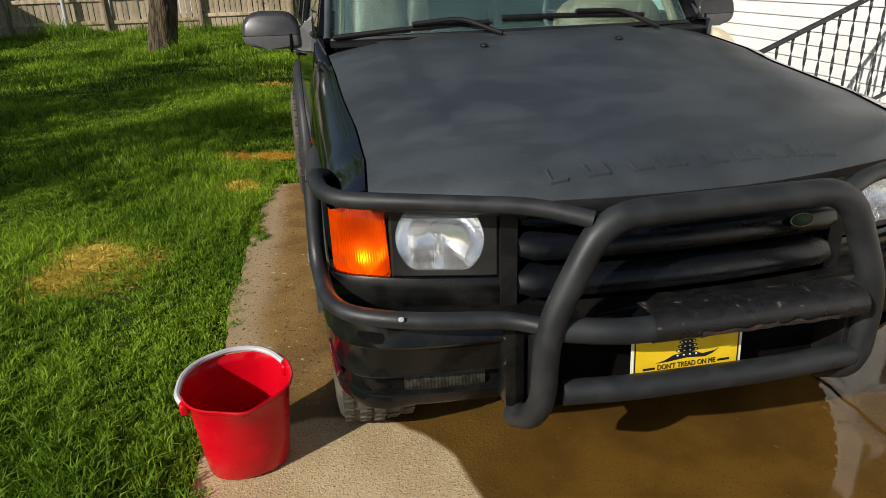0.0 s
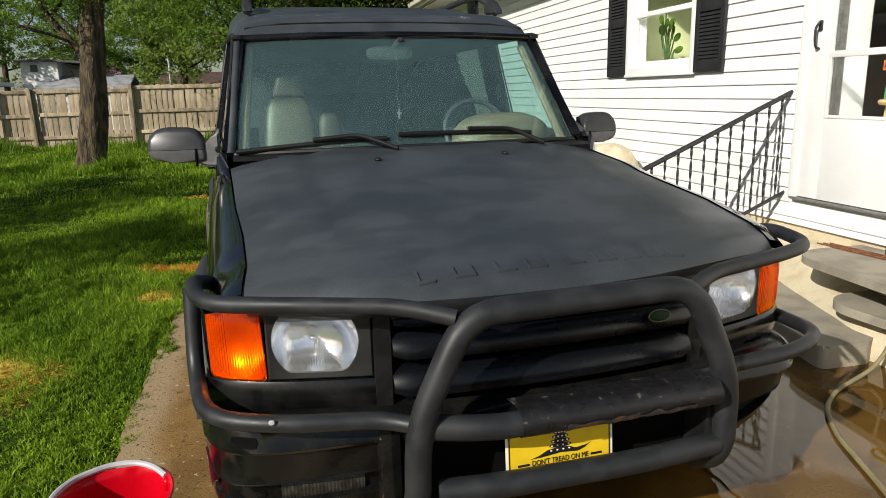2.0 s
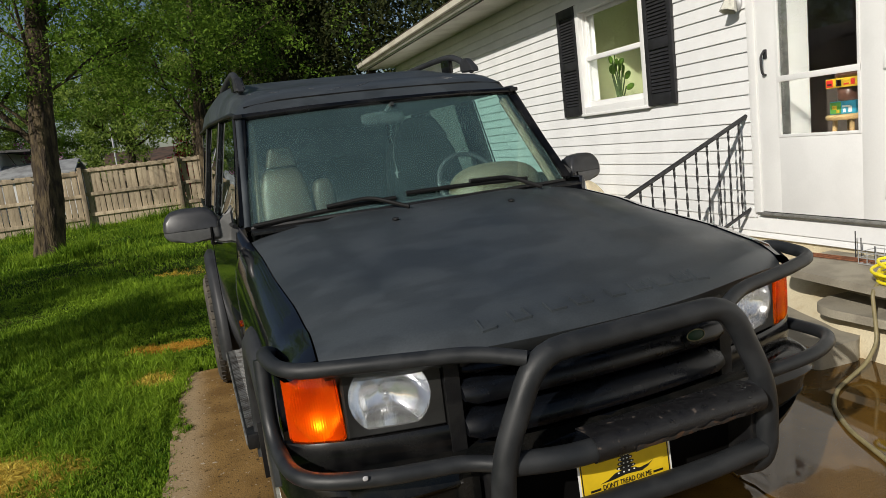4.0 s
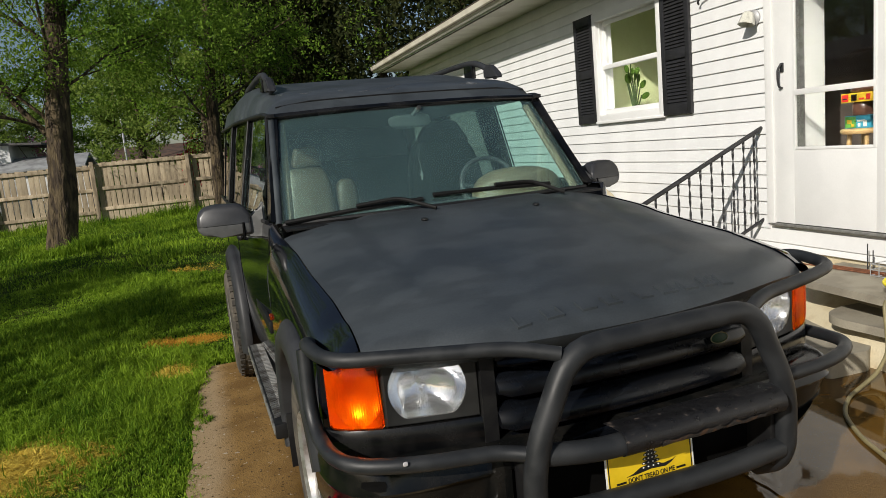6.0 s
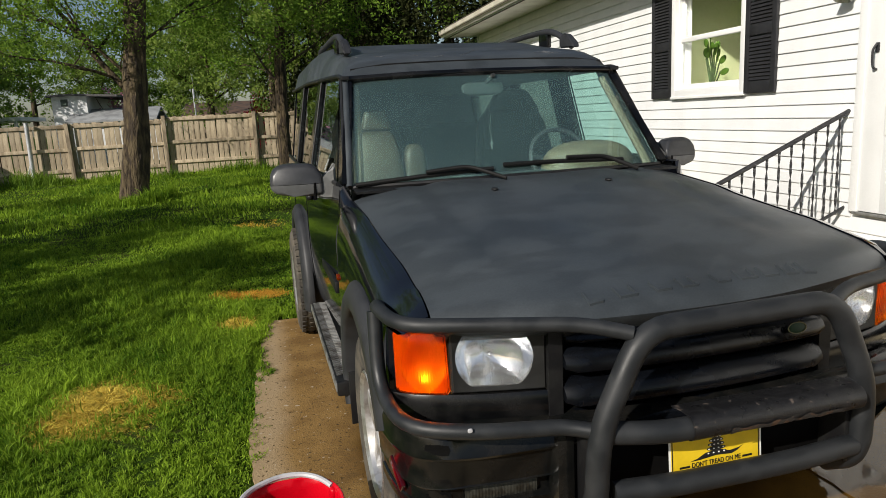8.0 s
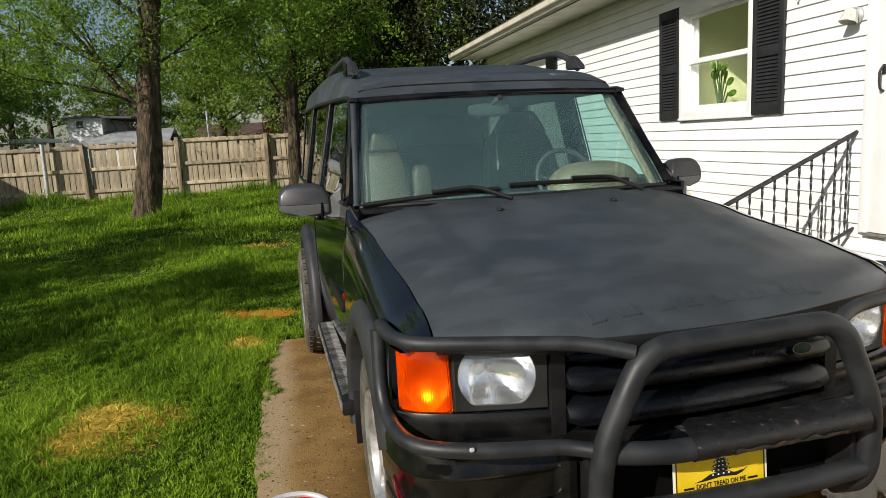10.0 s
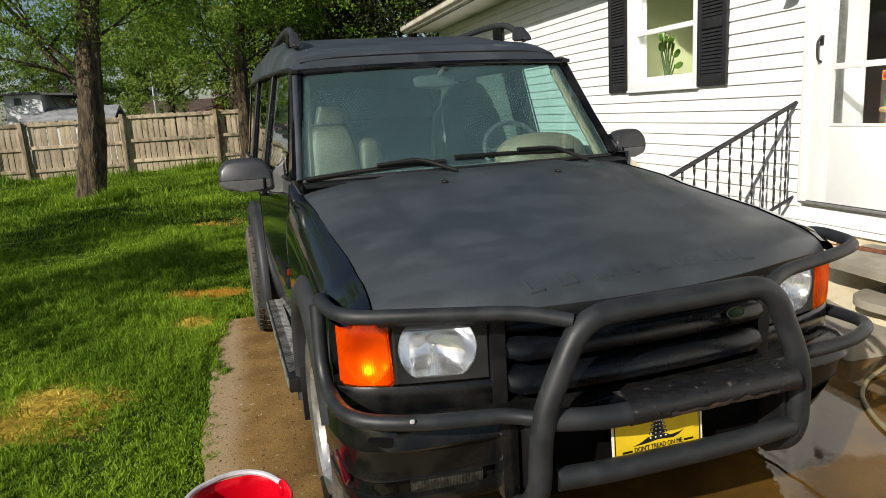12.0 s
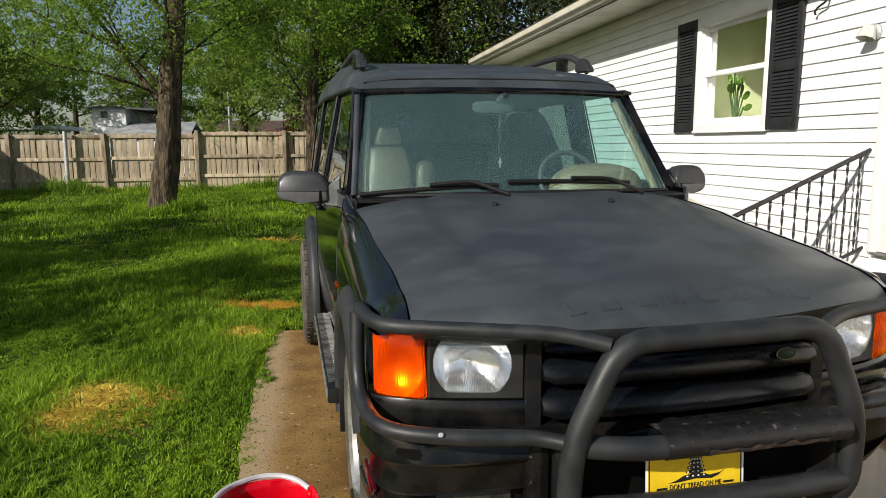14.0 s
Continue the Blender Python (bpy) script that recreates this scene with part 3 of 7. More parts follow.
def build_window():
    y0, y1, z0, z1 = WIN
    win = thing("window_1", (WX, 0, 0), label="white double-hung window with a plant behind it", category="window", kind="structure")
    fr = None
    for a in ((-0.045, 0.05, y0, y0 + 0.060, z0, z1), (-0.045, 0.05, y1 - 0.060, y1, z0, z1), (-0.044, 0.05, y0 + 0.060, y1 - 0.060, z1 - 0.085, z1), (-0.044, 0.05, y0 + 0.060, y1 - 0.060, z0, z0 + 0.07)):
        fr = box(*a, bevel=0.006, bm=fr)
    part("window_frame", fr, M_WHITE, win)
    part("window_sill", box(-0.055, 0.02, y0 - 0.004, y1 + 0.004, z0 - 0.018, z0 + 0.006, 0.006), M_WHITE, win)
    mid = (z0 + z1) / 2 - 0.01
    for name, lo, hi, dx in (("lower_sash", z0 + 0.072, mid + 0.03, 0.005), ("upper_sash", mid - 0.01, z1 - 0.087, 0.035)):
        sa = None
        a0, a1 = y0 + 0.062, y1 - 0.062
        for b in ((a0, a0 + 0.034, lo, hi), (a1 - 0.034, a1, lo, hi), (a0 + 0.034, a1 - 0.034, lo, lo + 0.05), (a0 + 0.034, a1 - 0.034, hi - 0.04, hi)):
            sa = box(dx, dx + 0.028, b[0], b[1], b[2], b[3], 0.003, sa)
        sash = part(name, sa, M_WHITE, win)
        pane = part("pane", box(dx + 0.012, dx + 0.016, a0 + 0.03, a1 - 0.03, lo + 0.045, hi - 0.035), M_PANE, sash)
        pane.visible_shadow = False


def build_shutter(y0):
    sh = thing("shutter", (WX - 0.045, y0, 1.515), label="black louvred plastic shutter beside the window", category="shutter", group="window shutters")
    w, hgt = 0.376, 1.10
    fr = None
    for a in ((0, 0.026, 0, 0.055, 0, hgt), (0, 0.026, w - 0.055, w, 0, hgt), (0.001, 0.026, 0.055, w - 0.055, 0, 0.10), (0.001, 0.026, 0.055, w - 0.055, 0.47, 0.56), (0.001, 0.026, 0.055, w - 0.055, hgt - 0.09, hgt)):
        fr = box(*a, bevel=0.004, bm=fr)
    part("shutter_frame", fr, M_SHUTTER, sh)
    part("backing", box(0.018, 0.024, 0.05, w - 0.05, 0.05, hgt - 0.05), M_SHUTTER, sh)
    slat = bpy.data.meshes.new("slat")
    bm = prism([(0.018, 0.022), (0.014, 0.024), (0.002, 0.003), (0.006, 0.0)], "y", 0.056, w - 0.056)
    bm.to_mesh(slat)
    bm.free()
    slat.materials.append(M_SHUTTER)
    for lo, hi in ((0.105, 0.465), (0.565, 1.005)):
        n = int((hi - lo) / 0.0285)
        for k in range(n):
            ob = new("slat", slat)
            ob.location.z = lo + k * (hi - lo) / n
            ob.parent = sh


def build_door():
    y0, y1, z0, z1 = DOOR
    d = thing("door_1", (WX, 0, 0), label="white storm door with two glass panes and a black handle", category="door", kind="structure")
    fr = None
    for a in ((-0.04, 0.06, y0 - 0.07, y0, z0, z1 + 0.07), (-0.04, 0.06, y1, y1 + 0.07, z0, z1 + 0.07), (-0.039, 0.06, y0, y1, z1, z1 + 0.07)):
        fr = box(*a, bevel=0.006, bm=fr)
    part("door_frame", fr, M_WHITE, d)
    part("threshold", box(-0.05, 0.08, y0 - 0.03, y1 + 0.03, z0 - 0.010, z0 + 0.006, 0.002), M_SILL, d, "dull grey aluminium threshold")
    gy0, gy1, gz0, gz1, mr = 0.967, 1.602, 1.185, 2.50, 1.58
    leaf = None
    for a in ((y0 + 0.004, gy0, z0 + 0.012, z1 - 0.004), (gy1, y1 - 0.004, z0 + 0.012, z1 - 0.004), (gy0, gy1, z0 + 0.012, gz0), (gy0, gy1, gz1, z1 - 0.004)):
        leaf = box(-0.028, 0.008, a[0], a[1], a[2], a[3], 0.002, leaf)
    lf = part("door_leaf", leaf, M_WHITE, d)
    part("glazing_bar", box(-0.034, 0.0, gy0, gy1, mr - 0.02, mr + 0.02, 0.003), M_WHITE, lf)
    bead = None
    for a in ((gy0, gy0 + 0.02, gz0, gz1), (gy1 - 0.02, gy1, gz0, gz1), (gy0 + 0.02, gy1 - 0.02, gz0, gz0 + 0.02)):
        bead = box(-0.033, -0.02, *a, 0.003, bead)
    part("glazing_bead", bead, M_WHITE, lf)
    for lo, hi in ((gz0 + 0.005, mr - 0.02), (mr + 0.02, gz1)):
        p = part("pane", box(-0.012, -0.008, gy0, gy1, lo, hi), M_PANE, lf)
        p.visible_shadow = False
    hy = y1 - 0.085
    hb = tube([(-0.03, hy, 1.62), (-0.06, hy, 1.63), (-0.07, hy, 1.68), (-0.07, hy, 1.75), (-0.05, hy - 0.01, 1.785)], 0.008, 8, 0.02)
    box(-0.04, -0.027, hy - 0.016, hy + 0.013, 1.73, 1.795, 0.006, hb)
    part("door_handle", hb, M_IRON, lf, "black pull handle")
    for hz in (0.85, 1.6, 2.35):
        part("hinge", box(-0.045, -0.027, y0 - 0.012, y0 + 0.012, hz - 0.05, hz + 0.05, 0.003), M_WHITE, lf)


def build_rooms():
    def room(name, y0, y1, x1, material, label):
        bm = None
        x0 = WX + 0.142
        for a in ((x0, x1, y0 - 0.05, y0, 0.5, 2.86), (x0, x1, y1, y1 + 0.05, 0.5, 2.86), (x1, x1 + 0.05, y0 - 0.05, y1 + 0.05, 0.5, 2.86)):
            bm = box(*a, bm=bm)
        tagged(link(name, bm, material), label, "wall", kind="structure")
    room("wall_kitchen", 2.45, 4.32, 5.2, M_WALLGREEN, "pale green inner wall behind the window")
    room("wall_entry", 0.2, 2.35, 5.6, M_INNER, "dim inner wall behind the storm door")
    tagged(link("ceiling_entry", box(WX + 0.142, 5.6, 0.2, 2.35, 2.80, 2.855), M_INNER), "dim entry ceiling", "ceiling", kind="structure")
    tagged(link("floor", box(WX + 0.142, 10.1, -4.8, END - 0.15, 0.40, 0.56), M_WOOD), "wooden floor inside the house", "floor", kind="structure")
    jamb = box(WX + 0.065, WX + 0.44, 1.765, 1.81, 0.565, 2.62, 0.004)
    # added grey strip paints the shaded outer band of the jamb
    tagged(link("jamb_shade_strip", box(WX + 0.070, WX + 0.236, 1.752, 1.7645, 0.565, 2.62, 0.003), M_SILL), "grey strip standing in for the shaded band of the inner jamb", "trim", kind="structure")
    tagged(link("door_2", jamb, M_JAMB), "white jamb of the inner doorway", "door jamb", kind="structure")


build_house_wall()
build_window()
build_shutter(WIN[0] - 0.376)
build_shutter(WIN[1])
build_door()
build_rooms()


def slab(outline, z0, z1, bevel=0.018):
    bm = prism(outline, "z", z0, z1)
    bmesh.ops.bevel(bm, geom=[e for e in bm.edges if abs(e.verts[0].co.z - e.verts[1].co.z) < 1e-5], offset=bevel, segments=3, affect="EDGES")
    return bm


def soft_outline(points, bend):
    pts = [Vector((x, y, 0)) for x, y in points]
    return [(q.x, q.y) for q in rounded(pts + [pts[0]], bend)[:-1]]


def build_porch():
    """Battered cream footing under the door with old concrete slabs set into it as steps."""
    rows = []
    for k in range(40):
        y = 0.0 + 2.9 * k / 39
        xb = 2.26 + 0.30 * min(max((y - 0.7) / 0.9, 0), 1.2) + 0.012 * noise.noise(Vector((y * 4, 1, 1)))
        row = []
        for x, z in ((xb, -0.02), (xb, 0.08), (xb + 0.03, 0.13), (xb + 0.12, 0.19), (2.74, 0.335), (2.80, 0.37), (WX + 0.02, 0.40)):
            n = 0.010 * noise.noise(Vector((y * 6, x * 6, 4)))
            row.append((x + n, y, z + n))
        rows.append(row)
    p = tagged(link("porch", sheet(rows), M_CREAM, smooth=50), "cream painted concrete footing with slab steps below the storm door", "porch", kind="structure")
    top = soft_outline([(2.87, 1.24), (2.48, 1.24), (2.35, 1.17), (2.30, 1.04), (2.25, 0.50), (2.22, 0.10), (2.87, 0.10)], 0.08)
    part("slab", slab(top, 0.380, 0.425, 0.012), M_CONCRETE, p, "grey concrete top slab with a rounded corner")
    mid = soft_outline([(2.72, 0.88), (2.40, 0.88), (2.26, 0.82), (2.215, 0.70), (2.25, 0.15), (2.72, 0.15)], 0.07)
    part("slab", slab(mid, 0.212, 0.26, 0.014), M_CONCRETE, p, "grey concrete middle step")
    low = soft_outline([(2.24, 2.5), (1.945, 0.545), (1.965, 0.515), (2.215, 0.505), (2.33, 0.58), (2.66, 1.6), (2.68, 2.5)], 0.025)
    part("slab", slab(low, -0.02, 0.125, 0.012), M_CONCRETE, p, "broad grey concrete bottom step")


def build_railing():
    ry = 1.92

    def top(x):
        return 1.354 - 0.426 * (2.86 - x)
    r = thing("stair_railing", (0, 0, 0), label="black wrought-iron stair railing with twisted balusters", category="railing")
    hand = tube([(2.85, ry, top(2.85)), (1.74, ry, top(1.74)), (1.70, ry, top(1.70) - 0.03)], 0.017, 10, 0.02)
    part("handrail", hand, M_IRON, r)
    part("bottom_rail", tube([(2.87, ry, top(2.87) - 0.69), (1.74, ry, top(1.74) - 0.69)], 0.013, 8, 0), M_IRON, r)
    part("newel_post", box(1.705, 1.735, ry - 0.015, ry + 0.015, 0.0, top(1.72) - 0.0, 0.003), M_IRON, r)
    me = bpy.data.meshes.new("baluster")
    rows, n = [], 60
    for k in range(n + 1):
        t = k / n
        turn = math.pi * 5.0 * t
        c, sn = math.cos(turn), math.sin(turn)
        rows.append([(u * c - v * sn, u * sn + v * c, t * 0.685) for u, v in ((-0.0085, -0.003), (0.0085, -0.003), (0.0085, 0.003), (-0.0085, 0.003))])
    bm = sheet(rows, closed=True)
    bm.to_mesh(me)
    bm.free()
    me.materials.append(M_IRON)
    for k in range(11):
        x = 1.80 + 0.0978 * k
        ob = new("baluster", me)
        ob.location = (x, ry, top(x) - 0.692)
        ob.parent = r


wire = thing("wall_cable", (WX - 0.02, 2.42, 2.36), label="short black cable hooked on the siding", category="cable")
part("cable", tube([(0.0, 0.30, 0.185), (-0.03, 0.14, 0.165), (-0.04, 0.0, 0.135), (-0.04, -0.045, 0.125), (-0.045, -0.03, 0.075), (-0.04, 0.06, 0.05), (-0.04, 0.09, 0.018), (-0.03, 0.085, 0.0)], 0.008, 6, 0.03), M_IRON, wire)
build_porch()
build_railing()


# ---- the fence ----
FY = 18.5


def build_fence():
    rng = random.Random(7)
    f = thing("fence", (0, FY, 0), label="weathered cedar picket privacy fence across the yard", category="fence")
    kinds = []
    for v in range(4):
        w, hgt = 0.121 + 0.004 * v, 1.575 + 0.005 * v
        bm = prism([(-w / 2, 0), (w / 2, 0), (w / 2, hgt - 0.014), (w / 2 - 0.016, hgt), (-w / 2 + 0.016, hgt), (-w / 2, hgt - 0.014)], "y", 0.0, 0.017)
        me = bpy.data.meshes.new("picket")
        bmesh.ops.recalc_face_normals(bm, faces=bm.faces[:])
        bm.to_mesh(me)
        bm.free()
        me.materials.append(M_FENCE)
        kinds.append(me)
    x = -19.0
    while x < 4.0:
        ob = new("picket", kinds[rng.randrange(4)])
        lift = 0.03 if x > -4 else (-0.04 if x < -6.5 else -0.02)
        ob.matrix_basis = pose(x, rng.uniform(0, 0.006), 0.20 + lift + rng.uniform(-0.007, 0.007), rng.uniform(-0.6, 0.6), rng.uniform(-0.7, 0.7), 0)
        ob.parent = f
        x += rng.uniform(0.142, 0.154)
    posts = [-18.86 + 2.445 * k for k in range(10)]
    for k, px in enumerate(posts):
        lean = rng.uniform(-1.2, 1.2)
        ob = part("post", box(-0.05, 0.05, -0.135, -0.02, -0.1, 1.62 + (0.05 if px > -5 else -0.03), 0.006), M_POST, f)
        ob.matrix_basis = pose(px, 0, 0.18, 0, lean, 0)
        if k + 1 < len(posts):
            up = 0.03 if px > -5 else -0.03
            for zz in (0.36, 0.93, 1.555):
                rail = part("rail", box(px + 0.05, posts[k + 1] - 0.05, -0.042, -0.004, 0.16 + zz - 0.045 + up, 0.16 + zz + 0.045 + up, 0.004), M_FENCE, f)
                rail.matrix_basis = pose(0, 0, rng.uniform(-0.015, 0.015), 0, rng.uniform(-0.12, 0.12), 0)
    pole = thing("metal_pole", (-7.62, FY - 0.2, 0.15), label="grey galvanised metal pole leaning by the fence", category="pole")
    part("pole", tube([(0, 0, -0.1), (0.03, 0, 1.68)], 0.055, 12, 0), M_GALV, pole)
    part("brace", tube([(-0.25, 0.02, -0.05), (0.02, 0, 0.7)], 0.02, 8, 0), M_GALV, pole)


build_fence()


# ---- the off-roader ----
AXLES = (0.17, 2.71)
TYRE_R = 0.37


def interp(table, v):
    if v <= table[0][0]:
        return table[0][1]
    for (a, p), (b, q) in zip(table, table[1:]):
        if v <= b:
            return p + (q - p) * (v - a) / (b - a)
    return table[-1][1]


HOOD_Z = [(-0.60, 0.925), (-0.575, 0.948), (-0.53, 0.966), (-0.42, 0.992), (-0.2, 1.030), (0.0, 1.065), (0.25, 1.112), (0.5, 1.160), (0.80, 1.190)]
HOOD_W = {-1: [(-0.60, 0.768), (-0.40, 0.774), (-0.22, 0.760), (0.0, 0.765), (0.25, 0.784), (0.80, 0.803)],
          1: [(-0.60, 0.770), (-0.40, 0.780), (0.0, 0.792), (0.80, 0.802)]}
FACE_Y = [(0.0, -0.530), (0.32, -0.520), (0.467, -0.488), (0.627, -0.455), (0.747, -0.418), (0.827, -0.380), (0.887, -0.330)]


def face_y(x):
    return interp(FACE_Y, abs(x))


def hood_y0(u):
    return -0.585 + 0.165 * abs(u) ** 2.3


def hood_point(u, y):
    w = interp(HOOD_W[1 if u > 0 else -1], y)
    front = min(1.0, (y - hood_y0(u)) / 0.05)
    lead = hood_y0(u) + 0.585
    z = interp(HOOD_Z, max(-0.60, y - lead * max(0.0, 1 - (y - hood_y0(u)) / 0.35)))
    z -= 0.050 * abs(u) ** 5 * (1.0 if u > 0 else min(1.0, 0.15 + max(0.0, y - hood_y0(u)) / 0.30)) + 0.010 * u * u
    z -= 0.016 * (1 - front) ** 2 if front < 1 else 0
    z -= 0.010 * math.exp(-((abs(u) - 0.62) / 0.05) ** 2) * min(1.0, max(0.0, (y + 0.3) / 0.4))
    if u > 0:
        # the house side stands a little higher at the front
        z += 0.045 * u * u * min(1.0, max(0.0, (0.35 - y) / 0.65))
    return Vector((u * w, y, z))


def build_hood(car):
    rows = []
    for j in range(34):
        s = j / 33
        row = []
        for i in range(41):
            u = -1 + 2 * i / 40
            y0 = hood_y0(u)
            row.append(hood_point(u, y0 + (0.80 - y0) * s ** 1.35))
        rows.append(row)
    lip = [Vector((p.x * 0.995, p.y + 0.010, p.z - 0.020)) for p in rows[0]]
    back = [Vector((p.x * 0.98, p.y + 0.03, p.z - 0.03)) for p in lip]
    hood = part("hood", sheet([back, lip] + rows), M_PRIMER, car, "matte black hood with faded blotches", smooth=50)
    # raised blank shapes along the leading edge
    for k, (x, w) in enumerate([(-0.365, 0.055), (-0.270, 0.06), (-0.155, 0.06), (-0.07, 0.055), (0.045, 0.055), (0.125, 0.06), (0.205, 0.06), (0.28, 0.05), (0.345, 0.055)]):
        s, ln = 0.006, 0.050
        loop = [(0, 0), (w - 0.005, 0), (w - 0.005, ln), (w - 0.005 - s, ln), (w - 0.005 - s, s), (s, s), (s, ln), (0, ln)] if k % 2 else [(0, 0), (w - 0.012, 0), (w - 0.012, s), (s, s), (s, ln), (0, ln)]
        bm = bmesh.new()
        lo = [bm.verts.new(hood_point((x + px) / 0.78, -0.530 + py) - Vector((0, 0, 0.002))) for px, py in loop]
        hi = [bm.verts.new(hood_point((x + px) / 0.78, -0.530 + py) + Vector((0, 0, 0.0065))) for px, py in loop]
        n = len(loop)
        for q in range(n):
            bm.faces.new((lo[q], lo[(q + 1) % n], hi[(q + 1) % n], hi[q]))
        bm.faces.new(hi)
        part("raised_mark", bm, M_PRIMER, hood)
    for x in (-0.25, 0.27):
        p = hood_point(x / 0.79, 0.52)
        jet = part("washer_jet", blob(0, 0, 0, 0.014, 0.02, 0.008), M_TRIM, hood)
        jet.location = p + Vector((0, 0, 0.004))


def blob(cx, cy, cz, rx, ry, rz, p=2.0, n=20, m=14, bm=None):
    """A rounded block: a ball for p = 2, boxier for more."""
    def s(v):
        return math.copysign(abs(v) ** (2 / p), v)
    rows = []
    for j in range(m + 1):
        b = -math.pi / 2 + math.pi * min(max(j / m, 0.004), 0.996)
        rows.append([(cx + rx * s(math.cos(b)) * s(math.cos(a)), cy + ry * s(math.cos(b)) * s(math.sin(a)), cz + rz * s(math.sin(b)))
                     for a in (2 * math.pi * k / n for k in range(n))])
    one = sheet(rows, closed=True)
    for ring in (rows[0], rows[-1]):
        one.faces.new([one.verts.new(q) for q in ring])
    bmesh.ops.remove_doubles(one, verts=one.verts[:], dist=1e-6)
    return joined(bm, one)


def cleaned(bm):
    bmesh.ops.remove_doubles(bm, verts=bm.verts[:], dist=0.0005)
    bmesh.ops.dissolve_degenerate(bm, edges=bm.edges[:], dist=0.0002)
    return bm


BELT = [(0.80, 0.835), (1.3, 0.860), (2.0, 0.895), (3.0, 0.912), (4.1, 0.902)]
GUTTER = [(1.27, 0.737), (1.36, 0.752), (1.75, 0.772), (2.6, 0.810), (4.1, 0.825)]
GUTTER_Z = [(1.27, 1.676), (1.36, 1.694), (1.6, 1.703), (2.6, 1.728), (4.1, 1.745)]


def side_row(y, side):
    """One upright slice of the body side, from the hood edge or window line to the sill."""
    low = 0.43
    for yc in AXLES:
        d = abs(y - yc)
        if d < 0.455:
            low = max(low, TYRE_R + math.sqrt(0.455 ** 2 - d * d))
    if y < -0.30:
        low = max(low, 0.897)
    if y < 0.82:
        w = interp(HOOD_W[side], y) + 0.006
        zt = hood_point(1.0 * side, max(y, hood_y0(1.0) + 0.02)).z + 0.004
        out = interp([(-0.42, 0.862), (-0.30, 0.884), (-0.1, 0.893), (0.8, 0.895)], y)
        pts = [(w, zt - 0.02), (w, zt), (w + 0.018, zt - 0.004), (w + (out - w) * 0.55, zt - 0.035), (out - 0.012, zt - 0.10), (out, zt - 0.18), (out + 0.002, 0.72), (out - 0.004, 0.58), (out - 0.02, 0.43)]
        if side > 0:
            pts[3], pts[4] = (w + (out - w) * 0.6, zt - 0.018), (out - 0.010, zt - 0.065)
    else:
        b = interp(BELT, y)
        pts = [(b - 0.02, 1.19), (b, 1.195), (b + 0.012, 1.175), (b + 0.024, 1.10), (b + 0.032, 1.00), (b + 0.034, 0.90), (b + 0.034, 0.72), (b + 0.026, 0.58), (b + 0.006, 0.43)]
    return [Vector((side * x, y, max(z, low))) for x, z in pts]


def build_body(car):
    ys = sorted({round(-0.395 + 0.0445 * k, 4) for k in range(28)} | {round(0.84 + 0.05 * k, 4) for k in range(66)})
    for side, label in ((-1, "glossy black body side reflecting the lawn"), (1, "glossy black body side facing the house")):
        part("body_side", cleaned(sheet([side_row(y, side) for y in ys])), M_GLOSS, car, label, smooth=35)
        for y in (0.86, 2.02, 3.02):
            line = [(side * (interp(BELT, y) + d), y, z) for z, d in ((0.47, 0.012), (0.58, 0.0245), (0.72, 0.0325), (0.90, 0.0325), (1.00, 0.0305), (1.10, 0.0225), (1.175, 0.0105))]
            gap = tube(line, 0.0042, 6, 0)
            part("door_gap", gap, M_DARK, car)
        part("rub_strip", box(min(side * 0.885, side * 0.905), max(side * 0.885, side * 0.905), 0.90, 2.35, 0.70, 0.755, 0.006), M_TRIM, car)
        for y in (1.80, 2.80):
            hx = side * (interp(BELT, y) + 0.04)
            part("door_handle", blob(hx, y, 1.06, 0.018, 0.075, 0.02, 3), M_TRIM, car)
        part("side_repeater", blob(side * 0.897, 0.80, 0.80, 0.009, 0.024, 0.014, 3), M_AMBER, car, "small amber side lamp")
    # underbody and engine cover: near-black blocks carry the shade under the body
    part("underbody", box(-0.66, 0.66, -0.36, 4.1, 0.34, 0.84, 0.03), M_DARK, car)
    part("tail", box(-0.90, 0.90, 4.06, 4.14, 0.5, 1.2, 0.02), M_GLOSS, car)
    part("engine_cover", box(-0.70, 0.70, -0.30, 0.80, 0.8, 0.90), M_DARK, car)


def build_flare(car, yc, side):
    rows = []
    span = 168 if yc < 1 else 204
    for k in range(33):
        a = math.radians(-12 + span * k / 32)
        c, s = math.cos(a), math.sin(a)
        row = []
        for rad, x in ((0.435, 0.80), (0.437, 0.912), (0.452, 0.928), (0.50, 0.926), (0.535, 0.905), (0.545, 0.890), (0.54, 0.86)):
            row.append((side * (x + (0.06 if yc > 1 else 0)), yc + c * rad, TYRE_R + s * rad * (1.0 if s > 0 else 0.9)))
        rows.append(row)
    part("wheel_arch", sheet(rows), M_FLARE, car, "grey-black plastic wheel arch flare", smooth=50)


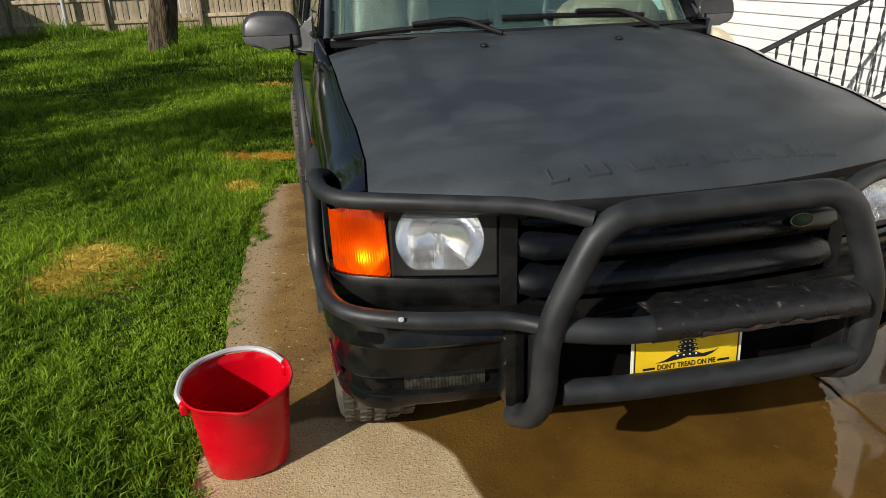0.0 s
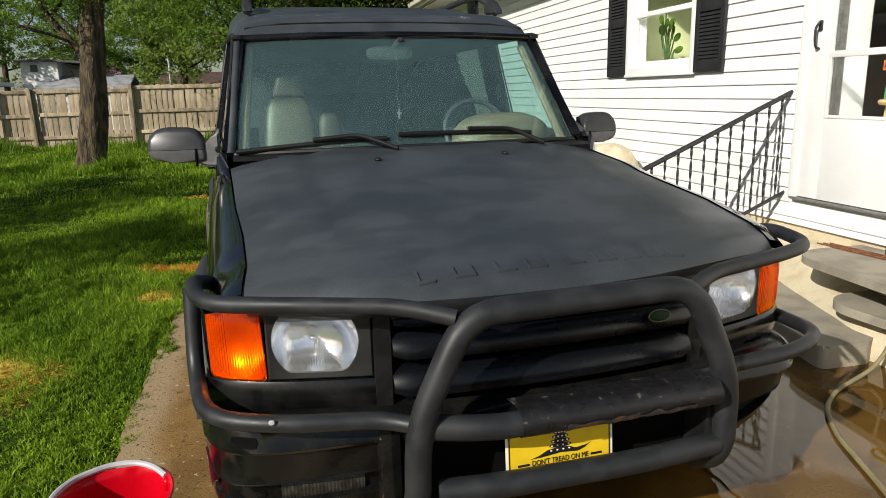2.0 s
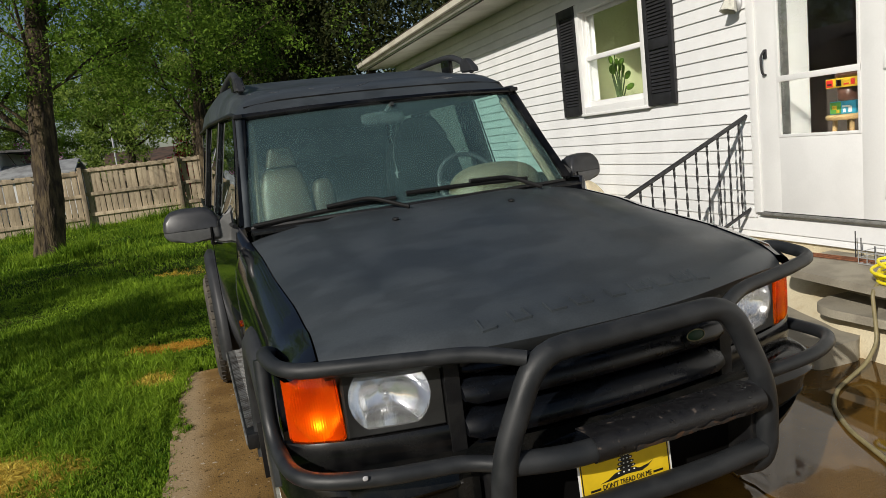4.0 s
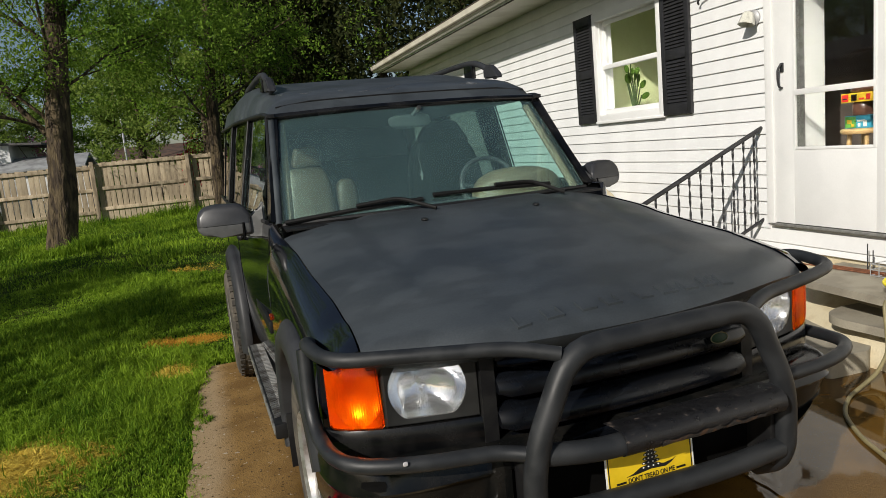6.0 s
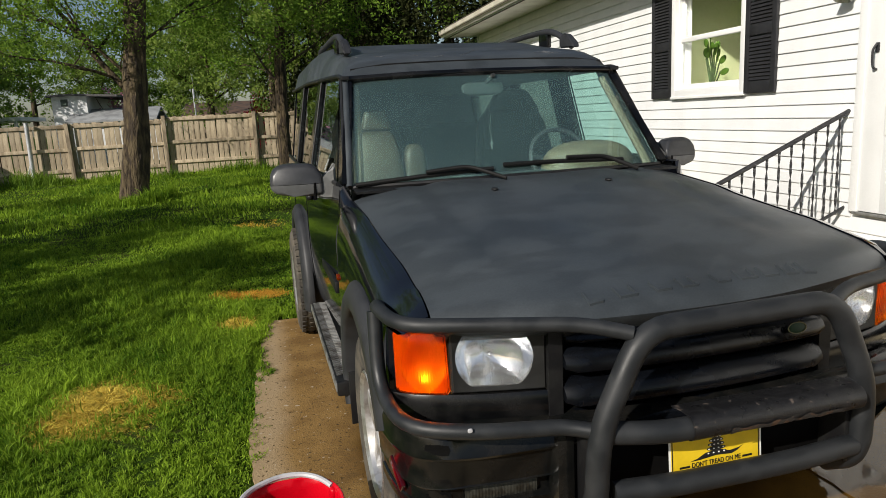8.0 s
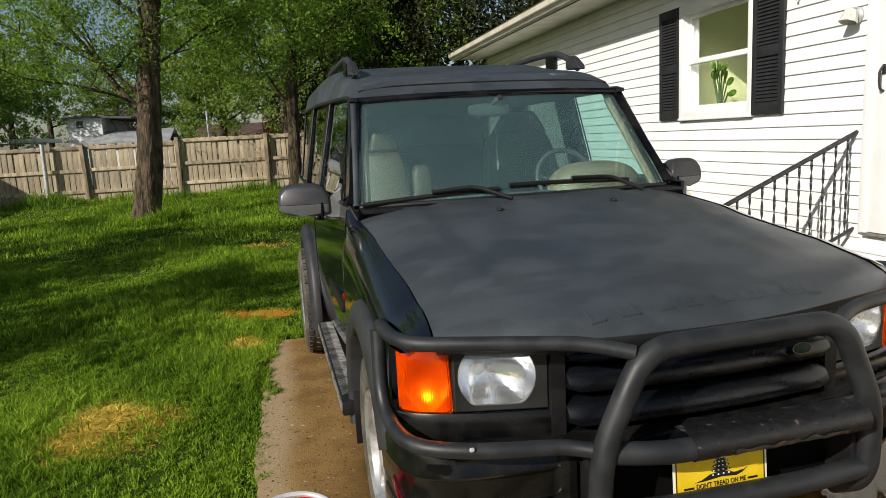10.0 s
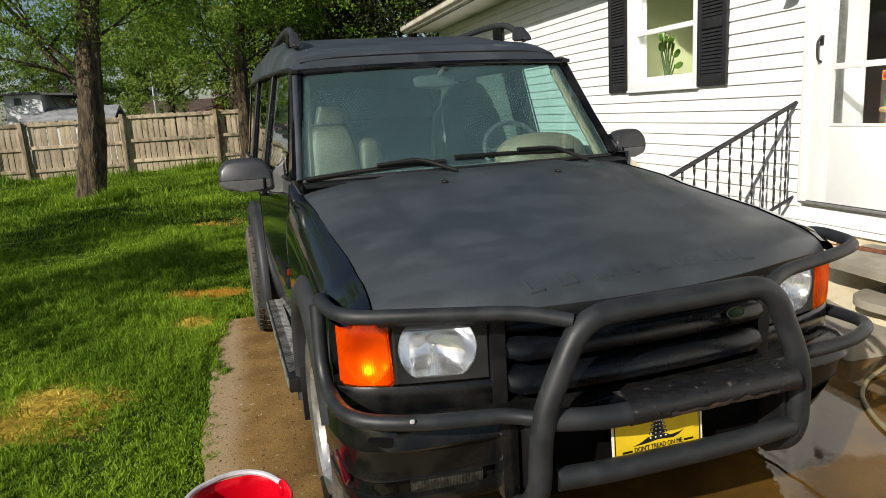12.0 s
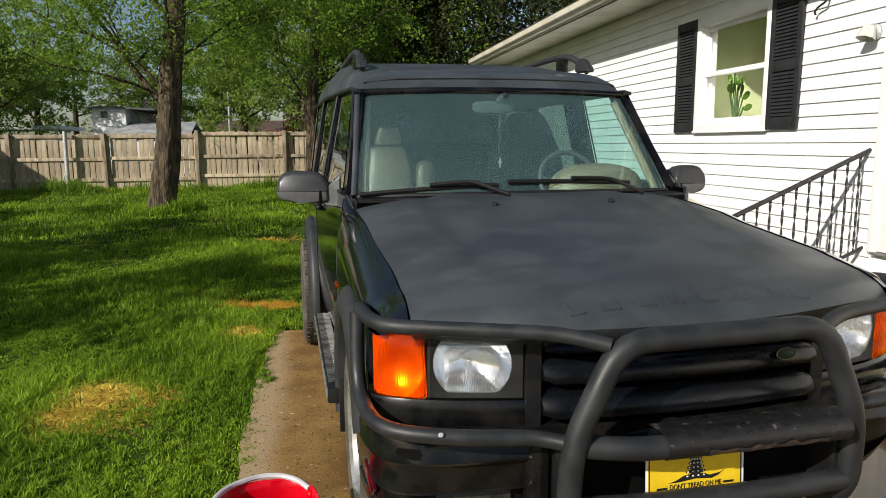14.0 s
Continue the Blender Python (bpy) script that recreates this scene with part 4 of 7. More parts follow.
def build_wheel(car, yc, side):
    hub = new("wheel")
    hub.empty_display_size = 0.1
    hub.parent = car
    hub.location = (side * (0.775 if yc < 1 else 0.895), yc, TYRE_R)
    prof = [(0.215, -0.10), (0.235, -0.122), (0.30, -0.130), (0.345, -0.122), (0.363, -0.106), (0.370, -0.07), (0.371, 0.0), (0.370, 0.07), (0.363, 0.106), (0.345, 0.122), (0.30, 0.130), (0.235, 0.122), (0.215, 0.10)]
    tyre = part("tyre", lathe(prof, 48, axis="x"), M_RUBBER, hub, "mud-dusted black tyre", smooth=30)
    tread = None
    for k in range(44):
        a = 2 * math.pi * k / 44
        for xo, tw in ((-0.095, 0.030), (-0.045, 0.034), (0.0, 0.034), (0.045, 0.034), (0.095, 0.030)):
            one = bmesh.new()
            bmesh.ops.create_cube(one, size=1.0)
            shift = a + (0.04 if abs(xo) in (0.045,) else 0)
            bmesh.ops.transform(one, verts=one.verts[:], matrix=Matrix.Rotation(shift, 4, "X") @ Matrix.Translation((xo, 0, 0.372 - abs(xo) * 0.09)) @ Matrix.Diagonal((tw, 0.034, 0.018, 1)))
            tread = one if tread is None else joined(tread, one)
    part("tread", tread, M_RUBBER, hub, smooth=None)
    rim = lathe([(0.212, -0.10), (0.216, 0.095), (0.228, 0.118), (0.222, 0.124), (0.205, 0.112), (0.19, 0.06), (0.06, 0.045), (0.055, 0.085), (0.0, 0.088)], 40, axis="x")
    for v in rim.verts:
        v.co.x *= side
    for k in range(5):
        a = 2 * math.pi * k / 5
        one = bmesh.new()
        bmesh.ops.create_cube(one, size=1.0)
        bmesh.ops.transform(one, verts=one.verts[:], matrix=Matrix.Rotation(a, 4, "X") @ Matrix.Translation((side * 0.075, 0, 0.13)) @ Matrix.Diagonal((0.045, 0.065, 0.17, 1)))
        rim = joined(rim, one)
    part("rim", rim, M_ALLOY, hub, "silver alloy rim", smooth=35)


def lamp_outline(cx, cz, r, flat, n=40):
    """A round lens cut flat above and below."""
    return [(cx + r * math.cos(a), cz + max(-flat, min(flat, r * math.sin(a)))) for a in (2 * math.pi * k / n for k in range(n))]


def build_lamps(car, side):
    # headlamp between the indicator and the grille
    x0, x1 = 0.472, 0.732

    def fy(x, d=0.0):
        return face_y(x) + d
    hl = new("headlamp")
    hl.parent = car
    cx, cz, r, flat = 0.614, 0.815, 0.105, 0.081
    ring = lamp_outline(cx, cz, r, flat)
    sl = (face_y(x1) - face_y(x0)) / (x1 - x0)

    def plane(x, d):
        return face_y(x0) + sl * (x - x0) + d
    out = []
    for k in range(40):
        a = 2 * math.pi * k / 40
        c, s = math.cos(a), math.sin(a)
        m = min(0.128 / max(abs(c), 1e-6), 0.094 / max(abs(s), 1e-6))
        out.append((0.604 + c * m, 0.809 + s * m))
    rows = [[(side * x, plane(x, 0.05), z) for x, z in out], [(side * x, plane(x, -0.002), z) for x, z in out], [(side * (0.604 + (x - 0.604) * 0.965), plane(0.604 + (x - 0.604) * 0.965, -0.006), 0.809 + (z - 0.809) * 0.955) for x, z in out],
            [(side * x, plane(x, -0.003), z) for x, z in ring], [(side * x, plane(x, 0.012), z) for x, z in ring]]
    part("housing", sheet(rows, closed=True), M_LAMPBOX, hl, "dark grey lamp housing", smooth=40)
    bowl = []
    for t, d in ((1.0, 0.010), (0.9, 0.030), (0.75, 0.050), (0.5, 0.068), (0.25, 0.078), (0.08, 0.082)):
        bowl.append([(side * (cx + (x - cx) * t), plane(cx + (x - cx) * t, d), cz + (z - cz) * t) for x, z in ring])
    part("reflector", sheet(bowl, closed=True), M_CHROME, hl, "bright metal reflector", smooth=60)
    part("bulb", blob(side * cx, plane(cx, 0.05), cz, 0.013, 0.03, 0.013), M_CHROME, hl)
    n = 84
    rows = []
    for j in range(n + 1):
        v = -1 + 2 * j / n
        z = cz + v * flat
        half = math.sqrt(max(0.0, r * r - (v * flat) ** 2))
        row = []
        for i in range(n + 1):
            q = -1 + 2 * i / n
            x = cx + q * half
            dome = 0.012 * (1 - min(1.0, (q * half / r) ** 2 + (v * flat / r) ** 2))
            cell = math.floor((x - cx) / 0.028) * 3.7 + math.floor((z - cz) / 0.030) * 5.3
            rib = 0.0010 * math.sin((x - cx) * 1050) * (0.4 + 0.6 * abs(math.sin(cell))) + 0.0011 * math.sin(cell * 2.1) * math.cos((x - cx) * 112 + cell) * math.cos((z - cz) * 104)
            row.append((side * x, plane(x, -0.004 - dome - rib), z))
        rows.append(row)
    inner = [[(side * (cx + (-1 + 2 * i / n) * math.sqrt(max(0.0, r * r - ((-1 + 2 * j / n) * flat) ** 2))), 0, 0) for i in range(n + 1)] for j in range(n + 1)]
    loops = []
    for row, irow in zip(rows, inner):
        loops.append(row + [(p[0], plane(abs(p[0]), 0.003), row[0][2]) for p in irow[::-1]])
    lens = part("lens", sheet(loops, closed=True), M_LENS, hl, "ribbed clear glass lens", smooth=80)
    lens.visible_shadow = False
    # amber indicator wrapping the corner
    ind = new("indicator")
    ind.parent = car
    rows, back = [], []
    for j in range(25):
        q = -1 + j / 12
        z = 0.8055 + 0.0925 * q
        inset = 0.010 * max(0.0, abs(q) - 0.86) ** 2 / 0.02
        inner, outer = 0.739 + 0.004 * q + inset, 0.873 - inset
        row, brow = [], []
        for i in range(133):
            x = inner + (outer - inner) * i / 132
            p = (x - 0.806) / 0.067
            bulge = -0.013 * max(0.0, 1 - p ** 4) * (1 - abs(q) ** 5)
            rib = 0.0011 * math.sin(i * 1.05) if abs(q) < 0.97 else 0.0
            row.append((side * x, face_y(x) + bulge + rib - 0.003, z))
            xb, qb = 0.806 + 0.064 * p, q * 0.96
            dish = max(0.0, 1 - ((xb - 0.800) / 0.056) ** 2 - (qb / 0.92) ** 2) ** 0.5
            brow.append((side * xb, face_y(xb) + 0.007 + 0.050 * dish, 0.8055 + 0.0925 * qb))
        rows.append(row)
        back.append(brow)
    loops = [row + [(side * abs(p[0]), face_y(abs(p[0])) + 0.003, p[2]) for p in row[::-1]] for row in rows]
    al = part("lens", sheet(loops, closed=True), M_AMBER, ind, "ribbed amber lens", smooth=80)
    al.visible_shadow = False
    part("reflector", sheet(back), M_GLOW, ind)
    # strip under the lamps
    rows = []
    for z, d in ((0.711, 0.02), (0.711, -0.004), (0.700, -0.010), (0.65, -0.012), (0.625, -0.004), (0.61, 0.03)):
        rows.append([(side * x, face_y(x) + d, z) for x in (0.455, 0.53, 0.59, 0.65, 0.71, 0.77, 0.83, 0.86, 0.887)])
    part("lamp_apron", sheet(rows), M_DULL, car, smooth=35)


def build_grille(car):
    g = new("grille")
    g.parent = car
    # near-black sheet paints the shade behind the slats
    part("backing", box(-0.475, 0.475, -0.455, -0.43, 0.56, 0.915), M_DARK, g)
    for side in (-1, 1):
        part("surround", prism([(side * 0.432, 0.565), (side * 0.474, 0.565), (side * 0.474, 0.905), (side * 0.432, 0.905)], "y", -0.505, -0.43), M_TRIM, g)
    part("surround", box(-0.432, 0.432, -0.52, -0.45, 0.868, 0.905, 0.006), M_TRIM, g)
    for z, hgt, w in ((0.868, 0.04, 0.428), (0.797, 0.074, 0.430), (0.700, 0.080, 0.430), (0.608, 0.066, 0.426)):
        rows = []
        for i in range(25):
            u = -1 + 2 * i / 24
            shrink = 1.0 if abs(u) < 0.96 else 1 - ((abs(u) - 0.96) / 0.04) ** 2 * 0.35
            y = -0.500 - 0.030 * (1 - u * u)
            row = []
            for q in range(12):
                a = 2 * math.pi * q / 12
                row.append((u * w, y + 0.030 * math.cos(a) * shrink + 0.018 * math.sin(a), z + hgt / 2 * math.sin(a) * shrink))
            rows.append(row)
        bm = sheet(rows, closed=True)
        for ring in (rows[0], rows[-1]):
            bm.faces.new([bm.verts.new(p) for p in ring])
        part("slat", bm, M_SLAT, g, "thick rounded black grille slat", smooth=50)
    badge = blob(0, 0, 0, 0.036, 0.005, 0.017, 2.0, 28, 8)
    b = part("badge", badge, M_GREENBADGE, g, "green oval badge with a dull gold edge")
    b.matrix_basis = pose(0.300, -0.553, 0.805, -18, 0, 6)
    ring = tube([(0.035 * math.cos(a), -0.003, 0.016 * math.sin(a)) for a in (2 * math.pi * k / 28 for k in range(29))], 0.0016, 6, 0)
    e = part("badge_edge", ring, M_GOLDBADGE, g)
    e.matrix_basis = b.matrix_basis.copy()


BUMP = [(0.0, -0.560), (0.30, -0.560), (0.48, -0.555), (0.64, -0.548), (0.74, -0.535), (0.81, -0.508), (0.862, -0.44), (0.888, -0.33), (0.893, -0.20)]


def build_bumper(car):
    prof = [(0.09, 0.640), (0.03, 0.636), (0.012, 0.624), (0.002, 0.580), (-0.003, 0.574), (0.002, 0.566), (0.014, 0.562), (0.026, 0.51), (0.030, 0.466), (0.026, 0.460), (0.036, 0.450), (0.066, 0.440), (0.068, 0.388), (0.050, 0.384), (0.044, 0.378), (0.050, 0.350), (0.060, 0.338), (0.09, 0.330), (0.15, 0.328)]
    prof = [(d, z + 0.028 * min(1.0, max(0.0, (0.50 - z) / 0.08))) for d, z in prof]
    path = [(-x - 0.026 * min(1.0, max(0.0, (x - 0.76) / 0.10)), y) for x, y in BUMP[::-1]] + [(x, y) for x, y in BUMP[1:]]
    dense = []
    for (a, b), (c, d) in zip(path, path[1:]):
        dense += [(a + (c - a) * t / 4, b + (d - b) * t / 4) for t in range(4)]
    dense.append(path[-1])
    sm = []
    for i in range(len(dense)):
        lo, hi = max(0, i - 2), min(len(dense), i + 3)
        sm.append((sum(p[0] for p in dense[lo:hi]) / (hi - lo), sum(p[1] for p in dense[lo:hi]) / (hi - lo)) if 2 <= i < len(dense) - 2 else dense[i])
    rows = []
    for i, (x, y) in enumerate(sm):
        a, b = Vector(sm[max(0, i - 1)]), Vector(sm[min(len(sm) - 1, i + 1)])
        t = (b - a).normalized()
        nrm = Vector((-t.y, t.x))
        lift = (0.03 if x < 0 else 0.17) * min(1.0, max(0.0, (abs(x) - (0.74 if x < 0 else 0.60)) / (0.13 if x < 0 else 0.24))) ** 1.3
        hug = 1 - 0.75 * min(1.0, max(0.0, (-x - 0.72) / 0.11))
        rows.append([(x + nrm.x * d * hug, y + nrm.y * d * hug, z + lift * max(0.0, 1 - (z - 0.316) / 0.2)) for d, z in prof])
    bumper = part("bumper", sheet(rows), M_BUMPER, car, "scuffed black plastic bumper", smooth=35)

    def on(x, d):
        return interp(BUMP, abs(x)) + d

    def skin(points, out):
        """A thin patch lying on the bumper: (distance along its length, height) pairs round a loop."""
        bm = bmesh.new()
        loop = []
        for i, z in points:
            k = int(i)
            k, f = min(max(k, 0), len(rows) - 2), i - int(i)
            ra, rb = rows[k], rows[k + 1]
            line = [Vector(p).lerp(Vector(q), f) for p, q in zip(ra, rb)]
            best = line[0]
            for p, q in zip(line, line[1:]):
                if q.z <= z <= p.z:
                    best = p.lerp(q, (p.z - z) / max(p.z - q.z, 1e-6))
                    break
            mid = Vector((0, 0.2, best.z))
            loop.append(best + (best - mid).normalized() * out)
        lo = [bm.verts.new(p) for p in loop]
        c = bm.verts.new(sum(loop, Vector()) / len(loop))
        for p, q in zip(lo, lo[1:] + lo[:1]):
            bm.faces.new((p, q, c))
        return bm

    def row_of(x):
        for k, (p, q) in enumerate(zip(rows, rows[1:])):
            if p[4][0] <= x <= q[4][0]:
                return k + (x - p[4][0]) / (q[4][0] - p[4][0])
        return 0.0
    slot = [(-0.832, 0.612), (-0.80, 0.614), (-0.775, 0.611), (-0.771, 0.598), (-0.776, 0.585), (-0.792, 0.584), (-0.815, 0.588), (-0.835, 0.597)]
    # no opening is cut: a flat dark patch paints the shade of the hole
    part("slot", skin([(row_of(x), z) for x, z in slot], 0.003), M_DARK, bumper, "dark patch on the bumper for the shade in a broken slot", smooth=None)
    along, outward = Vector((0.016, -0.09, -0.066)).normalized(), Vector((-0.98, -0.18, 0.0)).normalized()
    across = along.cross(outward).normalized()
    r = part("reflector", box(-0.05, 0.05, -0.017, 0.017, -0.008, 0.006, 0.004), M_REDLENS, bumper, "dark red side reflector")
    m = Matrix((along, across, along.cross(across))).transposed().to_4x4()
    m.translation = (-0.893, -0.375, 0.480)
    r.matrix_basis = m
    for side in (-1,):
        if side < 0:
            fog = []
            for j in range(9):
                z = 0.412 + 0.044 * j / 8
                fog.append([(side * (0.515 + 0.21 * i / 90), on(0.515 + 0.21 * i / 90, 0.060 - 0.004 * math.sin(math.pi * j / 8)) + 0.0006 * math.sin(i * 1.6), z) for i in range(91)])
            part("fog_lamp", sheet(fog, 0.004), M_FOG, bumper, "scratched ribbed fog lamp", smooth=60)
            hollow = [(-0.845, 0.456), (-0.80, 0.462), (-0.778, 0.453), (-0.772, 0.433), (-0.79, 0.424), (-0.83, 0.430)]
            # likewise a flat dark patch in place of the shaded hollow
            part("duct", skin([(row_of(x), z) for x, z in hollow], 0.004), M_DARK, bumper, "dark patch on the bumper for the shade in an open duct", smooth=None)
            part("end_cap", box(-0.485, -0.425, -0.572, -0.49, 0.372, 0.615, 0.028), M_BUMPER, bumper)
    # near-black sheet painting the shade in the middle behind the plate
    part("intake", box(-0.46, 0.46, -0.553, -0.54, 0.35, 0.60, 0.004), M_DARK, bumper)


def build_bull_bar(car):
    bar = new("bull_bar")
    bar.parent = car
    bar["label"] = "heavy matte black tubular bull bar"
    hoop = [(-0.450, -0.545, 0.338), (-0.428, -0.63, 0.388), (-0.412, -0.655, 0.45), (-0.408, -0.67, 0.655), (-0.286, -0.672, 0.914), (0.318, -0.672, 0.920), (0.440, -0.67, 0.655), (0.450, -0.655, 0.46), (0.446, -0.63, 0.400), (0.44, -0.545, 0.35)]
    part("hoop", tube(hoop, 0.0325, 18, 0.085), M_BAR, bar, "thick matte black tube hoop")
    part("lower_tube", tube([(-0.36, -0.652, 0.462), (-0.2, -0.675, 0.464), (0.2, -0.675, 0.458), (0.425, -0.652, 0.456)], 0.032, 18, 0.15), M_BAR, bar)
    part("middle_tube", tube([(-0.38, -0.655, 0.640), (-0.24, -0.70, 0.636), (0.26, -0.70, 0.637), (0.42, -0.655, 0.644)], 0.031, 18, 0.12), M_BAR, bar)
    pad = []
    for i in range(27):
        x = -0.17 + 0.55 * i / 26
        rough = 0.002 * noise.noise(Vector((x * 40, 1, 2)))
        pad.append([(x, -0.70 + (0.036 + rough) * math.cos(a), 0.638 + (0.036 + rough) * math.sin(a)) for a in (radians(q) for q in (255, 235, 215, 190, 165, 140, 115, 90))] + [(x, -0.665, 0.674), (x, -0.625, 0.668)])
    rust = []
    for i in range(40):
        x = -0.06 + 0.36 * i / 39
        lo, hi = 192 + 14 * noise.noise(Vector((x * 30, 5, 1))), 214 + 16 * noise.noise(Vector((x * 24, 2, 7)))
        rust.append([(x, -0.70 + 0.0395 * math.cos(a), 0.638 + 0.0395 * math.sin(a)) for a in (radians(lo + (hi - lo) * q / 4) for q in range(5))])
    part("rust_band", sheet(rust), M_RUSTEDGE, bar, "rough brown rust along the step plate", smooth=50)
    part("tread_pad", sheet(pad, 0.003), M_RUSTBAR, bar, "scuffed step plate with rust along its edge", smooth=40)
    for side in (-1, 1):
        e, f = (0.875, 0.0) if side < 0 else (0.872, -0.025)
        up = [(side * 0.308, -0.664, 0.905), (side * 0.42, -0.605, 0.928), (side * 0.70, -0.515 + f, 0.936), (side * e, -0.44 + f, 0.936), (side * (e + 0.030), -0.26, 0.948), (side * 0.87, -0.12, 0.905)]
        part("wing_tube", tube(up, 0.0205, 14, 0.085), M_BAR, bar)
        lo = [(side * 0.405, -0.655, 0.648), (side * 0.48, -0.61, 0.655), (side * 0.72, -0.585 + f, 0.669), (side * (e + 0.01), -0.50 + f, 0.672), (side * (e + 0.040), -0.29, 0.70), (side * (e + 0.032), -0.25, 0.93)]
        if side > 0:
            lo = lo[:4] + [(side * (e + 0.045), -0.28, 0.66), (side * 0.87, -0.12, 0.665)]
        part("wing_tube", tube(lo, 0.0215, 14, 0.15), M_BAR, bar)
        part("bracket", box(*sorted((side * 0.40, side * 0.418)), -0.65, -0.50, 0.40, 0.62, 0.004), M_TRIM, bar)
    part("chip", blob(-0.735, -0.598, 0.684, 0.007, 0.003, 0.006, 3, 8, 6), M_GREYPLASTIC, bar, "chipped white paint fleck")


def text_mesh(body, size, thick=0.0008):
    cu = bpy.data.curves.new("lettering", "FONT")
    cu.body, cu.size, cu.extrude, cu.align_x, cu.align_y = body, size, thick, "CENTER", "CENTER"
    tmp = bpy.data.objects.new("lettering", cu)
    scene.collection.objects.link(tmp)
    me = bpy.data.meshes.new_from_object(tmp.evaluated_get(bpy.context.evaluated_depsgraph_get()))
    bpy.data.objects.remove(tmp)
    bpy.data.curves.remove(cu)
    return me


def build_plate(car):
    pl = new("front_plate")
    pl.parent = car
    pl.matrix_basis = pose(-0.026, -0.628, 0.525, 90 - 4, 0, 0)
    part("plate", box(-0.15, 0.15, -0.0762, 0.0762, -0.001, 0.001), M_WHITEINK, pl, "white-edged novelty plate")
    part("field", box(-0.144, 0.144, -0.070, 0.070, 0.001, 0.0018), M_YELLOW, pl, "yellow printed field")
    me = text_mesh("DON'T TREAD ON ME", 0.0205)
    me.materials.append(M_BLACKINK)
    tx = new("lettering", me)
    tx.parent = pl
    tx.matrix_basis = Matrix.Translation((0, -0.045, 0.0024)) @ Matrix.Diagonal((0.78, 1, 1, 1))
    for x in (-0.102, 0.102):
        part("printed_bar", box(x - 0.016, x + 0.016, -0.049, -0.043, 0.0018, 0.0026), M_BLACKINK, pl)
    for x in (-0.1405, 0.1405):
        part("printed_edge", box(x - 0.0016, x + 0.0016, -0.069, 0.069, 0.0018, 0.0024), M_BLACKINK, pl)
    # coiled shape on a mound: stacked rings and a ragged patch of ground
    out = [(-0.085, -0.036), (-0.06, -0.030), (-0.035, -0.018), (-0.015, -0.016), (0.02, -0.018), (0.045, -0.024), (0.075, -0.020), (0.088, -0.014), (0.07, -0.027), (0.05, -0.034), (0.0, -0.030), (-0.05, -0.035)]
    out = [(x, y + 0.003) for x, y in out]
    part("printed_mound", prism(out, "z", 0.0018, 0.0025), M_BLACKINK, pl)
    coil = None
    for k, (w, y) in enumerate(((0.034, -0.018), (0.031, -0.006), (0.027, 0.006), (0.023, 0.018), (0.019, 0.029), (0.014, 0.039), (0.010, 0.048))):
        coil = prism([(w * math.cos(a), y + 0.0062 * math.sin(a)) for a in (2 * math.pi * q / 16 for q in range(16))], "z", 0.0018, 0.0027 + 0.0001 * k, coil)
    part("printed_coil", coil, M_BLACKINK, pl)
    dots = None
    for k, (w, y) in enumerate(((0.026, -0.018), (0.024, -0.006), (0.02, 0.006), (0.017, 0.018), (0.013, 0.029), (0.008, 0.039))):
        for q in (-1, -0.35, 0.3, 0.95):
            dots = prism([(w * q + 0.0028 * math.cos(a), y + 0.0022 * math.sin(a)) for a in (2 * math.pi * s / 8 for s in range(8))], "z", 0.0028, 0.0037, dots)
    part("printed_dots", dots, M_WHITEINK, pl)


# windscreen and cabin
def screen_point(u, v, out=0.0):
    """u across from -1 to 1, v up from 0 to 1, on the curved windscreen."""
    half = 0.783 + (0.712 - 0.783) * v
    y = 0.835 + (1.325 - 0.835) * v + 0.150 * abs(u) ** 2.2 * (1 - 0.62 * v)
    z = 1.185 + (1.675 - 1.185) * v - 0.012 * u * u * (1 - v)
    return Vector((u * half, y - 0.055, z)) + Vector((0, -0.7, 0.7)) * out


ROOF_Z = [(1.27, 1.690), (1.30, 1.720), (1.36, 1.768), (1.48, 1.806), (1.75, 1.842), (2.05, 1.885), (2.35, 1.938), (2.6, 1.952), (3.2, 1.960), (4.0, 1.95), (4.12, 1.88)]


def roof_point(u, y):
    half = interp(GUTTER, y) - 0.002
    edge = interp(GUTTER_Z, y)
    top = interp(ROOF_Z, y)
    a = abs(u)
    z = edge + (top - edge) * (1 - a ** 16) ** 0.8 - 0.012 * u * u
    return Vector((u * half, y + 0.05 * a ** 2.2 * (1 if y < 1.6 else 0), z))


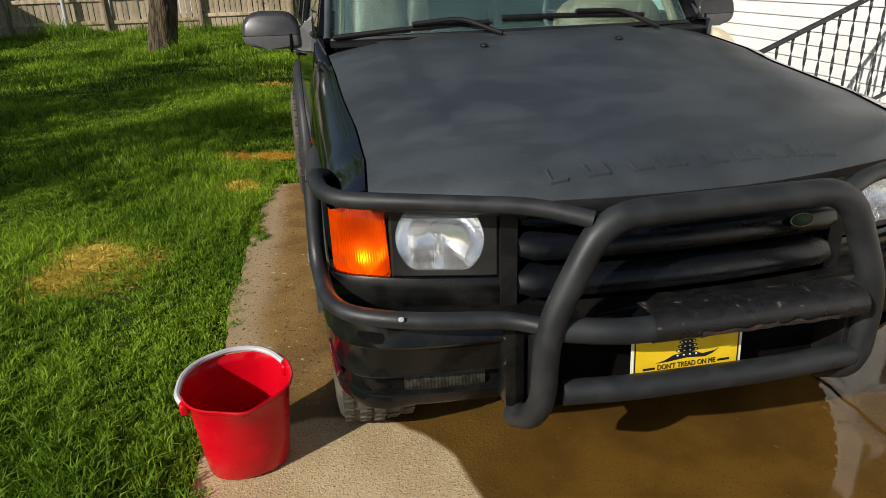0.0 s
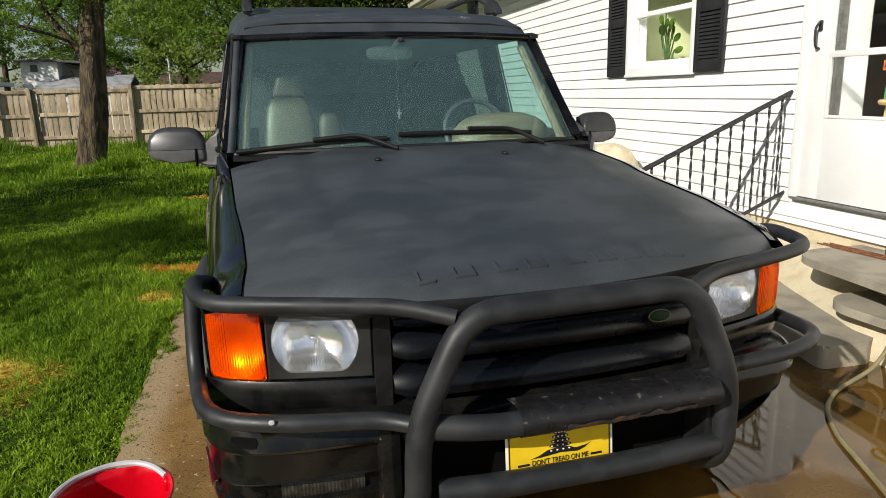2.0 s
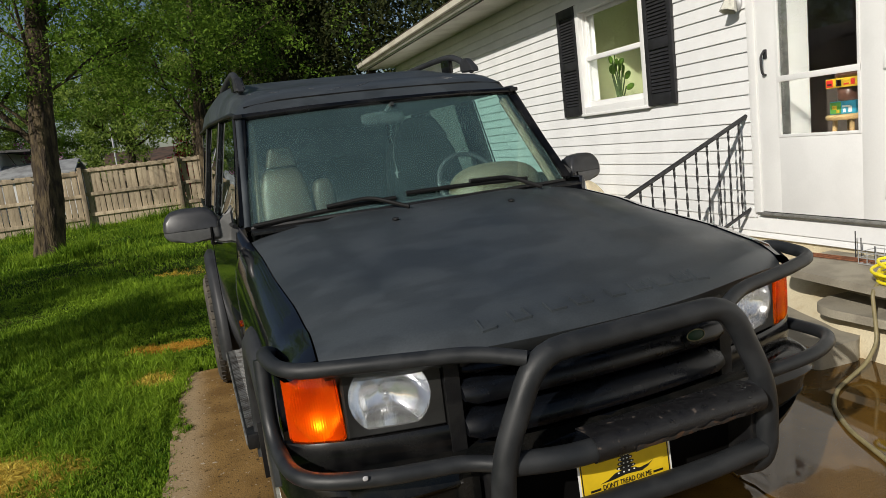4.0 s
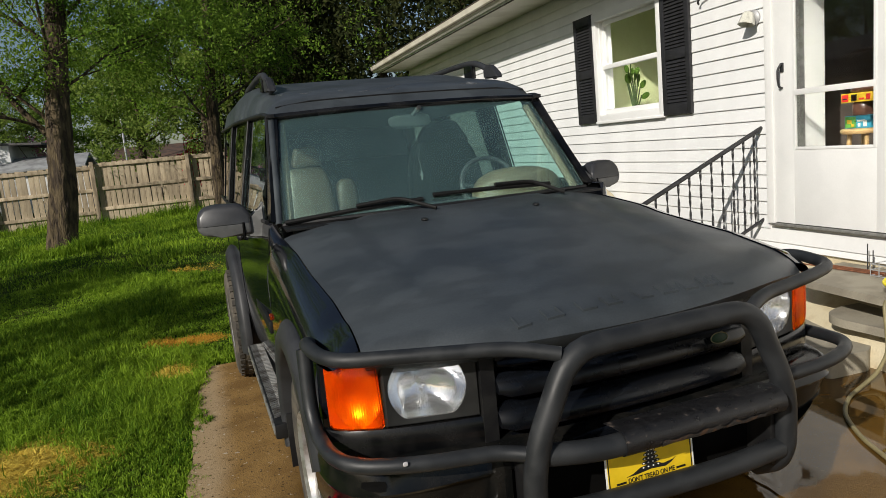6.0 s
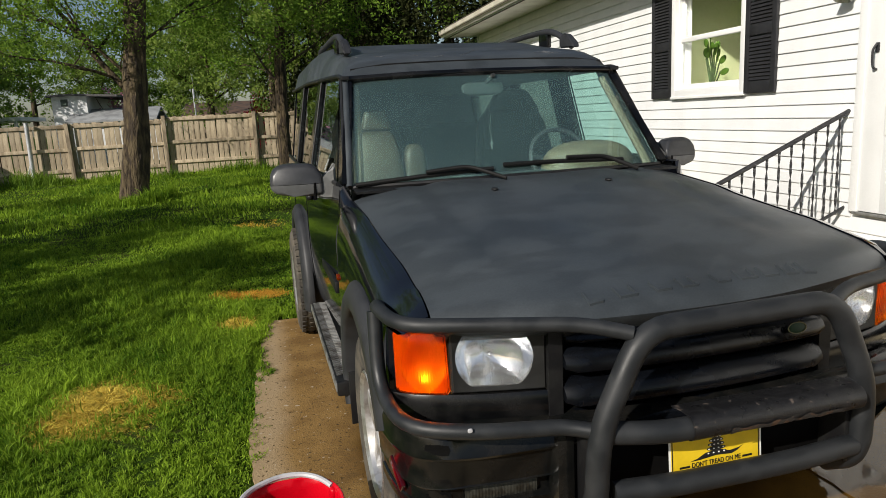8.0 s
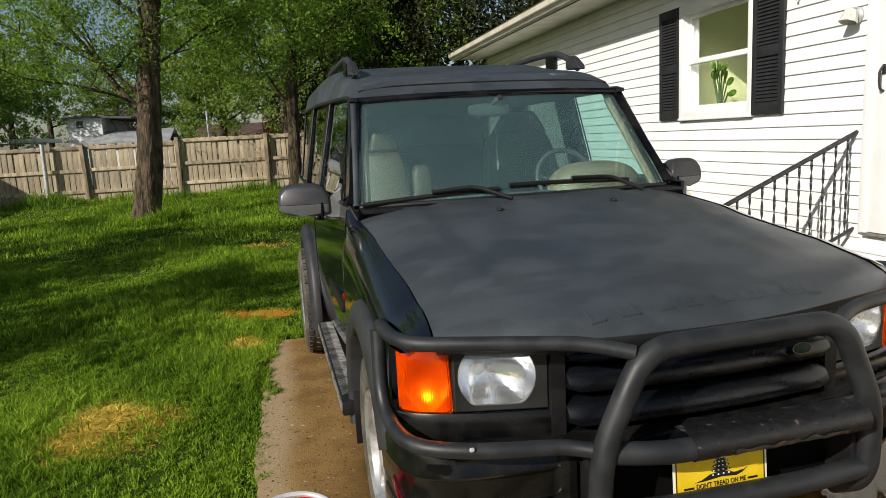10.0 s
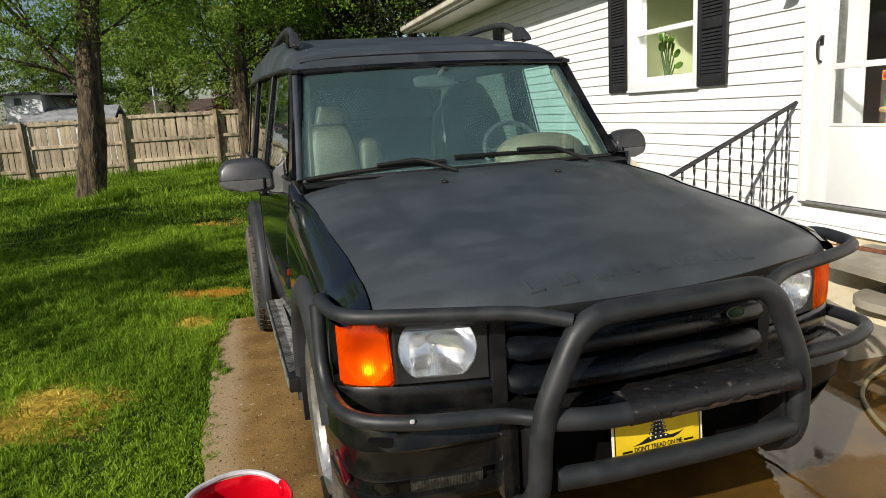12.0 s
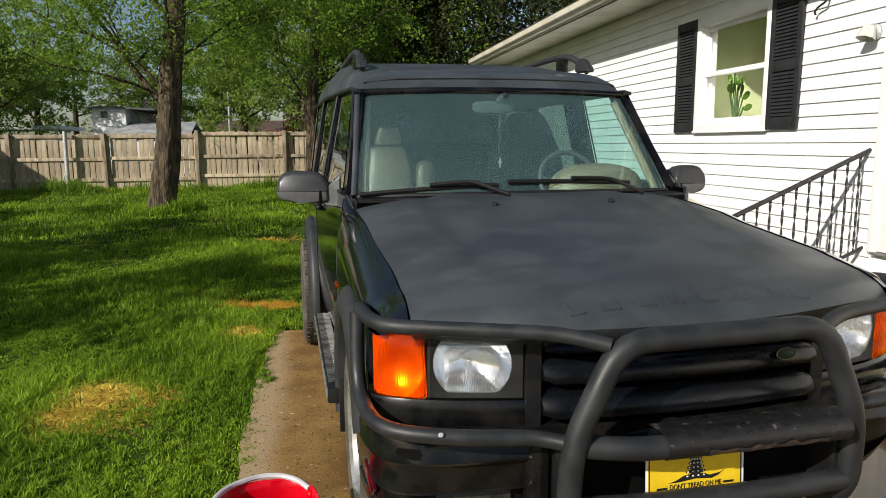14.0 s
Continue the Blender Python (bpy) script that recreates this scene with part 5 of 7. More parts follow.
def build_cabin(car):
    rows = [[screen_point(-1 + 2 * i / 24, j / 14) for i in range(25)] for j in range(15)]
    ws = part("windscreen", sheet(rows, 0.005), M_WSCREEN, car, "green-tinted windscreen", smooth=60)
    ws.visible_shadow = False
    # rubber band round the glass
    band = None
    for edge in ([screen_point(u, 0, 0.002) for u in (-1, -0.6, -0.2, 0.2, 0.6, 1)], [screen_point(u, 1, 0.002) for u in (-1, -0.6, -0.2, 0.2, 0.6, 1)]):
        band = tube(edge, 0.012, 8, 0, band)
    part("screen_seal", band, M_TRIM, car)
    rows = [[roof_point(-1 + 2 * i / 36, y) for i in range(37)] for y in (1.27, 1.285, 1.30, 1.33, 1.36, 1.42, 1.48, 1.6, 1.75, 1.9, 2.05, 2.2, 2.35, 2.6, 3.2, 3.7, 4.0, 4.08, 4.12)]
    roof = part("roof", sheet(rows, 0.006), M_PRIMER, car, "matte black roof with scratched front edge", smooth=50)
    part("roof_crease", tube([roof_point(u, 1.335) + Vector((0, -0.003, 0.001)) for u in (-0.93, -0.7, -0.4, 0, 0.4, 0.7, 0.93)], 0.004, 6, 0), M_TRIM, car)
    part("header", tube([(-0.73, 1.315, 1.672), (-0.4, 1.285, 1.682), (0, 1.272, 1.685), (0.4, 1.285, 1.682), (0.73, 1.315, 1.672)], 0.018, 10, 0), M_DULL, car)
    rng = random.Random(11)
    for u, y, du, dy, n in ((-0.86, 1.50, 0.04, 0.0, 3), (-0.72, 1.46, 0.07, 0.0, 4), (-0.47, 1.43, 0.04, 0.01, 3), (-0.33, 1.39, 0.07, 0.01, 6), (-0.15, 1.38, 0.16, 0.13, 6), (0.42, 1.42, 0.12, -0.02, 4), (0.53, 1.40, 0.14, 0.03, 9), (0.50, 1.44, 0.09, -0.03, 5)):
        line = []
        for k in range(n):
            f = k / (n - 1)
            line.append(roof_point(u + du * f + rng.uniform(-0.008, 0.008), y + dy * f + rng.uniform(-0.014, 0.014)) + Vector((0, -0.001, 0.001)))
        part("scratch", tube(line, rng.uniform(0.0006, 0.0011), 5, 0), M_SCRATCH, roof)
    for side in (-1, 1):
        gutter = [(side * (interp(GUTTER, y) + 0.003), y, interp(GUTTER_Z, y) - 0.002) for y in (1.285, 1.36, 1.6, 1.75, 2.2, 2.6, 3.3, 4.05)]
        part("rain_gutter", tube(gutter, 0.011, 8, 0.03), M_TRIM, car)
        part("gutter_end", box(side * 0.735 - 0.02, side * 0.735 + 0.02, 1.28, 1.32, 1.668, 1.688, 0.004), M_TRIM, car)
        # pillars
        def pillar(b0, b1, t0, t1, depth=0.05, proud=0.0):
            """From the window line to the gutter; y ranges at foot and head."""
            xb, xt = side * (interp(BELT, b0) - 0.012 + proud), side * (interp(GUTTER, t0) - 0.012 + proud)
            zt = interp(GUTTER_Z, t0)
            one = bmesh.new()
            lo = [one.verts.new(p) for p in ((xb, b0, 1.19), (xb, b1, 1.19), (xb - side * depth, b1, 1.19), (xb - side * depth, b0, 1.19))]
            hi = [one.verts.new(p) for p in ((xt, t0, zt), (xt, t1, zt), (xt - side * depth, t1, zt), (xt - side * depth, t0, zt))]
            for q in range(4):
                one.faces.new((lo[q], lo[(q + 1) % 4], hi[(q + 1) % 4], hi[q]))
            one.faces.new(lo[::-1])
            one.faces.new(hi)
            bmesh.ops.bevel(one, geom=one.edges[:], offset=0.006, segments=2, affect="EDGES")
            return one
        part("pillar", pillar(0.925, 1.10, 1.315, 1.455, 0.045, 0.004), M_DULL, car, "black front pillar with a rubber seal")
        if side < 0:
            frame_strip = [screen_point(side, v, 0.006) + Vector((side * 0.016, 0.0, 0.0)) for v in (0.0, 0.25, 0.5, 0.75, 1.0)]
            part("screen_frame", tube(frame_strip, 0.017, 10, 0), M_PRIMER, car, "matte windscreen surround")
        seal = [screen_point(side, v, 0.006) + Vector((side * 0.036, 0.012, 0.004)) for v in (0.0, 0.25, 0.5, 0.75, 1.0)]
        part("pillar_seal", tube(seal, 0.009, 8, 0), M_TRIM, car)
        lining = [screen_point(side * 0.955, v, -0.045) for v in (0.02, 0.25, 0.5, 0.75, 0.97)]
        part("pillar_lining", tube(lining, 0.020, 8, 0), M_BEIGE, car, "beige pillar lining")
        part("pillar", pillar(1.94, 2.16, 1.98, 2.19, 0.06, 0.012), M_DULL, car)
        part("pillar", pillar(2.90, 3.20, 2.92, 3.20, 0.06, 0.012), M_DULL, car)
        for y0, y1 in ((1.925, 1.965), (2.885, 2.905)):
            part("window_channel", tube([(side * (interp(BELT, y0) + 0.001), y0, 1.20), (side * (interp(GUTTER, y1) + 0.001), y1, interp(GUTTER_Z, y1) - 0.01)], 0.005, 8, 0), M_TRIM, car)
        part("pillar", pillar(3.95, 4.10, 3.93, 4.06), M_GLOSS, car)
        for b0, b1, t0, t1 in ((1.10, 1.94, 1.455, 1.98), (2.16, 2.90, 2.19, 2.92), (3.20, 3.95, 3.20, 3.93)):
            one = sheet([[(side * (interp(BELT, y) - 0.018), y, 1.19) for y in (b0, b1)], [(side * (interp(GUTTER, y) - 0.018), y, interp(GUTTER_Z, y) - 0.005) for y in (t0, t1)]], 0.004)
            p = part("side_window", one, M_SIDEGLASS if b0 > 2 else M_DOORGLASS, car, "tinted side window", smooth=None)
            p.visible_shadow = False
        part("window_sill_trim", tube([(side * (interp(BELT, y) + 0.008), y, 1.196) for y in (0.94, 1.3, 1.65, 2.0, 2.5, 3.0, 4.05)], 0.010, 8, 0.05), M_TRIM, car)
        # roof rails
        rail = [(side * 0.668, 1.67, 1.834), (side * 0.667, 1.74, 1.872), (side * 0.666, 1.83, 1.915), (side * 0.665, 1.94, 1.948), (side * 0.665, 2.08, 1.962), (side * 0.665, 2.3, 1.968), (side * 0.665, 3.0, 1.970), (side * 0.665, 3.2, 1.92)]
        rr = part("roof_rail", tube(rail, 0.019, 10, 0.05), M_FLARE, car, "black arched roof rail")
        foot = prism([(1.60, 1.822), (1.63, 1.850), (1.70, 1.905), (1.76, 1.918), (1.80, 1.885), (1.80, 1.835)], "x", side * 0.668 - 0.022, side * 0.668 + 0.022)
        bmesh.ops.bevel(foot, geom=foot.edges[:], offset=0.008, segments=2, affect="EDGES")
        part("foot", foot, M_FLARE, rr)
        part("stanchion", box(side * 0.665 - 0.013, side * 0.665 + 0.013, 1.98, 2.12, 1.86, 1.955, 0.005), M_DULL, rr)
        # door mirrors
        mir = new("door_mirror")
        mir.parent = car
        mx = 1.022 if side < 0 else 1.012
        outline = [(-0.120, -0.074), (-0.118, 0.022), (-0.092, 0.062), (-0.062, 0.075), (0.040, 0.079), (0.090, 0.068), (0.116, 0.036), (0.123, -0.016), (0.117, -0.046), (0.088, -0.062), (0.020, -0.072)]
        wide = 1.0 if side < 0 else 0.88
        for name, skin, label, upper in (("shell", M_MIRROR, "satin black mirror shell", True), ("lower_shell", M_MIRRORLOW, "lower half of the mirror shell, paler grey for sun sheen", False)):
            one = prism([(side * px * wide, pz) for px, pz in outline], "y", -0.066, 0.055)
            bmesh.ops.bevel(one, geom=one.edges[:], offset=0.020, segments=5, profile=0.5, affect="EDGES")
            seam = -0.0165 if upper else -0.0185
            bmesh.ops.bisect_plane(one, geom=one.verts[:] + one.edges[:] + one.faces[:], plane_co=(0, 0, seam), plane_no=(0, 0, 1), clear_inner=upper, clear_outer=not upper)
            for v in one.verts:
                k = (v.co.x * side + 0.122) / 0.244
                v.co.y += 0.045 * k * k + 0.45 * max(0.0, v.co.z - 0.01) * (1 if v.co.y < 0 else 0)
            sh = part(name, one, skin, mir, label, smooth=50)
            sh.location = (side * mx, 1.12, 1.213)
        gl = part("mirror_glass", box(-0.085, 0.085, 0, 0.004, -0.055, 0.055, 0.001), M_CHROME, mir)
        gl.matrix_basis = pose(side * mx, 1.19, 1.213, 0, 0, side * 8)
        arm = prism([(side * 0.845, 1.115), (side * 0.842, 1.29), (side * 0.875, 1.235), (side * 0.905, 1.205), (side * 0.955, 1.195), (side * 0.955, 1.135), (side * 0.90, 1.118)], "y", 1.065, 1.15)
        bmesh.ops.bevel(arm, geom=arm.edges[:], offset=0.010, segments=3, affect="EDGES")
        part("arm", arm, M_MIRRORARM, mir, "grey plastic mirror arm")
        seam = [(side * 0.945, 1.06, 1.125), (side * 0.945, 1.055, 1.16), (side * 0.943, 1.06, 1.20)]
        part("seam", tube(seam, 0.006, 6, 0), M_DARK, mir)
    # bulkhead, dash and wipers
    cowl = [[(x, 0.775, 1.170) for x in (-0.79, -0.4, 0, 0.4, 0.79)], [(x, 0.84 + 0.17 * (x / 0.79) ** 2, 1.172) for x in (-0.79, -0.4, 0, 0.4, 0.79)]]
    part("cowl", sheet(cowl, 0.01), M_TRIM, car)
    part("dashboard", box(-0.76, 0.76, 0.86, 1.22, 1.02, 1.168, 0.03), M_CABIN, car, "grey dashboard")
    part("binnacle", blob(0.50, 1.16, 1.155, 0.25, 0.15, 0.15, 2.6), M_BEIGE, car, "beige instrument hood")
    wheel = new("steering_wheel")
    wheel.parent = car
    wheel.matrix_basis = pose(0.452, 1.40, 1.205, 65, 0, 0)
    part("rim", tube([(0.170 * math.cos(a), 0.170 * math.sin(a), 0) for a in (2 * math.pi * k / 36 for k in range(37))], 0.014, 10, 0), M_FLARE, wheel)
    part("hub", blob(0, 0, -0.02, 0.07, 0.06, 0.03, 3), M_CABIN, wheel)
    for x in (-1, 1):
        part("spoke", tube([(0.05 * x, 0, -0.015), (0.172 * x, 0.02, 0)], 0.014, 8, 0), M_CABIN, wheel)
    for x in (-0.475, 0.42):
        seat = new("front_seat")
        seat.parent = car
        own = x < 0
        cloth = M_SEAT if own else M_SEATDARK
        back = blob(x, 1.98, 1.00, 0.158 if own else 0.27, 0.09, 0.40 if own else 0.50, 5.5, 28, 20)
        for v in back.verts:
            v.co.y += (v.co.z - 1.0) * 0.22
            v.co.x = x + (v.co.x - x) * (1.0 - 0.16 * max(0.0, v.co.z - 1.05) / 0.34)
        part("backrest", back, cloth, seat, "beige leather backrest" if own else "backrest darkened for the shade of the cabin", smooth=60)
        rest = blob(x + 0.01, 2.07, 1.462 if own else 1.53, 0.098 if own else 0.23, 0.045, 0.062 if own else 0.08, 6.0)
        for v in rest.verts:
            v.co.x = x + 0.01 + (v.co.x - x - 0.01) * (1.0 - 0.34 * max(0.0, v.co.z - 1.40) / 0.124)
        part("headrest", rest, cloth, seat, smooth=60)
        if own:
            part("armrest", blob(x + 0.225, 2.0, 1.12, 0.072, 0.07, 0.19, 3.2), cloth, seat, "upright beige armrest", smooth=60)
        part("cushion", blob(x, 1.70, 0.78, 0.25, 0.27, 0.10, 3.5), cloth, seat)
    part("rear_bench", blob(0, 2.95, 1.02, 0.64, 0.12, 0.40, 5), M_SEATDARK, car)
    part("headlining", sheet([[(x, y, 1.665 + (0.03 if abs(x) < 0.5 else 0)) for x in (-0.70, -0.5, 0, 0.5, 0.70)] for y in (1.32, 2.5, 4.0)]), M_CABIN, car)
    part("load_cover", box(-0.7, 0.7, 3.1, 4.0, 0.95, 1.0), M_CABIN, car)
    part("tailgate", box(-0.81, 0.81, 4.03, 4.06, 1.15, 1.74), M_CABIN, car)
    part("cabin_floor", box(-0.78, 0.78, 0.9, 4.0, 0.55, 0.62), M_CABIN, car)
    rv = new("rear_view_mirror")
    rv.parent = car
    part("shell", blob(-0.02, 1.315, 1.60, 0.115, 0.022, 0.036, 3.5), M_CABIN, rv)
    part("stalk", tube([(0.02, 1.24, 1.665), (0.0, 1.30, 1.63)], 0.012, 8, 0), M_CABIN, rv)
    beads = None
    for k in range(19):
        beads = blob(0.008 + 0.004 * math.sin(k * 0.8), 1.29, 1.57 - 0.0126 * k, 0.0022, 0.0022, 0.0030 if k % 5 else 0.0055, 2, 6, 4, beads)
    box(0.008, 0.016, 1.288, 1.292, 1.285, 1.335, 0.001, beads)
    box(0.000, 0.024, 1.288, 1.292, 1.310, 1.318, 0.001, beads)
    part("bead_string", beads, M_SILL, rv, "string of pale beads")
    for tip, heel, elbow, pivot in (((-0.775, 0.90, 1.188), (-0.15, 0.815, 1.225), (-0.27, 0.80, 1.245), (-0.13, 0.70, 1.188)),
                                    ((-0.10, 0.815, 1.238), (0.52, 0.83, 1.222), (0.42, 0.82, 1.245), (0.535, 0.715, 1.182))):
        wp = new("wiper")
        wp.parent = car
        t, h, e, p = (Vector(q) for q in (tip, heel, elbow, pivot))
        m = (t + h) / 2 + Vector((0, -0.01, 0.012))
        part("blade", tube([t, t.lerp(h, 0.5) + Vector((0, -0.012, 0.006)), h], 0.0105, 8, 0.2), M_WIPER, wp)
        part("arm", tube([m + Vector((0, -0.012, 0.01)), e, p], 0.0095, 8, 0.05), M_WIPER, wp)
    for side in (-1, 1):
        st = new("side_step")
        st.parent = car
        part("board", box(*sorted((side * 0.845, side * 0.962)), 0.60, 1.94, 0.325, 0.392, 0.012), M_TRIM, st)
        tr = None
        for k in range(49):
            y = 0.68 + k * 0.0255
            tr = prism([(side * 0.880, y), (side * 0.916, y + 0.012), (side * 0.952, y), (side * 0.952, y + 0.008), (side * 0.916, y + 0.020), (side * 0.880, y + 0.008)], "z", 0.3915, 0.398, tr)
        part("tread", tr, M_TREAD, st, "worn grey chevron tread", smooth=None)
        part("edge_trim", box(*sorted((side * 0.959, side * 0.966)), 0.60, 1.94, 0.350, 0.390, 0.003), M_TREAD, st)
        part("mud_flap", box(*sorted((side * 0.78, side * 0.918)), 0.520, 0.530, 0.23, 0.46, 0.004), M_TRIM, st)


def build_car():
    turn = Matrix.Translation((0, -0.35, 0)) @ Matrix.Rotation(radians(CAR_TURN), 4, "Z") @ Matrix.Translation((0, 0.35, 0))
    car = new("suv")
    tagged(car, "matte black off-road wagon with bull bar parked on driveway", "car")
    build_hood(car)
    build_body(car)
    for side in (-1, 1):
        build_lamps(car, side)
        for yc in AXLES:
            build_flare(car, yc, side)
            build_wheel(car, yc - (0.05 if yc < 1 else 0), side)
    build_grille(car)
    build_bumper(car)
    build_bull_bar(car)
    build_plate(car)
    build_cabin(car)
    car.matrix_basis = Matrix.Translation((0.036, 0, 0)) @ turn


CAR_TURN = 1.8
build_car()


# ---- loose things on the driveway ----
def build_bucket():
    b = thing("bucket", (-1.168, -0.145, 0.0), 14, label="red plastic bucket with a grey handle on the driveway edge", category="bucket")
    n, rows = 56, []

    def ring(r, z, lip=0.0, inner=0.0):
        out = []
        for k in range(n):
            a = 2 * math.pi * k / n
            c, s = math.cos(a), math.sin(a)
            sq = (abs(c) ** 3.2 + abs(s) ** 3.2) ** (-1 / 3.2)
            rr = (r - inner) * (0.55 + 0.45 * sq)
            spout = lip * (math.exp(-((a - 4.71) / 0.30) ** 2) + 0.35 * math.exp(-((a - 1.2) / 0.3) ** 2))
            out.append((c * rr, s * rr * 0.97 - spout * 0.9, z + spout * 0.10 - lip * 0.2 * math.exp(-((a - 4.71) / 0.5) ** 2)))
        return out
    rows = [ring(0.02, 0.004), ring(0.116, 0.004), ring(0.126, 0.014), ring(0.136, 0.10), ring(0.146, 0.20), ring(0.154, 0.262, 0.01), ring(0.159, 0.276, 0.024), ring(0.166, 0.284, 0.032), ring(0.167, 0.290, 0.034), ring(0.163, 0.293, 0.033),
            ring(0.157, 0.289, 0.03), ring(0.152, 0.262, 0.012), ring(0.142, 0.20), ring(0.132, 0.10), ring(0.122, 0.018), ring(0.02, 0.016)]
    part("pail", sheet(rows, closed=True), M_REDPLASTIC, b, smooth=50)
    arc = [(-0.160, -0.045, 0.268), (-0.175, -0.02, 0.292), (-0.155, 0.07, 0.300), (-0.10, 0.138, 0.302), (0.0, 0.168, 0.303), (0.075, 0.150, 0.301), (0.125, 0.10, 0.296), (0.15, 0.045, 0.285)]
    h = None
    for off, r in ((0.0, 0.0095), (0.011, 0.006)):
        h = tube([(x * (1 + off), y * (1 + off), z - off * 0.3) for x, y, z in arc], r, 8, 0.05, h)
    part("handle", h, M_GREYPLASTIC, b, "grey plastic carrying handle")
    for x, y in ((-0.160, -0.045), (0.152, 0.04)):
        part("ear", blob(x, y, 0.262, 0.014, 0.02, 0.022, 3), M_REDPLASTIC, b)


def build_hoses():
    hose = thing("garden_hose", (0, 0, 0), label="khaki garden hose lying in the puddle", category="hose")
    run = [(2.50, 0.46, 0.437), (2.30, 0.45, 0.438), (2.232, 0.43, 0.40), (2.215, 0.40, 0.24), (2.20, 0.38, 0.15), (2.10, 0.36, 0.06), (1.95, 0.33, 0.025), (1.82, 0.285, 0.018), (1.68, 0.19, 0.018),
           (1.605, 0.115, 0.018), (1.545, 0.03, 0.018), (1.48, -0.075, 0.018), (1.42, -0.22, 0.018), (1.36, -0.37, 0.018), (1.305, -0.49, 0.018), (1.285, -0.55, 0.018), (1.33, -0.585, 0.012), (1.45, -0.53, 0.018), (1.62, -0.43, 0.018), (1.95, -0.32, 0.018)]
    part("hose", tube(run, 0.0105, 10, 0.06), M_HOSE, hose)
    coil = thing("yellow_hose", (2.40, 0.37, 0.425), label="loosely coiled yellow air hose on the porch", category="hose")
    pts = []
    for k in range(150):
        a = k / 149 * 2 * math.pi * 5.2
        wob = 0.030 * math.sin(a * 0.37 + 1.0)
        pts.append(((0.115 + wob) * math.cos(a) + 0.02 * math.sin(k * 0.11), (0.145 - wob) * math.sin(a) + 0.02 * math.cos(k * 0.07), 0.010 + 0.075 * k / 149 + 0.028 * (1 + math.sin(a + 0.9)) * k / 149))
    part("coil", tube(pts, 0.0085, 8, 0), M_YELLOWHOSE, coil)
    rack = thing("wire_rack", (2.62, 0.72, 0.426), label="grey wire rack lying on the porch", category="rack")
    wires = [[(0, -0.16, z), (0, 0.16, z), (0.2, 0.16, z), (0.2, -0.16, z), (0, -0.16, z)] for z in (0.01, 0.06, 0.11)]
    wires += [[(0, y, 0.005), (0, y, 0.12)] for y in (-0.16, -0.08, 0.0, 0.08, 0.16)] + [[(0.2, y, 0.005), (0.2, y, 0.12)] for y in (-0.16, -0.08, 0.0, 0.08, 0.16)]
    wires += [[(0, y, 0.01), (0.2, y, 0.01)] for y in (-0.1, 0.0, 0.1)]
    for w in wires:
        part("wire", tube([(a * 0.7, b * 0.7, c * 0.7) for a, b, c in w], 0.0028, 6, 0), M_GALV, rack)
    rebar = thing("rusty_bars", (2.62, 0.98, 0.428), label="rusty iron bars lying on the porch slab", category="scrap iron")
    for k in range(3):
        part("bar", tube([(0.02 * k, 0.35 - 0.03 * k, 0.006 + 0.004 * k), (0.05 + 0.02 * k, -0.25 + 0.02 * k, 0.006 + 0.003 * k)], 0.0055, 6, 0), M_RUST, rebar)
    for k, (x, y) in enumerate(((2.75, 0.96), (2.76, 0.93), (2.75, 0.83))):
        pin = thing("iron_pin", (x, y, 0.425), label="short black iron pin on the porch", category="pin", group="iron pins")
        part("rod", tube([(0, 0, 0), (0, 0, 0.17 - 0.04 * k)], 0.0036, 6, 0), M_IRON, pin)
    rk = thing("rock", (2.40, 0.30, 0.0), label="dark grey rough rock at the foot of the steps", category="stone")
    bm = blob(0, 0, 0.085, 0.13, 0.13, 0.095, 3.2, 24, 14)
    for v in bm.verts:
        v.co += 0.02 * Vector(noise.noise_vector(v.co * 9))
    part("stone", bm, M_ROOF, rk, smooth=40)
    st = thing("boulder", (2.52, 3.85, 0.0), label="tan rounded boulder beside the steps", category="stone")
    bm = blob(0, 0, 0.43, 0.28, 0.28, 0.46, 2.4, 26, 18)
    for v in bm.verts:
        v.co += 0.03 * Vector(noise.noise_vector(v.co * 3))
    part("stone", bm, M_STONE, st, smooth=70)


def build_wall_lamp():
    w = thing("wall_lamp", (WX - 0.02, 1.95, 2.15), label="clear glass porch lamp on the siding", category="lamp")
    part("base_plate", lathe([(0.0, 0.0), (0.055, 0.0), (0.055, -0.012), (0.03, -0.03), (0.0, -0.03)], 20, axis="x"), M_GALV, w)
    sh = part("shade", lathe([(0.022, 0.045), (0.040, 0.040), (0.062, -0.045), (0.058, -0.047), (0.036, 0.034), (0.0, 0.036)], 8), M_SHADE, w, "faceted clear glass shade", smooth=None)
    sh.matrix_basis = pose(-0.075, -0.01, -0.005, 0, 18, 0)
    part("rim", tube([(-0.055 + 0.024 * math.cos(a), 0.024 * math.sin(a), 0.045) for a in (2 * math.pi * k / 16 for k in range(17))], 0.006, 6, 0), M_GALV, w)
    part("collar", tube([(-0.02, 0, 0.0), (-0.05, -0.005, 0.0)], 0.03, 12, 0), M_GALV, w)


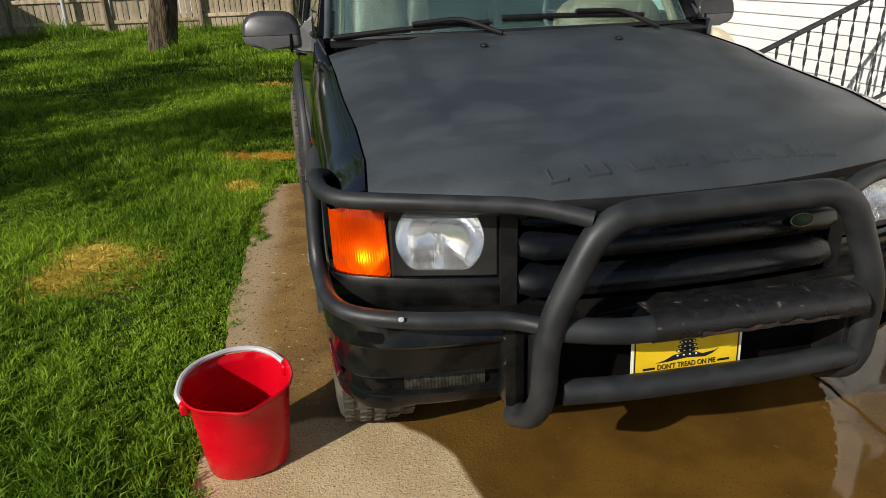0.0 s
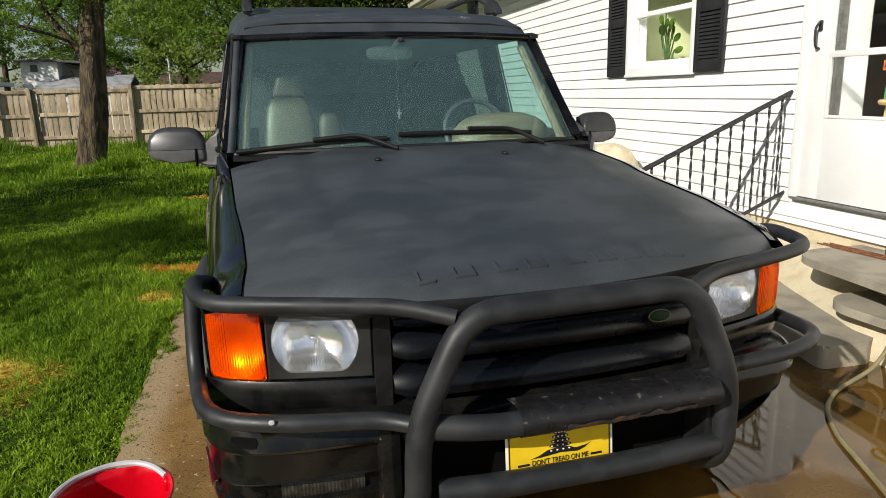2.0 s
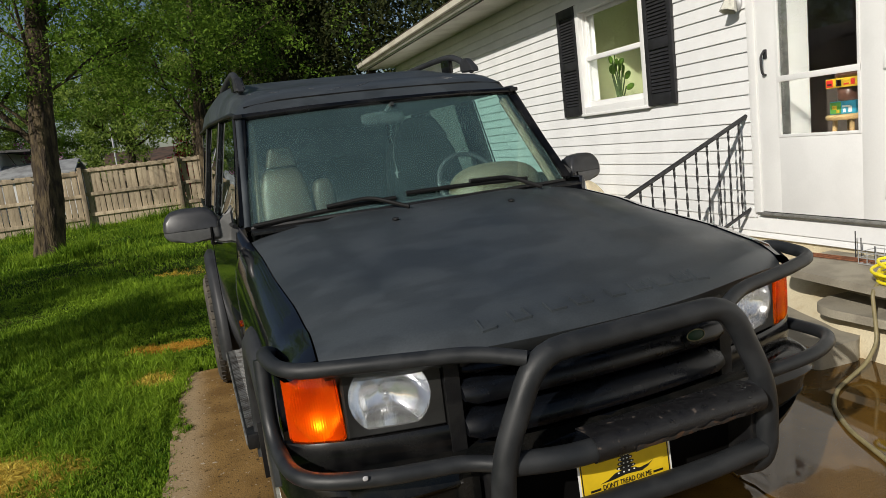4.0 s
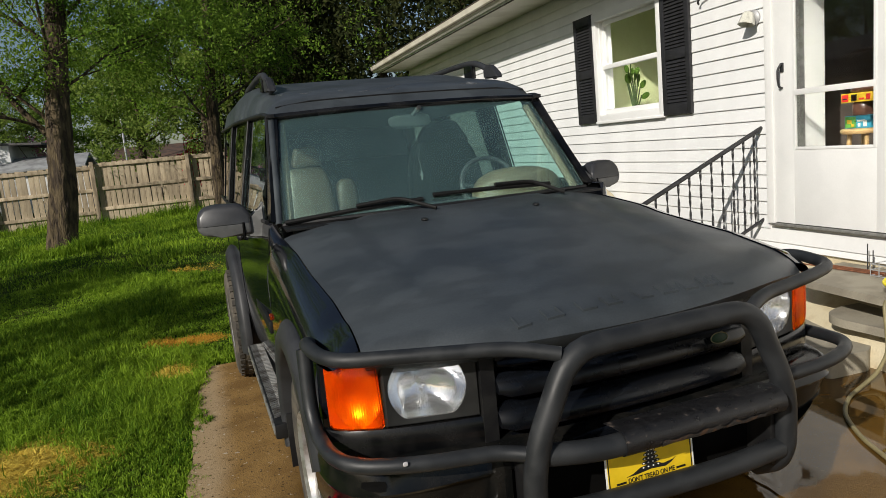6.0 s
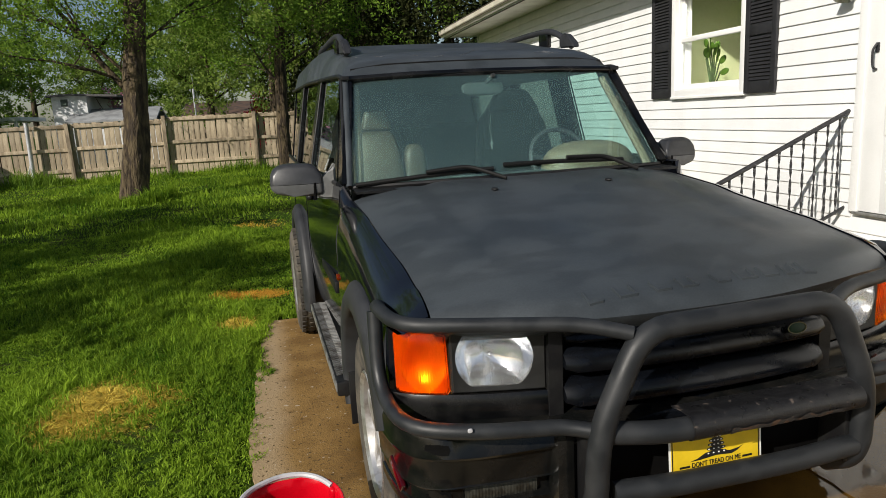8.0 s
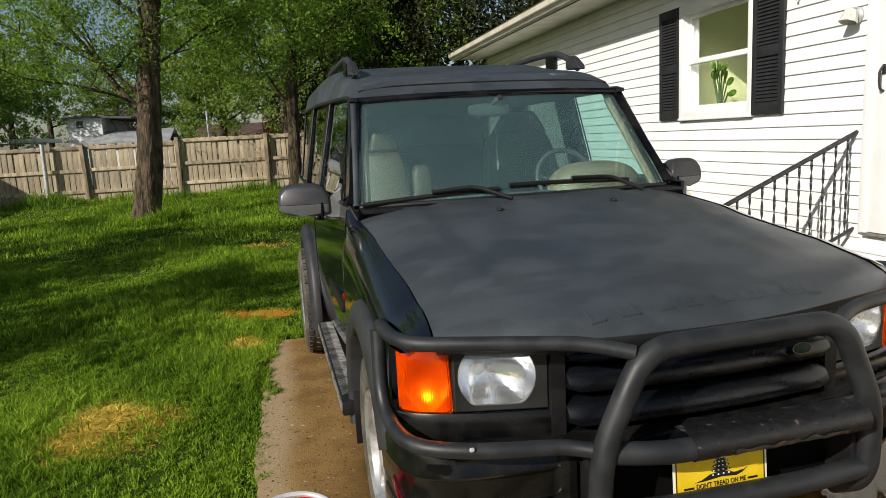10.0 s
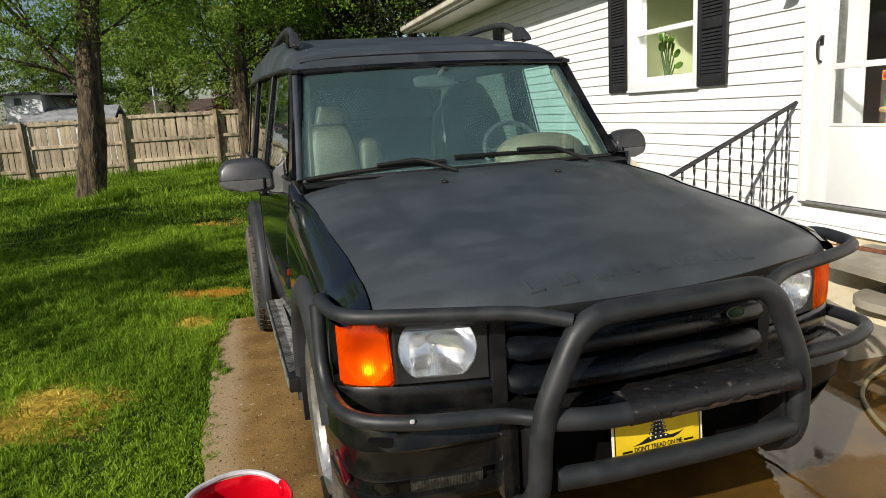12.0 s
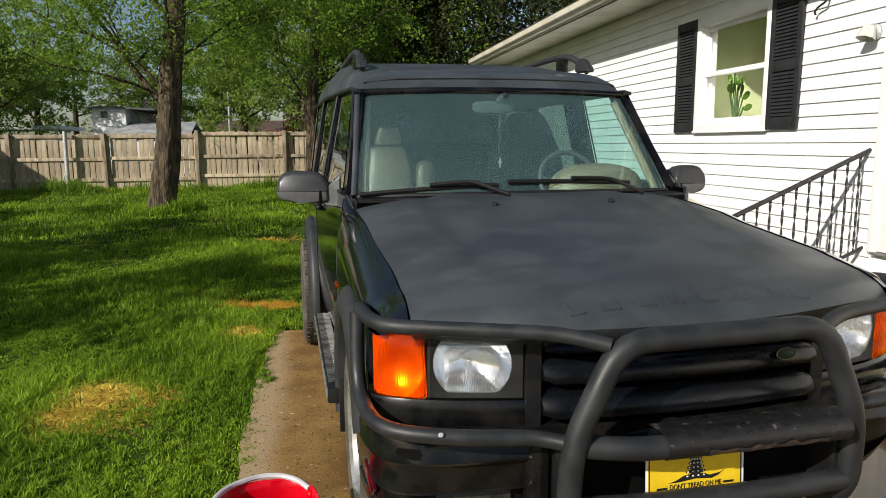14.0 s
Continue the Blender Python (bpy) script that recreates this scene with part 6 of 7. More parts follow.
def build_indoor_things():
    rng = random.Random(17)
    pot = thing("potted_plant", (WX + 0.24, 3.88, 1.55), label="leafy green plant with bare stems in a pot behind the window", category="plant")
    part("pot", lathe([(0.0, 0.0), (0.06, 0.0), (0.07, 0.055), (0.062, 0.055), (0.0, 0.05)], 20), M_JAR, pot)
    for k in range(8):
        lean, tall = -0.13 + 0.036 * k, 0.40 - 0.016 * (k - 4) ** 2 + rng.uniform(-0.03, 0.03)
        part("stem", tube([(0, lean * 0.15, 0.05), (0.01, lean * 0.6, 0.05 + tall * 0.5), (0.02 * math.sin(k), lean, 0.05 + tall)], 0.007, 8, 0.04), M_STEM, pot)
        for q in range(3 if 1 < k < 6 else 1):
            leaf = blob(0, 0, 0.045, 0.006, 0.030, 0.046, 2.0, 12, 8)
            ob = part("leaf", leaf, M_PLANTLEAF, pot)
            ob.matrix_basis = Matrix.Translation((0.02 * math.sin(k), lean, 0.02 + tall * (1.02 - 0.13 * q))) @ Matrix.Rotation(rng.uniform(-0.9, 0.9), 4, "Z") @ Matrix.Rotation(-lean * 5 + rng.uniform(-0.5, 0.5), 4, "X")
    tagged(link("shelf", box(WX + 0.16, WX + 0.42, 3.1, 4.1, 1.51, 1.55), M_WHITE), "white inner window ledge", "shelf", kind="structure")
    sx, sy = WX + 0.36, 1.37
    stool = thing("stool", (sx, sy, 0.56), label="small light wooden stool stacked with boxes", category="stool")
    part("seat", lathe([(0.0, 0.70), (0.14, 0.70), (0.15, 0.712), (0.15, 0.725), (0.14, 0.735), (0.0, 0.735)], 28), M_WOOD, stool)
    for k in range(4):
        a = math.pi / 4 + k * math.pi / 2
        part("leg", tube([(0.09 * math.cos(a), 0.09 * math.sin(a), 0.705), (0.14 * math.cos(a), 0.14 * math.sin(a), 0.002)], 0.016, 8, 0), M_WOOD, stool)
    blue = thing("snack_box", (sx, sy, 1.297), label="blue and green printed box on the stool", category="box")
    part("carton", box(-0.07, 0.07, -0.10, 0.10, 0, 0.085, 0.003), M_CYAN, blue)
    part("print", box(-0.072, -0.0705, 0.012, 0.095, 0.004, 0.080), M_GREENBOX, blue)
    for y, z, w, h in ((0.06, 0.045, 0.018, 0.014), (0.035, 0.02, 0.012, 0.010), (-0.03, 0.05, 0.030, 0.006), (-0.06, 0.03, 0.014, 0.020), (-0.015, 0.022, 0.010, 0.012)):
        part("print", box(-0.0735, -0.0722, y - w, y + w, z - h, z + h, 0.0005), M_WHITEINK if y < 0.03 else M_YELLOWBOX, blue)
    jar = thing("jar", (sx, sy + 0.01, 1.3825), label="dark brown jar on the printed box", category="jar")
    part("body", lathe([(0.0, 0.0), (0.065, 0.0), (0.07, 0.01), (0.07, 0.075), (0.06, 0.09), (0.0, 0.09)], 24), M_JAR, jar)
    yel = thing("tool_box", (sx, sy, 1.4735), label="yellow printed box with red labels on the jar", category="box")
    part("carton", box(-0.08, 0.08, -0.12, 0.12, 0, 0.062, 0.003), M_YELLOWBOX, yel)
    for y0, y1, z0, z1, ink in ((0.062, 0.112, 0.008, 0.054, M_REDBOX), (0.070, 0.104, 0.020, 0.030, M_BLACKINK), (-0.004, 0.036, 0.010, 0.052, M_BLACKINK), (0.004, 0.028, 0.018, 0.044, M_REDBOX), (-0.060, -0.022, 0.014, 0.026, M_REDBOX), (-0.105, -0.075, 0.012, 0.050, M_REDBOX)):
        out = 0.0815 if ink is M_REDBOX and y0 in (0.062, -0.060, -0.105) else 0.0830
        part("print", box(-out - 0.0008, -0.0803, y0, y1, z0, z1), ink, yel)
    bag = thing("bag", (sx, sy - 0.02, 1.5358), label="crumpled dark red bag on the yellow box", category="bag")
    bm = blob(0, 0, 0.026, 0.07, 0.115, 0.034, 2.5)
    for v in bm.verts:
        v.co += 0.015 * Vector(noise.noise_vector(v.co * 22))
    part("bag", bm, M_JAR, bag)


build_bucket()
build_hoses()
build_wall_lamp()
build_indoor_things()


# ---- lawn blades ----
def blades(name, n, xr, yr, height, width, material, keep, label, seed, lie=(0.1, 0.9)):
    rng = np.random.default_rng(seed)
    x, y = rng.uniform(*xr, n), rng.uniform(*yr, n)
    ok = keep(x, y, rng)
    x, y = x[ok], y[ok]
    n = len(x)
    z = 0.0125 * (np.clip(y, 4, 19) - 4) - 0.012
    h = rng.uniform(height[0], height[1], n) * (0.75 + 0.35 * np.sin(x * 2.1 + 1.3 * np.sin(y * 1.7)))
    tuft = np.sin(x * 31 + 3 * np.sin(y * 11)) * np.sin(y * 27 + 2 * np.sin(x * 13))
    h *= np.where(x > -1.42, 0.7, 1.0) * (1 + 0.60 * tuft)
    a, lean, la = rng.uniform(0, 2 * np.pi, n), rng.uniform(lie[0], lie[1], n), rng.uniform(0, 2 * np.pi, n)
    w = width * rng.uniform(0.6, 1.3, n)
    base = np.stack([x, y, z], 1)
    across = np.stack([np.cos(a) * w, np.sin(a) * w, 0 * w], 1)
    bend = np.stack([np.cos(la) * lean * h, np.sin(la) * lean * h, 0 * h], 1)
    up = np.stack([0 * h, 0 * h, h], 1)
    v = np.stack([base - across, base + across, base + across * 0.8 + bend * 0.35 + up * 0.6, base - across * 0.8 + bend * 0.35 + up * 0.6, base + bend + up * np.clip(1 - 0.3 * lean[:, None], 0.25, 1)], 1).reshape(-1, 3)
    k = np.arange(n)[:, None] * 5
    tri = np.concatenate([k + [0, 1, 2], k + [0, 2, 3], k + [3, 2, 4]], 1).reshape(-1, 3)
    ob = raw(name, v, tri, material)
    tagged(ob, label, "grass", kind="stuff")


def edge_x(y):
    return -1.352 - 0.014 * np.exp(-((y - 1.1) / 0.30) ** 2) + 0.030 * np.exp(-((y + 0.1) / 0.7) ** 2)


DEAD = [(-2.18, 1.64, 0.37, 0.43), (-1.47, 3.90, 0.34, 0.21), (-1.56, 2.98, 0.20, 0.24), (-1.45, 7.9, 0.36, 0.40)]


def deadness(x, y):
    d = np.zeros_like(x)
    for cx, cy, rx, ry in DEAD:
        r = np.sqrt(((x - cx) / rx) ** 2 + ((y - cy) / ry) ** 2) + 0.25 * np.sin(x * 9 + y * 5) * np.sin(y * 8 - x * 4)
        d = np.maximum(d, np.clip((1.15 - r) * 1.4, 0, 1))
    return d


def on_lawn(x, y, rng):
    ragged = 0.030 * np.sin(y * 7.3) + 0.028 * np.sin(y * 17 + 1.0) + 0.015 * np.sin(y * 41)
    off = (x < edge_x(y) + 0.025 + ragged + 0.05 * rng.random(len(x)) ** 3) | (y > 3.02)
    dirt = (x > -4.5) & (x < -3.65) & (np.abs(y - 12.3) < 0.3)
    return off & ~dirt & (rng.random(len(x)) > deadness(x, y) * 0.97)


def on_dead(x, y, rng):
    return (rng.random(len(x)) < deadness(x, y)) & ((x < edge_x(y) + 0.02) | (y > 3.02))


blades("grass", 270000, (-4.0, -1.25), (-1.0, 3.6), (0.028, 0.080), 0.0030, M_GRASS, on_lawn, "bright green lawn grass beside the driveway", 1, (0.1, 1.1))
blades("grass", 160000, (-6.5, -0.6), (3.0, 8.0), (0.04, 0.09), 0.0044, M_GRASS, on_lawn, "green lawn grass in the middle of the yard", 2)
blades("grass", 98000, (-12, 1.5), (8.0, 18.4), (0.05, 0.12), 0.007, M_GRASS, on_lawn, "green lawn grass towards the fence", 3)
def outer_lawn(x, y, rng):
    near = (x > -4.0) & (y > -1.0) & (y < 3.6)
    middle = (x > -6.5) & (y > 3.0) & (y < 8.0)
    return ~near & ~middle & (x < edge_x(y) + 0.02)


blades("grass", 34000, (-14.0, -1.3), (-8.0, 8.0), (0.05, 0.11), 0.015, M_GRASS, outer_lawn, "green lawn grass round the driveway", 10)
blades("dead_grass", 105000, (-2.75, -1.66), (1.05, 2.3), (0.016, 0.048), 0.0031, M_STRAW, on_dead, "straw-yellow dead grass patch in the lawn", 4, (0.8, 2.6))
blades("dead_grass", 48000, (-2.0, -0.9), (3.35, 4.5), (0.020, 0.065), 0.0034, M_RUSTGRASS, on_dead, "orange dead grass patch beside the driveway end", 9)
blades("dead_grass", 6000, (-1.9, -1.2), (2.65, 3.3), (0.016, 0.05), 0.0032, M_STRAW, on_dead, "thin straw-coloured patch near the driveway end", 13, (0.6, 2.2))
blades("dead_grass", 30000, (-2.66, -1.66), (1.08, 2.22), (0.014, 0.040), 0.0026, M_STRAW, on_dead, "matted straw-yellow dead grass patch in the lawn", 8, (0.6, 2.2))
blades("dead_grass", 9000, (-2.4, -0.7), (7.2, 8.6), (0.04, 0.09), 0.005, M_STRAW, on_dead, "pale dry patch in the lawn", 5)
blades("tall_grass", 14000, (-4.8, -3.1), (11.5, 13.0), (0.16, 0.42), 0.006, M_GRASS, lambda x, y, r: ((x + 3.93) ** 2 + (y - 12.2) ** 2 < 0.62 * r.random(len(x)) ** 0.5) & ((x + 3.95) ** 2 + (y - 12.25) ** 2 > 0.06), "tall grass round the foot of the tree", 6)
blades("weeds", 2200, (-8.4, -6.4), (17.4, 18.3), (0.16, 0.45), 0.009, M_LEAF, lambda x, y, r: (x + 7.4) ** 2 + (y - 17.9) ** 2 < 0.8 * r.random(len(x)), "tall green weeds round the metal pole", 12)
blades("tall_grass", 16000, (-14, 0.5), (17.7, 18.45), (0.10, 0.38), 0.007, M_GRASS, lambda x, y, r: r.random(len(x)) < 0.6 + 0.4 * np.sin(x * 1.7), "tall grass along the fence", 7)


# ---- trees ----
def leaves_at(centres, sizes, rng, per, size, flat=0.75):
    """Small pointed leaves in loose clumps."""
    n = len(centres) * per
    c = np.repeat(centres, per, 0)
    s = np.repeat(sizes, per)[:, None]
    d = rng.normal(size=(n, 3))
    d /= np.linalg.norm(d, axis=1)[:, None]
    p = c + d * s * rng.random((n, 1)) ** 0.6 * [1, 1, flat]
    u = rng.normal(size=(n, 3))
    u /= np.linalg.norm(u, axis=1)[:, None]
    w = np.cross(u, rng.normal(size=(n, 3)))
    w /= np.linalg.norm(w, axis=1)[:, None]
    k = size * rng.uniform(0.6, 1.35, (n, 1))
    v = np.stack([p - u * k, p + w * k * 0.45, p + u * k, p - w * k * 0.45], 1).reshape(-1, 3)
    return v, np.arange(n)[:, None] * 4 + [0, 1, 2, 3]


def branch(bm, start, way, length, r, depth, rng, tips, droop=0.0):
    pts, p, d = [Vector(start)], Vector(start), Vector(way).normalized()
    for k in range(5):
        d = (d + Vector((rng.uniform(-1, 1), rng.uniform(-1, 1), rng.uniform(-0.6, 0.7))) * 0.24 - Vector((0, 0, droop))).normalized()
        p = p + d * length / 5
        pts.append(p.copy())
    bm = tube(pts, r, 7 if depth > 1 else 5, 0, bm, False, max(0.004, r * 0.45))
    if depth == 0:
        tips += [q for q in pts[2:]]
        return bm
    for k in range(3 if depth > 1 else 4):
        q = pts[1 + k if k < 4 else 4]
        turn = Vector((rng.uniform(-1, 1), rng.uniform(-1, 1), rng.uniform(-0.25, 0.75)))
        bm = branch(bm, q, d * 0.55 + turn, length * rng.uniform(0.5, 0.75), r * 0.45, depth - 1, rng, tips, droop)
    tips += pts[3:]
    return bm


def build_tree(at, trunk_r, height, spread, limbs, seed, label, leaf_mat, per=40, leaf=0.05, clump=0.35, lean=(0, 0), bare=0.0, extra=0):
    rng, nr = random.Random(seed), np.random.default_rng(seed)
    t = thing("tree", at, label=label, category="tree")
    pts = [(0, 0, -0.1), (0.0, 0.0, 0.12)]
    for k in range(1, 9):
        s = k / 8
        pts.append((lean[0] * s + 0.06 * math.sin(s * 5 + seed), lean[1] * s, height * s * 0.8))
    fine = []
    for p, q in zip(pts, pts[1:]):
        steps = 3 if q[2] < 0.2 else 14
        fine += [tuple(Vector(p).lerp(Vector(q), k / steps)) for k in range(steps)]
    one = tube(fine + [pts[-1]], trunk_r, 44, 0, None, True, trunk_r * 0.40)
    for v in one.verts:
        flare = 1 + 0.22 * math.exp(-max(v.co.z, 0) / 0.22)
        up = max(0, v.co.z) / (height * 0.8)
        cx, cy = lean[0] * up, lean[1] * up
        a = math.atan2(v.co.y - cy, v.co.x - cx)
        ridge = abs(noise.noise(Vector((math.cos(a) * 5, math.sin(a) * 5, v.co.z * 1.6 + seed)))) + 0.5 * abs(noise.noise(Vector((math.cos(a) * 11, math.sin(a) * 11, v.co.z * 3.5))))
        bumpy = 1.03 + 0.05 * math.sin(a * 5 + v.co.z * 1.5) + 0.08 * noise.noise(v.co * 2.0) - 0.19 * ridge
        v.co.x, v.co.y = cx + (v.co.x - cx) * flare * bumpy, cy + (v.co.y - cy) * flare * bumpy
    part("trunk", one, M_BARK, t, "rough brown trunk", smooth=70)
    tips, lb = [], None
    for z, ang, ln, r, up in limbs:
        s = z / (height * 0.8)
        lb = branch(lb, (lean[0] * s, lean[1] * s, z), (math.cos(radians(ang)), math.sin(radians(ang)), up), ln, r * 0.62, 2, rng, tips)
    part("bough", lb, M_BARK, t, smooth=70)
    centres = np.array([tuple(q) for q in tips])
    if extra:
        e = nr.normal(size=(extra, 3)) * [spread * 0.5, spread * 0.5, height * 0.16] + [lean[0] * 0.6, lean[1], height * 0.44]
        centres = np.concatenate([centres, e[e[:, 2] > 2.8]])
    centres = centres[nr.random(len(centres)) > bare]
    v, f = leaves_at(centres, nr.uniform(0.5, 1.2, len(centres)) * clump, nr, per, leaf)
    raw("crown", v, f, leaf_mat, t)
    return t


build_tree((-3.98, 12.30, rise(12.3)), 0.265, 11.0, 4.0,
           [(1.98, 178, 2.6, 0.11, 1.5), (2.2, 200, 2.2, 0.06, 1.1), (3.0, 30, 2.6, 0.05, 0.7), (3.3, 250, 2.6, 0.06, 0.9), (3.7, 190, 3.0, 0.07, 1.0), (4.2, 350, 3.0, 0.07, 0.8), (4.8, 100, 3.0, 0.07, 0.8), (5.4, 220, 3.0, 0.07, 0.8), (6.2, 20, 3.0, 0.07, 0.6), (7.0, 140, 2.6, 0.07, 0.8)],
           21, "spring-green shade tree with a rough brown trunk in the lawn", M_LEAF, per=54, leaf=0.034, clump=0.42, lean=(1.25, 0.1), extra=760)
build_tree((-0.95, 17.40, rise(17.4)), 0.19, 10.0, 4.0,
           [(2.3, 200, 2.2, 0.06, 0.8), (2.8, 20, 2.4, 0.06, 0.5), (3.4, 150, 2.8, 0.06, 0.4), (3.9, 320, 2.8, 0.06, 0.4), (4.5, 240, 3.0, 0.06, 0.4), (5.2, 60, 3.0, 0.06, 0.5), (6.0, 180, 2.8, 0.06, 0.6)],
           35, "leafy green tree standing near the fence", M_LEAF, per=34, leaf=0.05, clump=0.45, lean=(0.4, 0.0), extra=200)


def build_bush_tree(at, height, width, seed, mat_leaf, label, n=260, per=34, leaf=0.10, low=0.15):
    """A tree farther off: trunk, a few limbs, and an uneven crown of leaves in clumps."""
    rng, nr = random.Random(seed), np.random.default_rng(seed)
    t = thing("tree", at, label=label, category="tree")
    bm = tube([(0, 0, -0.2), (0.1, 0, height * 0.35), (0.2, 0.1, height * 0.75)], 0.16, 10, 0.5, None, True, 0.05)
    part("trunk", bm, M_BARK, t, smooth=60)
    tips, lb = [], None
    for k in range(6):
        a = rng.uniform(0, 6.28)
        lb = branch(lb, (0.05, 0, height * rng.uniform(0.25, 0.65)), (math.cos(a), math.sin(a), rng.uniform(0.3, 1.0)), width * 0.45, 0.05, 1, rng, tips)
    part("bough", lb, M_BARK, t, smooth=60)
    d = nr.normal(size=(n, 3))
    d /= np.linalg.norm(d, axis=1)[:, None]
    c = d * nr.random((n, 1)) ** 0.35 * [width / 2, width / 2, height * (1 - low) / 2] + [0, 0, height * (1 + low) / 2]
    c *= 1 + 0.10 * np.sin(c[:, :1] * 3 + seed) * np.cos(c[:, 2:] * 2.3)
    c = np.concatenate([c, np.array([tuple(q) for q in tips])])
    v, f = leaves_at(c, nr.uniform(0.3, 0.75, len(c)) * (0.9 if leaf > 0.07 else 0.7), nr, per, leaf)
    raw("crown", v, f, mat_leaf, t)


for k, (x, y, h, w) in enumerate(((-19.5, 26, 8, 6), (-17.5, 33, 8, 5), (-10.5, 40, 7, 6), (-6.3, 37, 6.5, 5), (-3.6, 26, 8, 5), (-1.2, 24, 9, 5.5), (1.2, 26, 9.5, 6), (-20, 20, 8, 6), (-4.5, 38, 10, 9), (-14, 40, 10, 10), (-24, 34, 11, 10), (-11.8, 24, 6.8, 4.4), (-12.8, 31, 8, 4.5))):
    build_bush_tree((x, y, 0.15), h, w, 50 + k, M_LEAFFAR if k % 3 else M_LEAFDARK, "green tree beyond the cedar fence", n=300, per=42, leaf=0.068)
for k, (x, y, h, w) in enumerate(((-10.7, -0.7, 7.5, 3.2), (-11.9, 2.6, 8, 4.2), (-16.4, 5.2, 8, 4.4))):
    build_bush_tree((x, y, 0.0), h, w, 70 + k, M_LEAF, "green yard tree that shades the lawn", n=100, per=26, leaf=0.12, low=0.32)


def build_shrub(at, height, width, seed, material, label):
    """A flowering shrub: thin stems and loose clumps of blossom."""
    rng, nr = random.Random(seed), np.random.default_rng(seed)
    t = thing("shrub", at, label=label, category="shrub")
    tips, lb = [], None
    for k in range(5):
        a = k * 1.26
        lb = branch(lb, (0, 0, 0), (0.5 * math.cos(a), 0.5 * math.sin(a), 1.4), height * 0.75, 0.04, 1, rng, tips)
    part("stem", lb, M_BARK, t, smooth=60)
    c = np.array([tuple(q) for q in tips])
    c[:, :2] *= width / (2.2 * np.abs(c[:, :2]).max())
    v, f = leaves_at(c, nr.uniform(0.15, 0.4, len(c)), nr, 22, 0.06)
    raw("crown", v, f, material, t)


build_shrub((-1.85, 29.0, 0.1), 2.7, 0.9, 91, M_REDBLOSSOM, "red flowering shrub beyond the fence")
build_shrub((-8.0, 32.5, 0.1), 3.5, 1.9, 92, M_PINKBLOSSOM, "pink flowering shrub behind the shed")


def build_conifer(at, height, width, seed):
    rng, nr = random.Random(seed), np.random.default_rng(seed)
    t = thing("conifer", at, label="tall dark evergreen behind the house", category="tree", group="evergreens behind the house")
    part("trunk", tube([(0, 0, -0.2), (0, 0, height * 0.9)], 0.2, 10, 0, None, True, 0.04), M_BARK, t, smooth=60)
    n = 760
    s = nr.random(n) ** 0.8
    r = width / 2 * (1 - s) ** 0.75 * nr.uniform(0.30, 1.0, n) + 0.1
    a = nr.uniform(0, 2 * np.pi, n)
    c = np.stack([np.cos(a) * r, np.sin(a) * r, 0.6 + s * (height - 0.6) - 0.25 * r], 1)
    v, f = leaves_at(c, np.full(n, 0.55), nr, 40, 0.088, 0.9)
    raw("crown", v, f, M_CONIFER, t)


for k, (x, y, h, w) in enumerate(((2.0, 21.5, 11, 5.0), (4.6, 20.0, 12, 5.0), (7.2, 19.0, 12, 5.2), (0.6, 25.5, 12, 5.0), (3.4, 24.5, 12, 5.2))):
    build_conifer((x, y, 0.15), h, w, 80 + k)


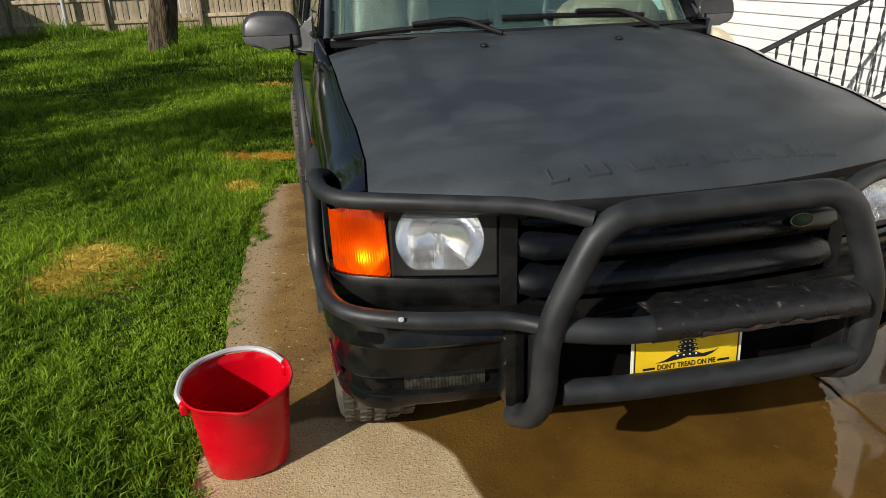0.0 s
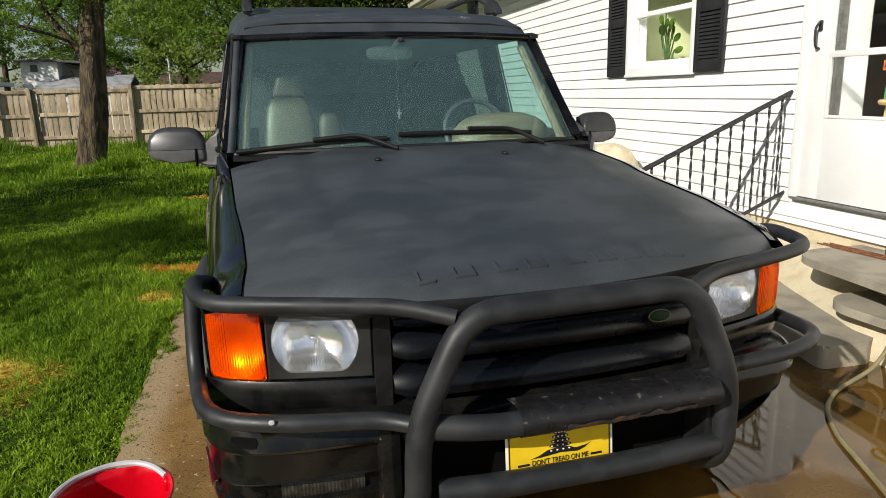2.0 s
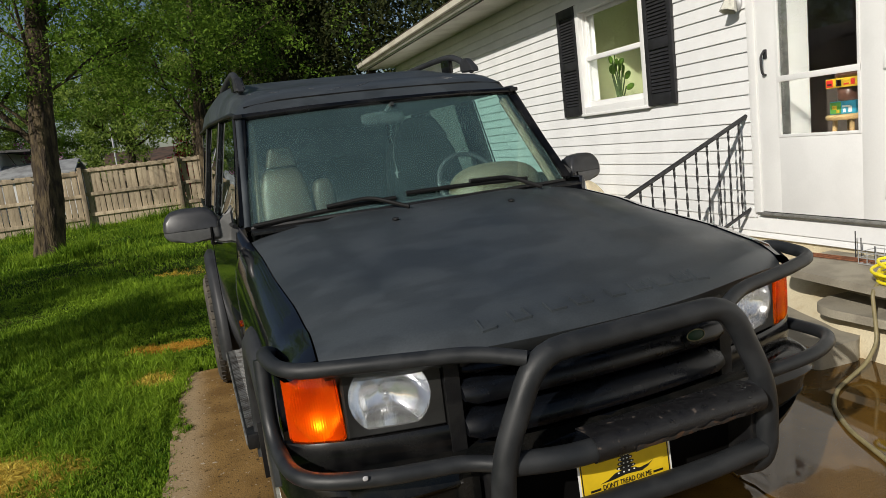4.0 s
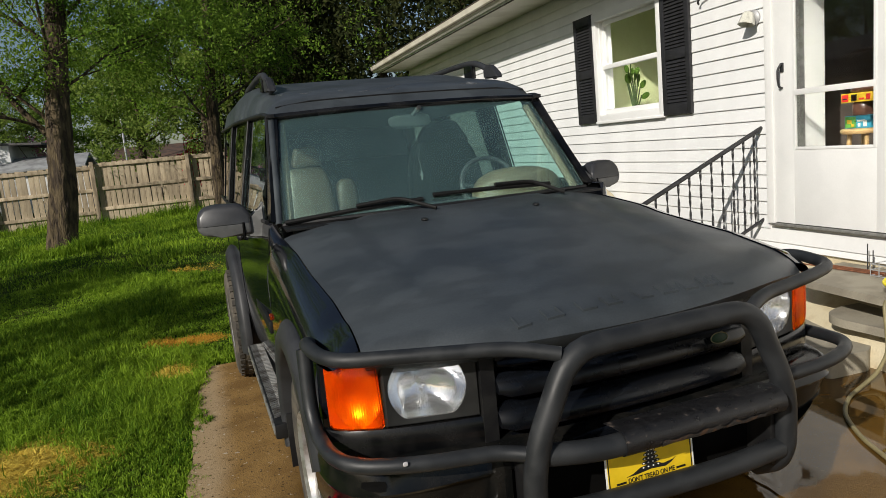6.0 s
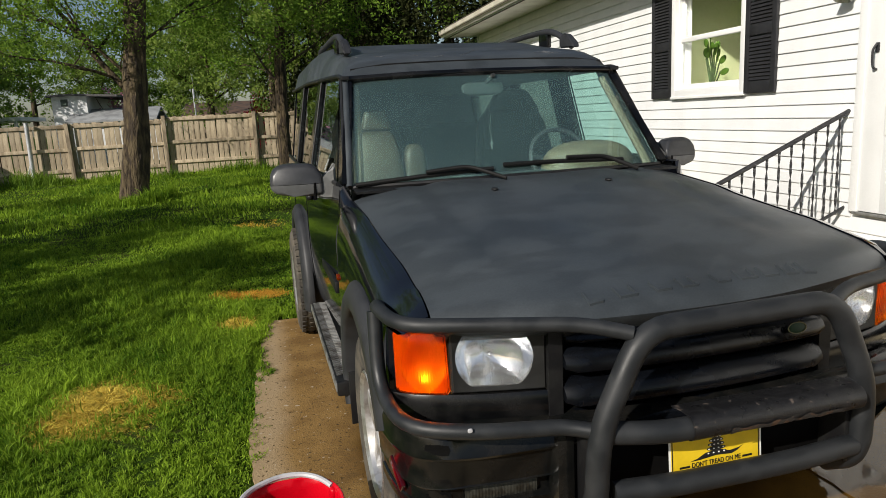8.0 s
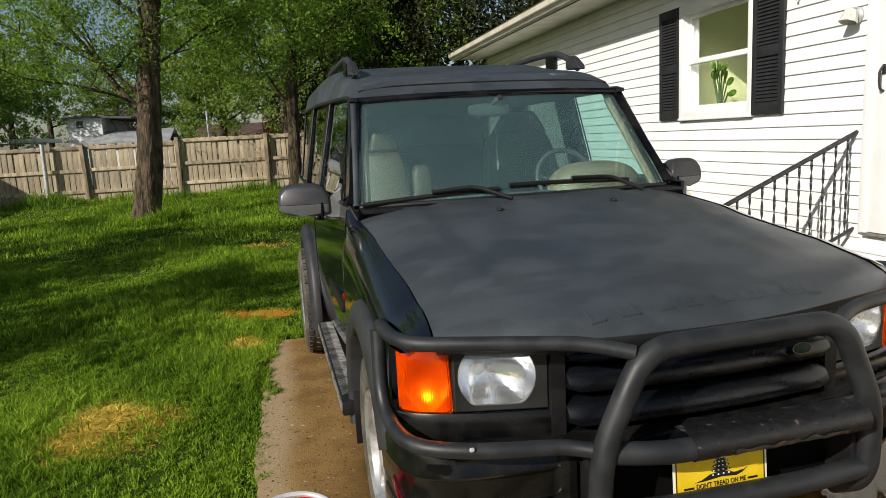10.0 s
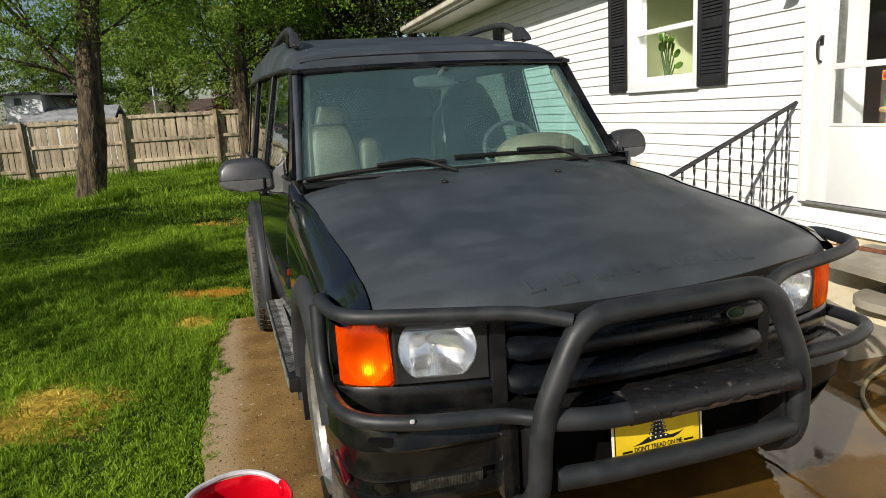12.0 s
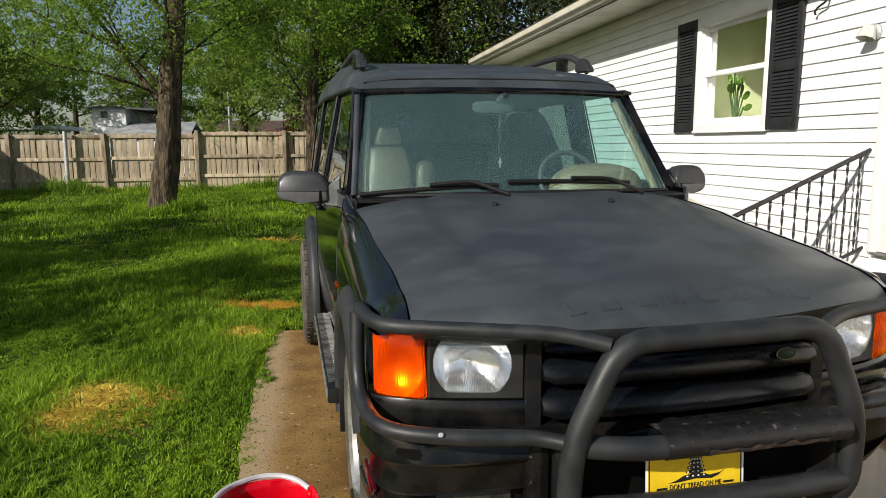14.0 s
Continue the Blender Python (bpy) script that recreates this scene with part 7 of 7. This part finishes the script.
# ---- far buildings beyond the fence ----
def build_far_house():
    h = thing("neighbour_house", (-9.8, 31.0, 0.1), label="small white neighbour house with a shallow dark roof", category="house")
    wall = part("wall", box(-0.68, 0.72, 0, 5, 0, 3.0), M_SIDING, h)
    part("roof", prism([(-0.85, 2.98), (-0.85, 3.06), (0.1, 3.10), (2.0, 2.98), (2.0, 2.90), (0.1, 3.0)], "y", -0.2, 5.3), M_ROOF, h)
    w = part("window", box(-0.36, 0.02, -0.04, 0.02, 2.52, 2.92), M_WHITE, wall)
    part("pane", box(-0.31, -0.03, -0.05, -0.035, 2.57, 2.87), M_SIDEGLASS, w)
    s = thing("shed", (-7.9, 30.0, 0.1), label="long low shed with a weathered grey metal roof", category="shed")
    part("wall", box(-1.7, 1.6, 0.3, 3, 0, 1.85), M_WHITE, s)
    roof = prism([(0.0, 1.82), (0.0, 1.90), (1.6, 2.42), (3.2, 1.90), (3.2, 1.82), (1.6, 2.34)], "x", -1.9, 1.75)
    part("roof", roof, M_SHEDROOF, s)
    c = thing("carport", (-12.6, 26.0, 0.1), label="low white carport roof beyond the fence", category="carport")
    part("roof", box(-2.0, 2.4, 0, 3, 1.95, 2.10, 0.01), M_WHITE, c)
    for x in (-1.8, 2.2):
        part("post", box(x - 0.05, x + 0.05, 0.1, 0.2, 0, 1.96), M_WHITE, c)
    b = thing("barn", (-3.0, 33.0, 0.1), label="long brown barn roof just above the fence line", category="barn")
    part("wall", box(-2.3, 3.6, 0.3, 4, 0, 1.9), M_POST, b)
    part("roof", prism([(0.0, 1.85), (0.0, 1.95), (2.2, 2.60), (4.4, 1.95), (4.4, 1.85), (2.2, 2.50)], "x", -2.5, 3.8), M_BROWNROOF, b)
    p = thing("utility_pole", (-4.75, 32.0, 0.0), label="thin pale utility pole beyond the fence", category="pole")
    part("pole", tube([(0, 0, 0), (0.04, 0, 4.9)], 0.045, 10, 0), M_GALV, p)


build_far_house()


def build_garage():
    """Outbuilding at the side of the yard; its eave throws the slanting shade on the fence."""
    g = thing("garage", (-14.2, 11.0, 0.1), label="white garage with a low gable roof beside the yard", category="garage")
    ridge, eave, half, deep = 3.5, 2.50, 3.0, 7.2
    part("wall", prism([(-half + 0.35, 0), (half - 0.35, 0), (half - 0.35, eave), (0, ridge - 0.14), (-half + 0.35, eave)], "y", 0.25, deep - 0.25), M_SIDING, g)
    part("roof", prism([(-half, eave), (0, ridge - 0.04), (half, eave), (half, eave + 0.08), (0, ridge + 0.04), (-half, eave + 0.08)], "y", 0, deep), M_ROOF, g)
    part("door", box(half - 0.37, half - 0.31, 1.0, 3.6, 0.0, 2.05, 0.01), M_WHITE, g)


build_garage()
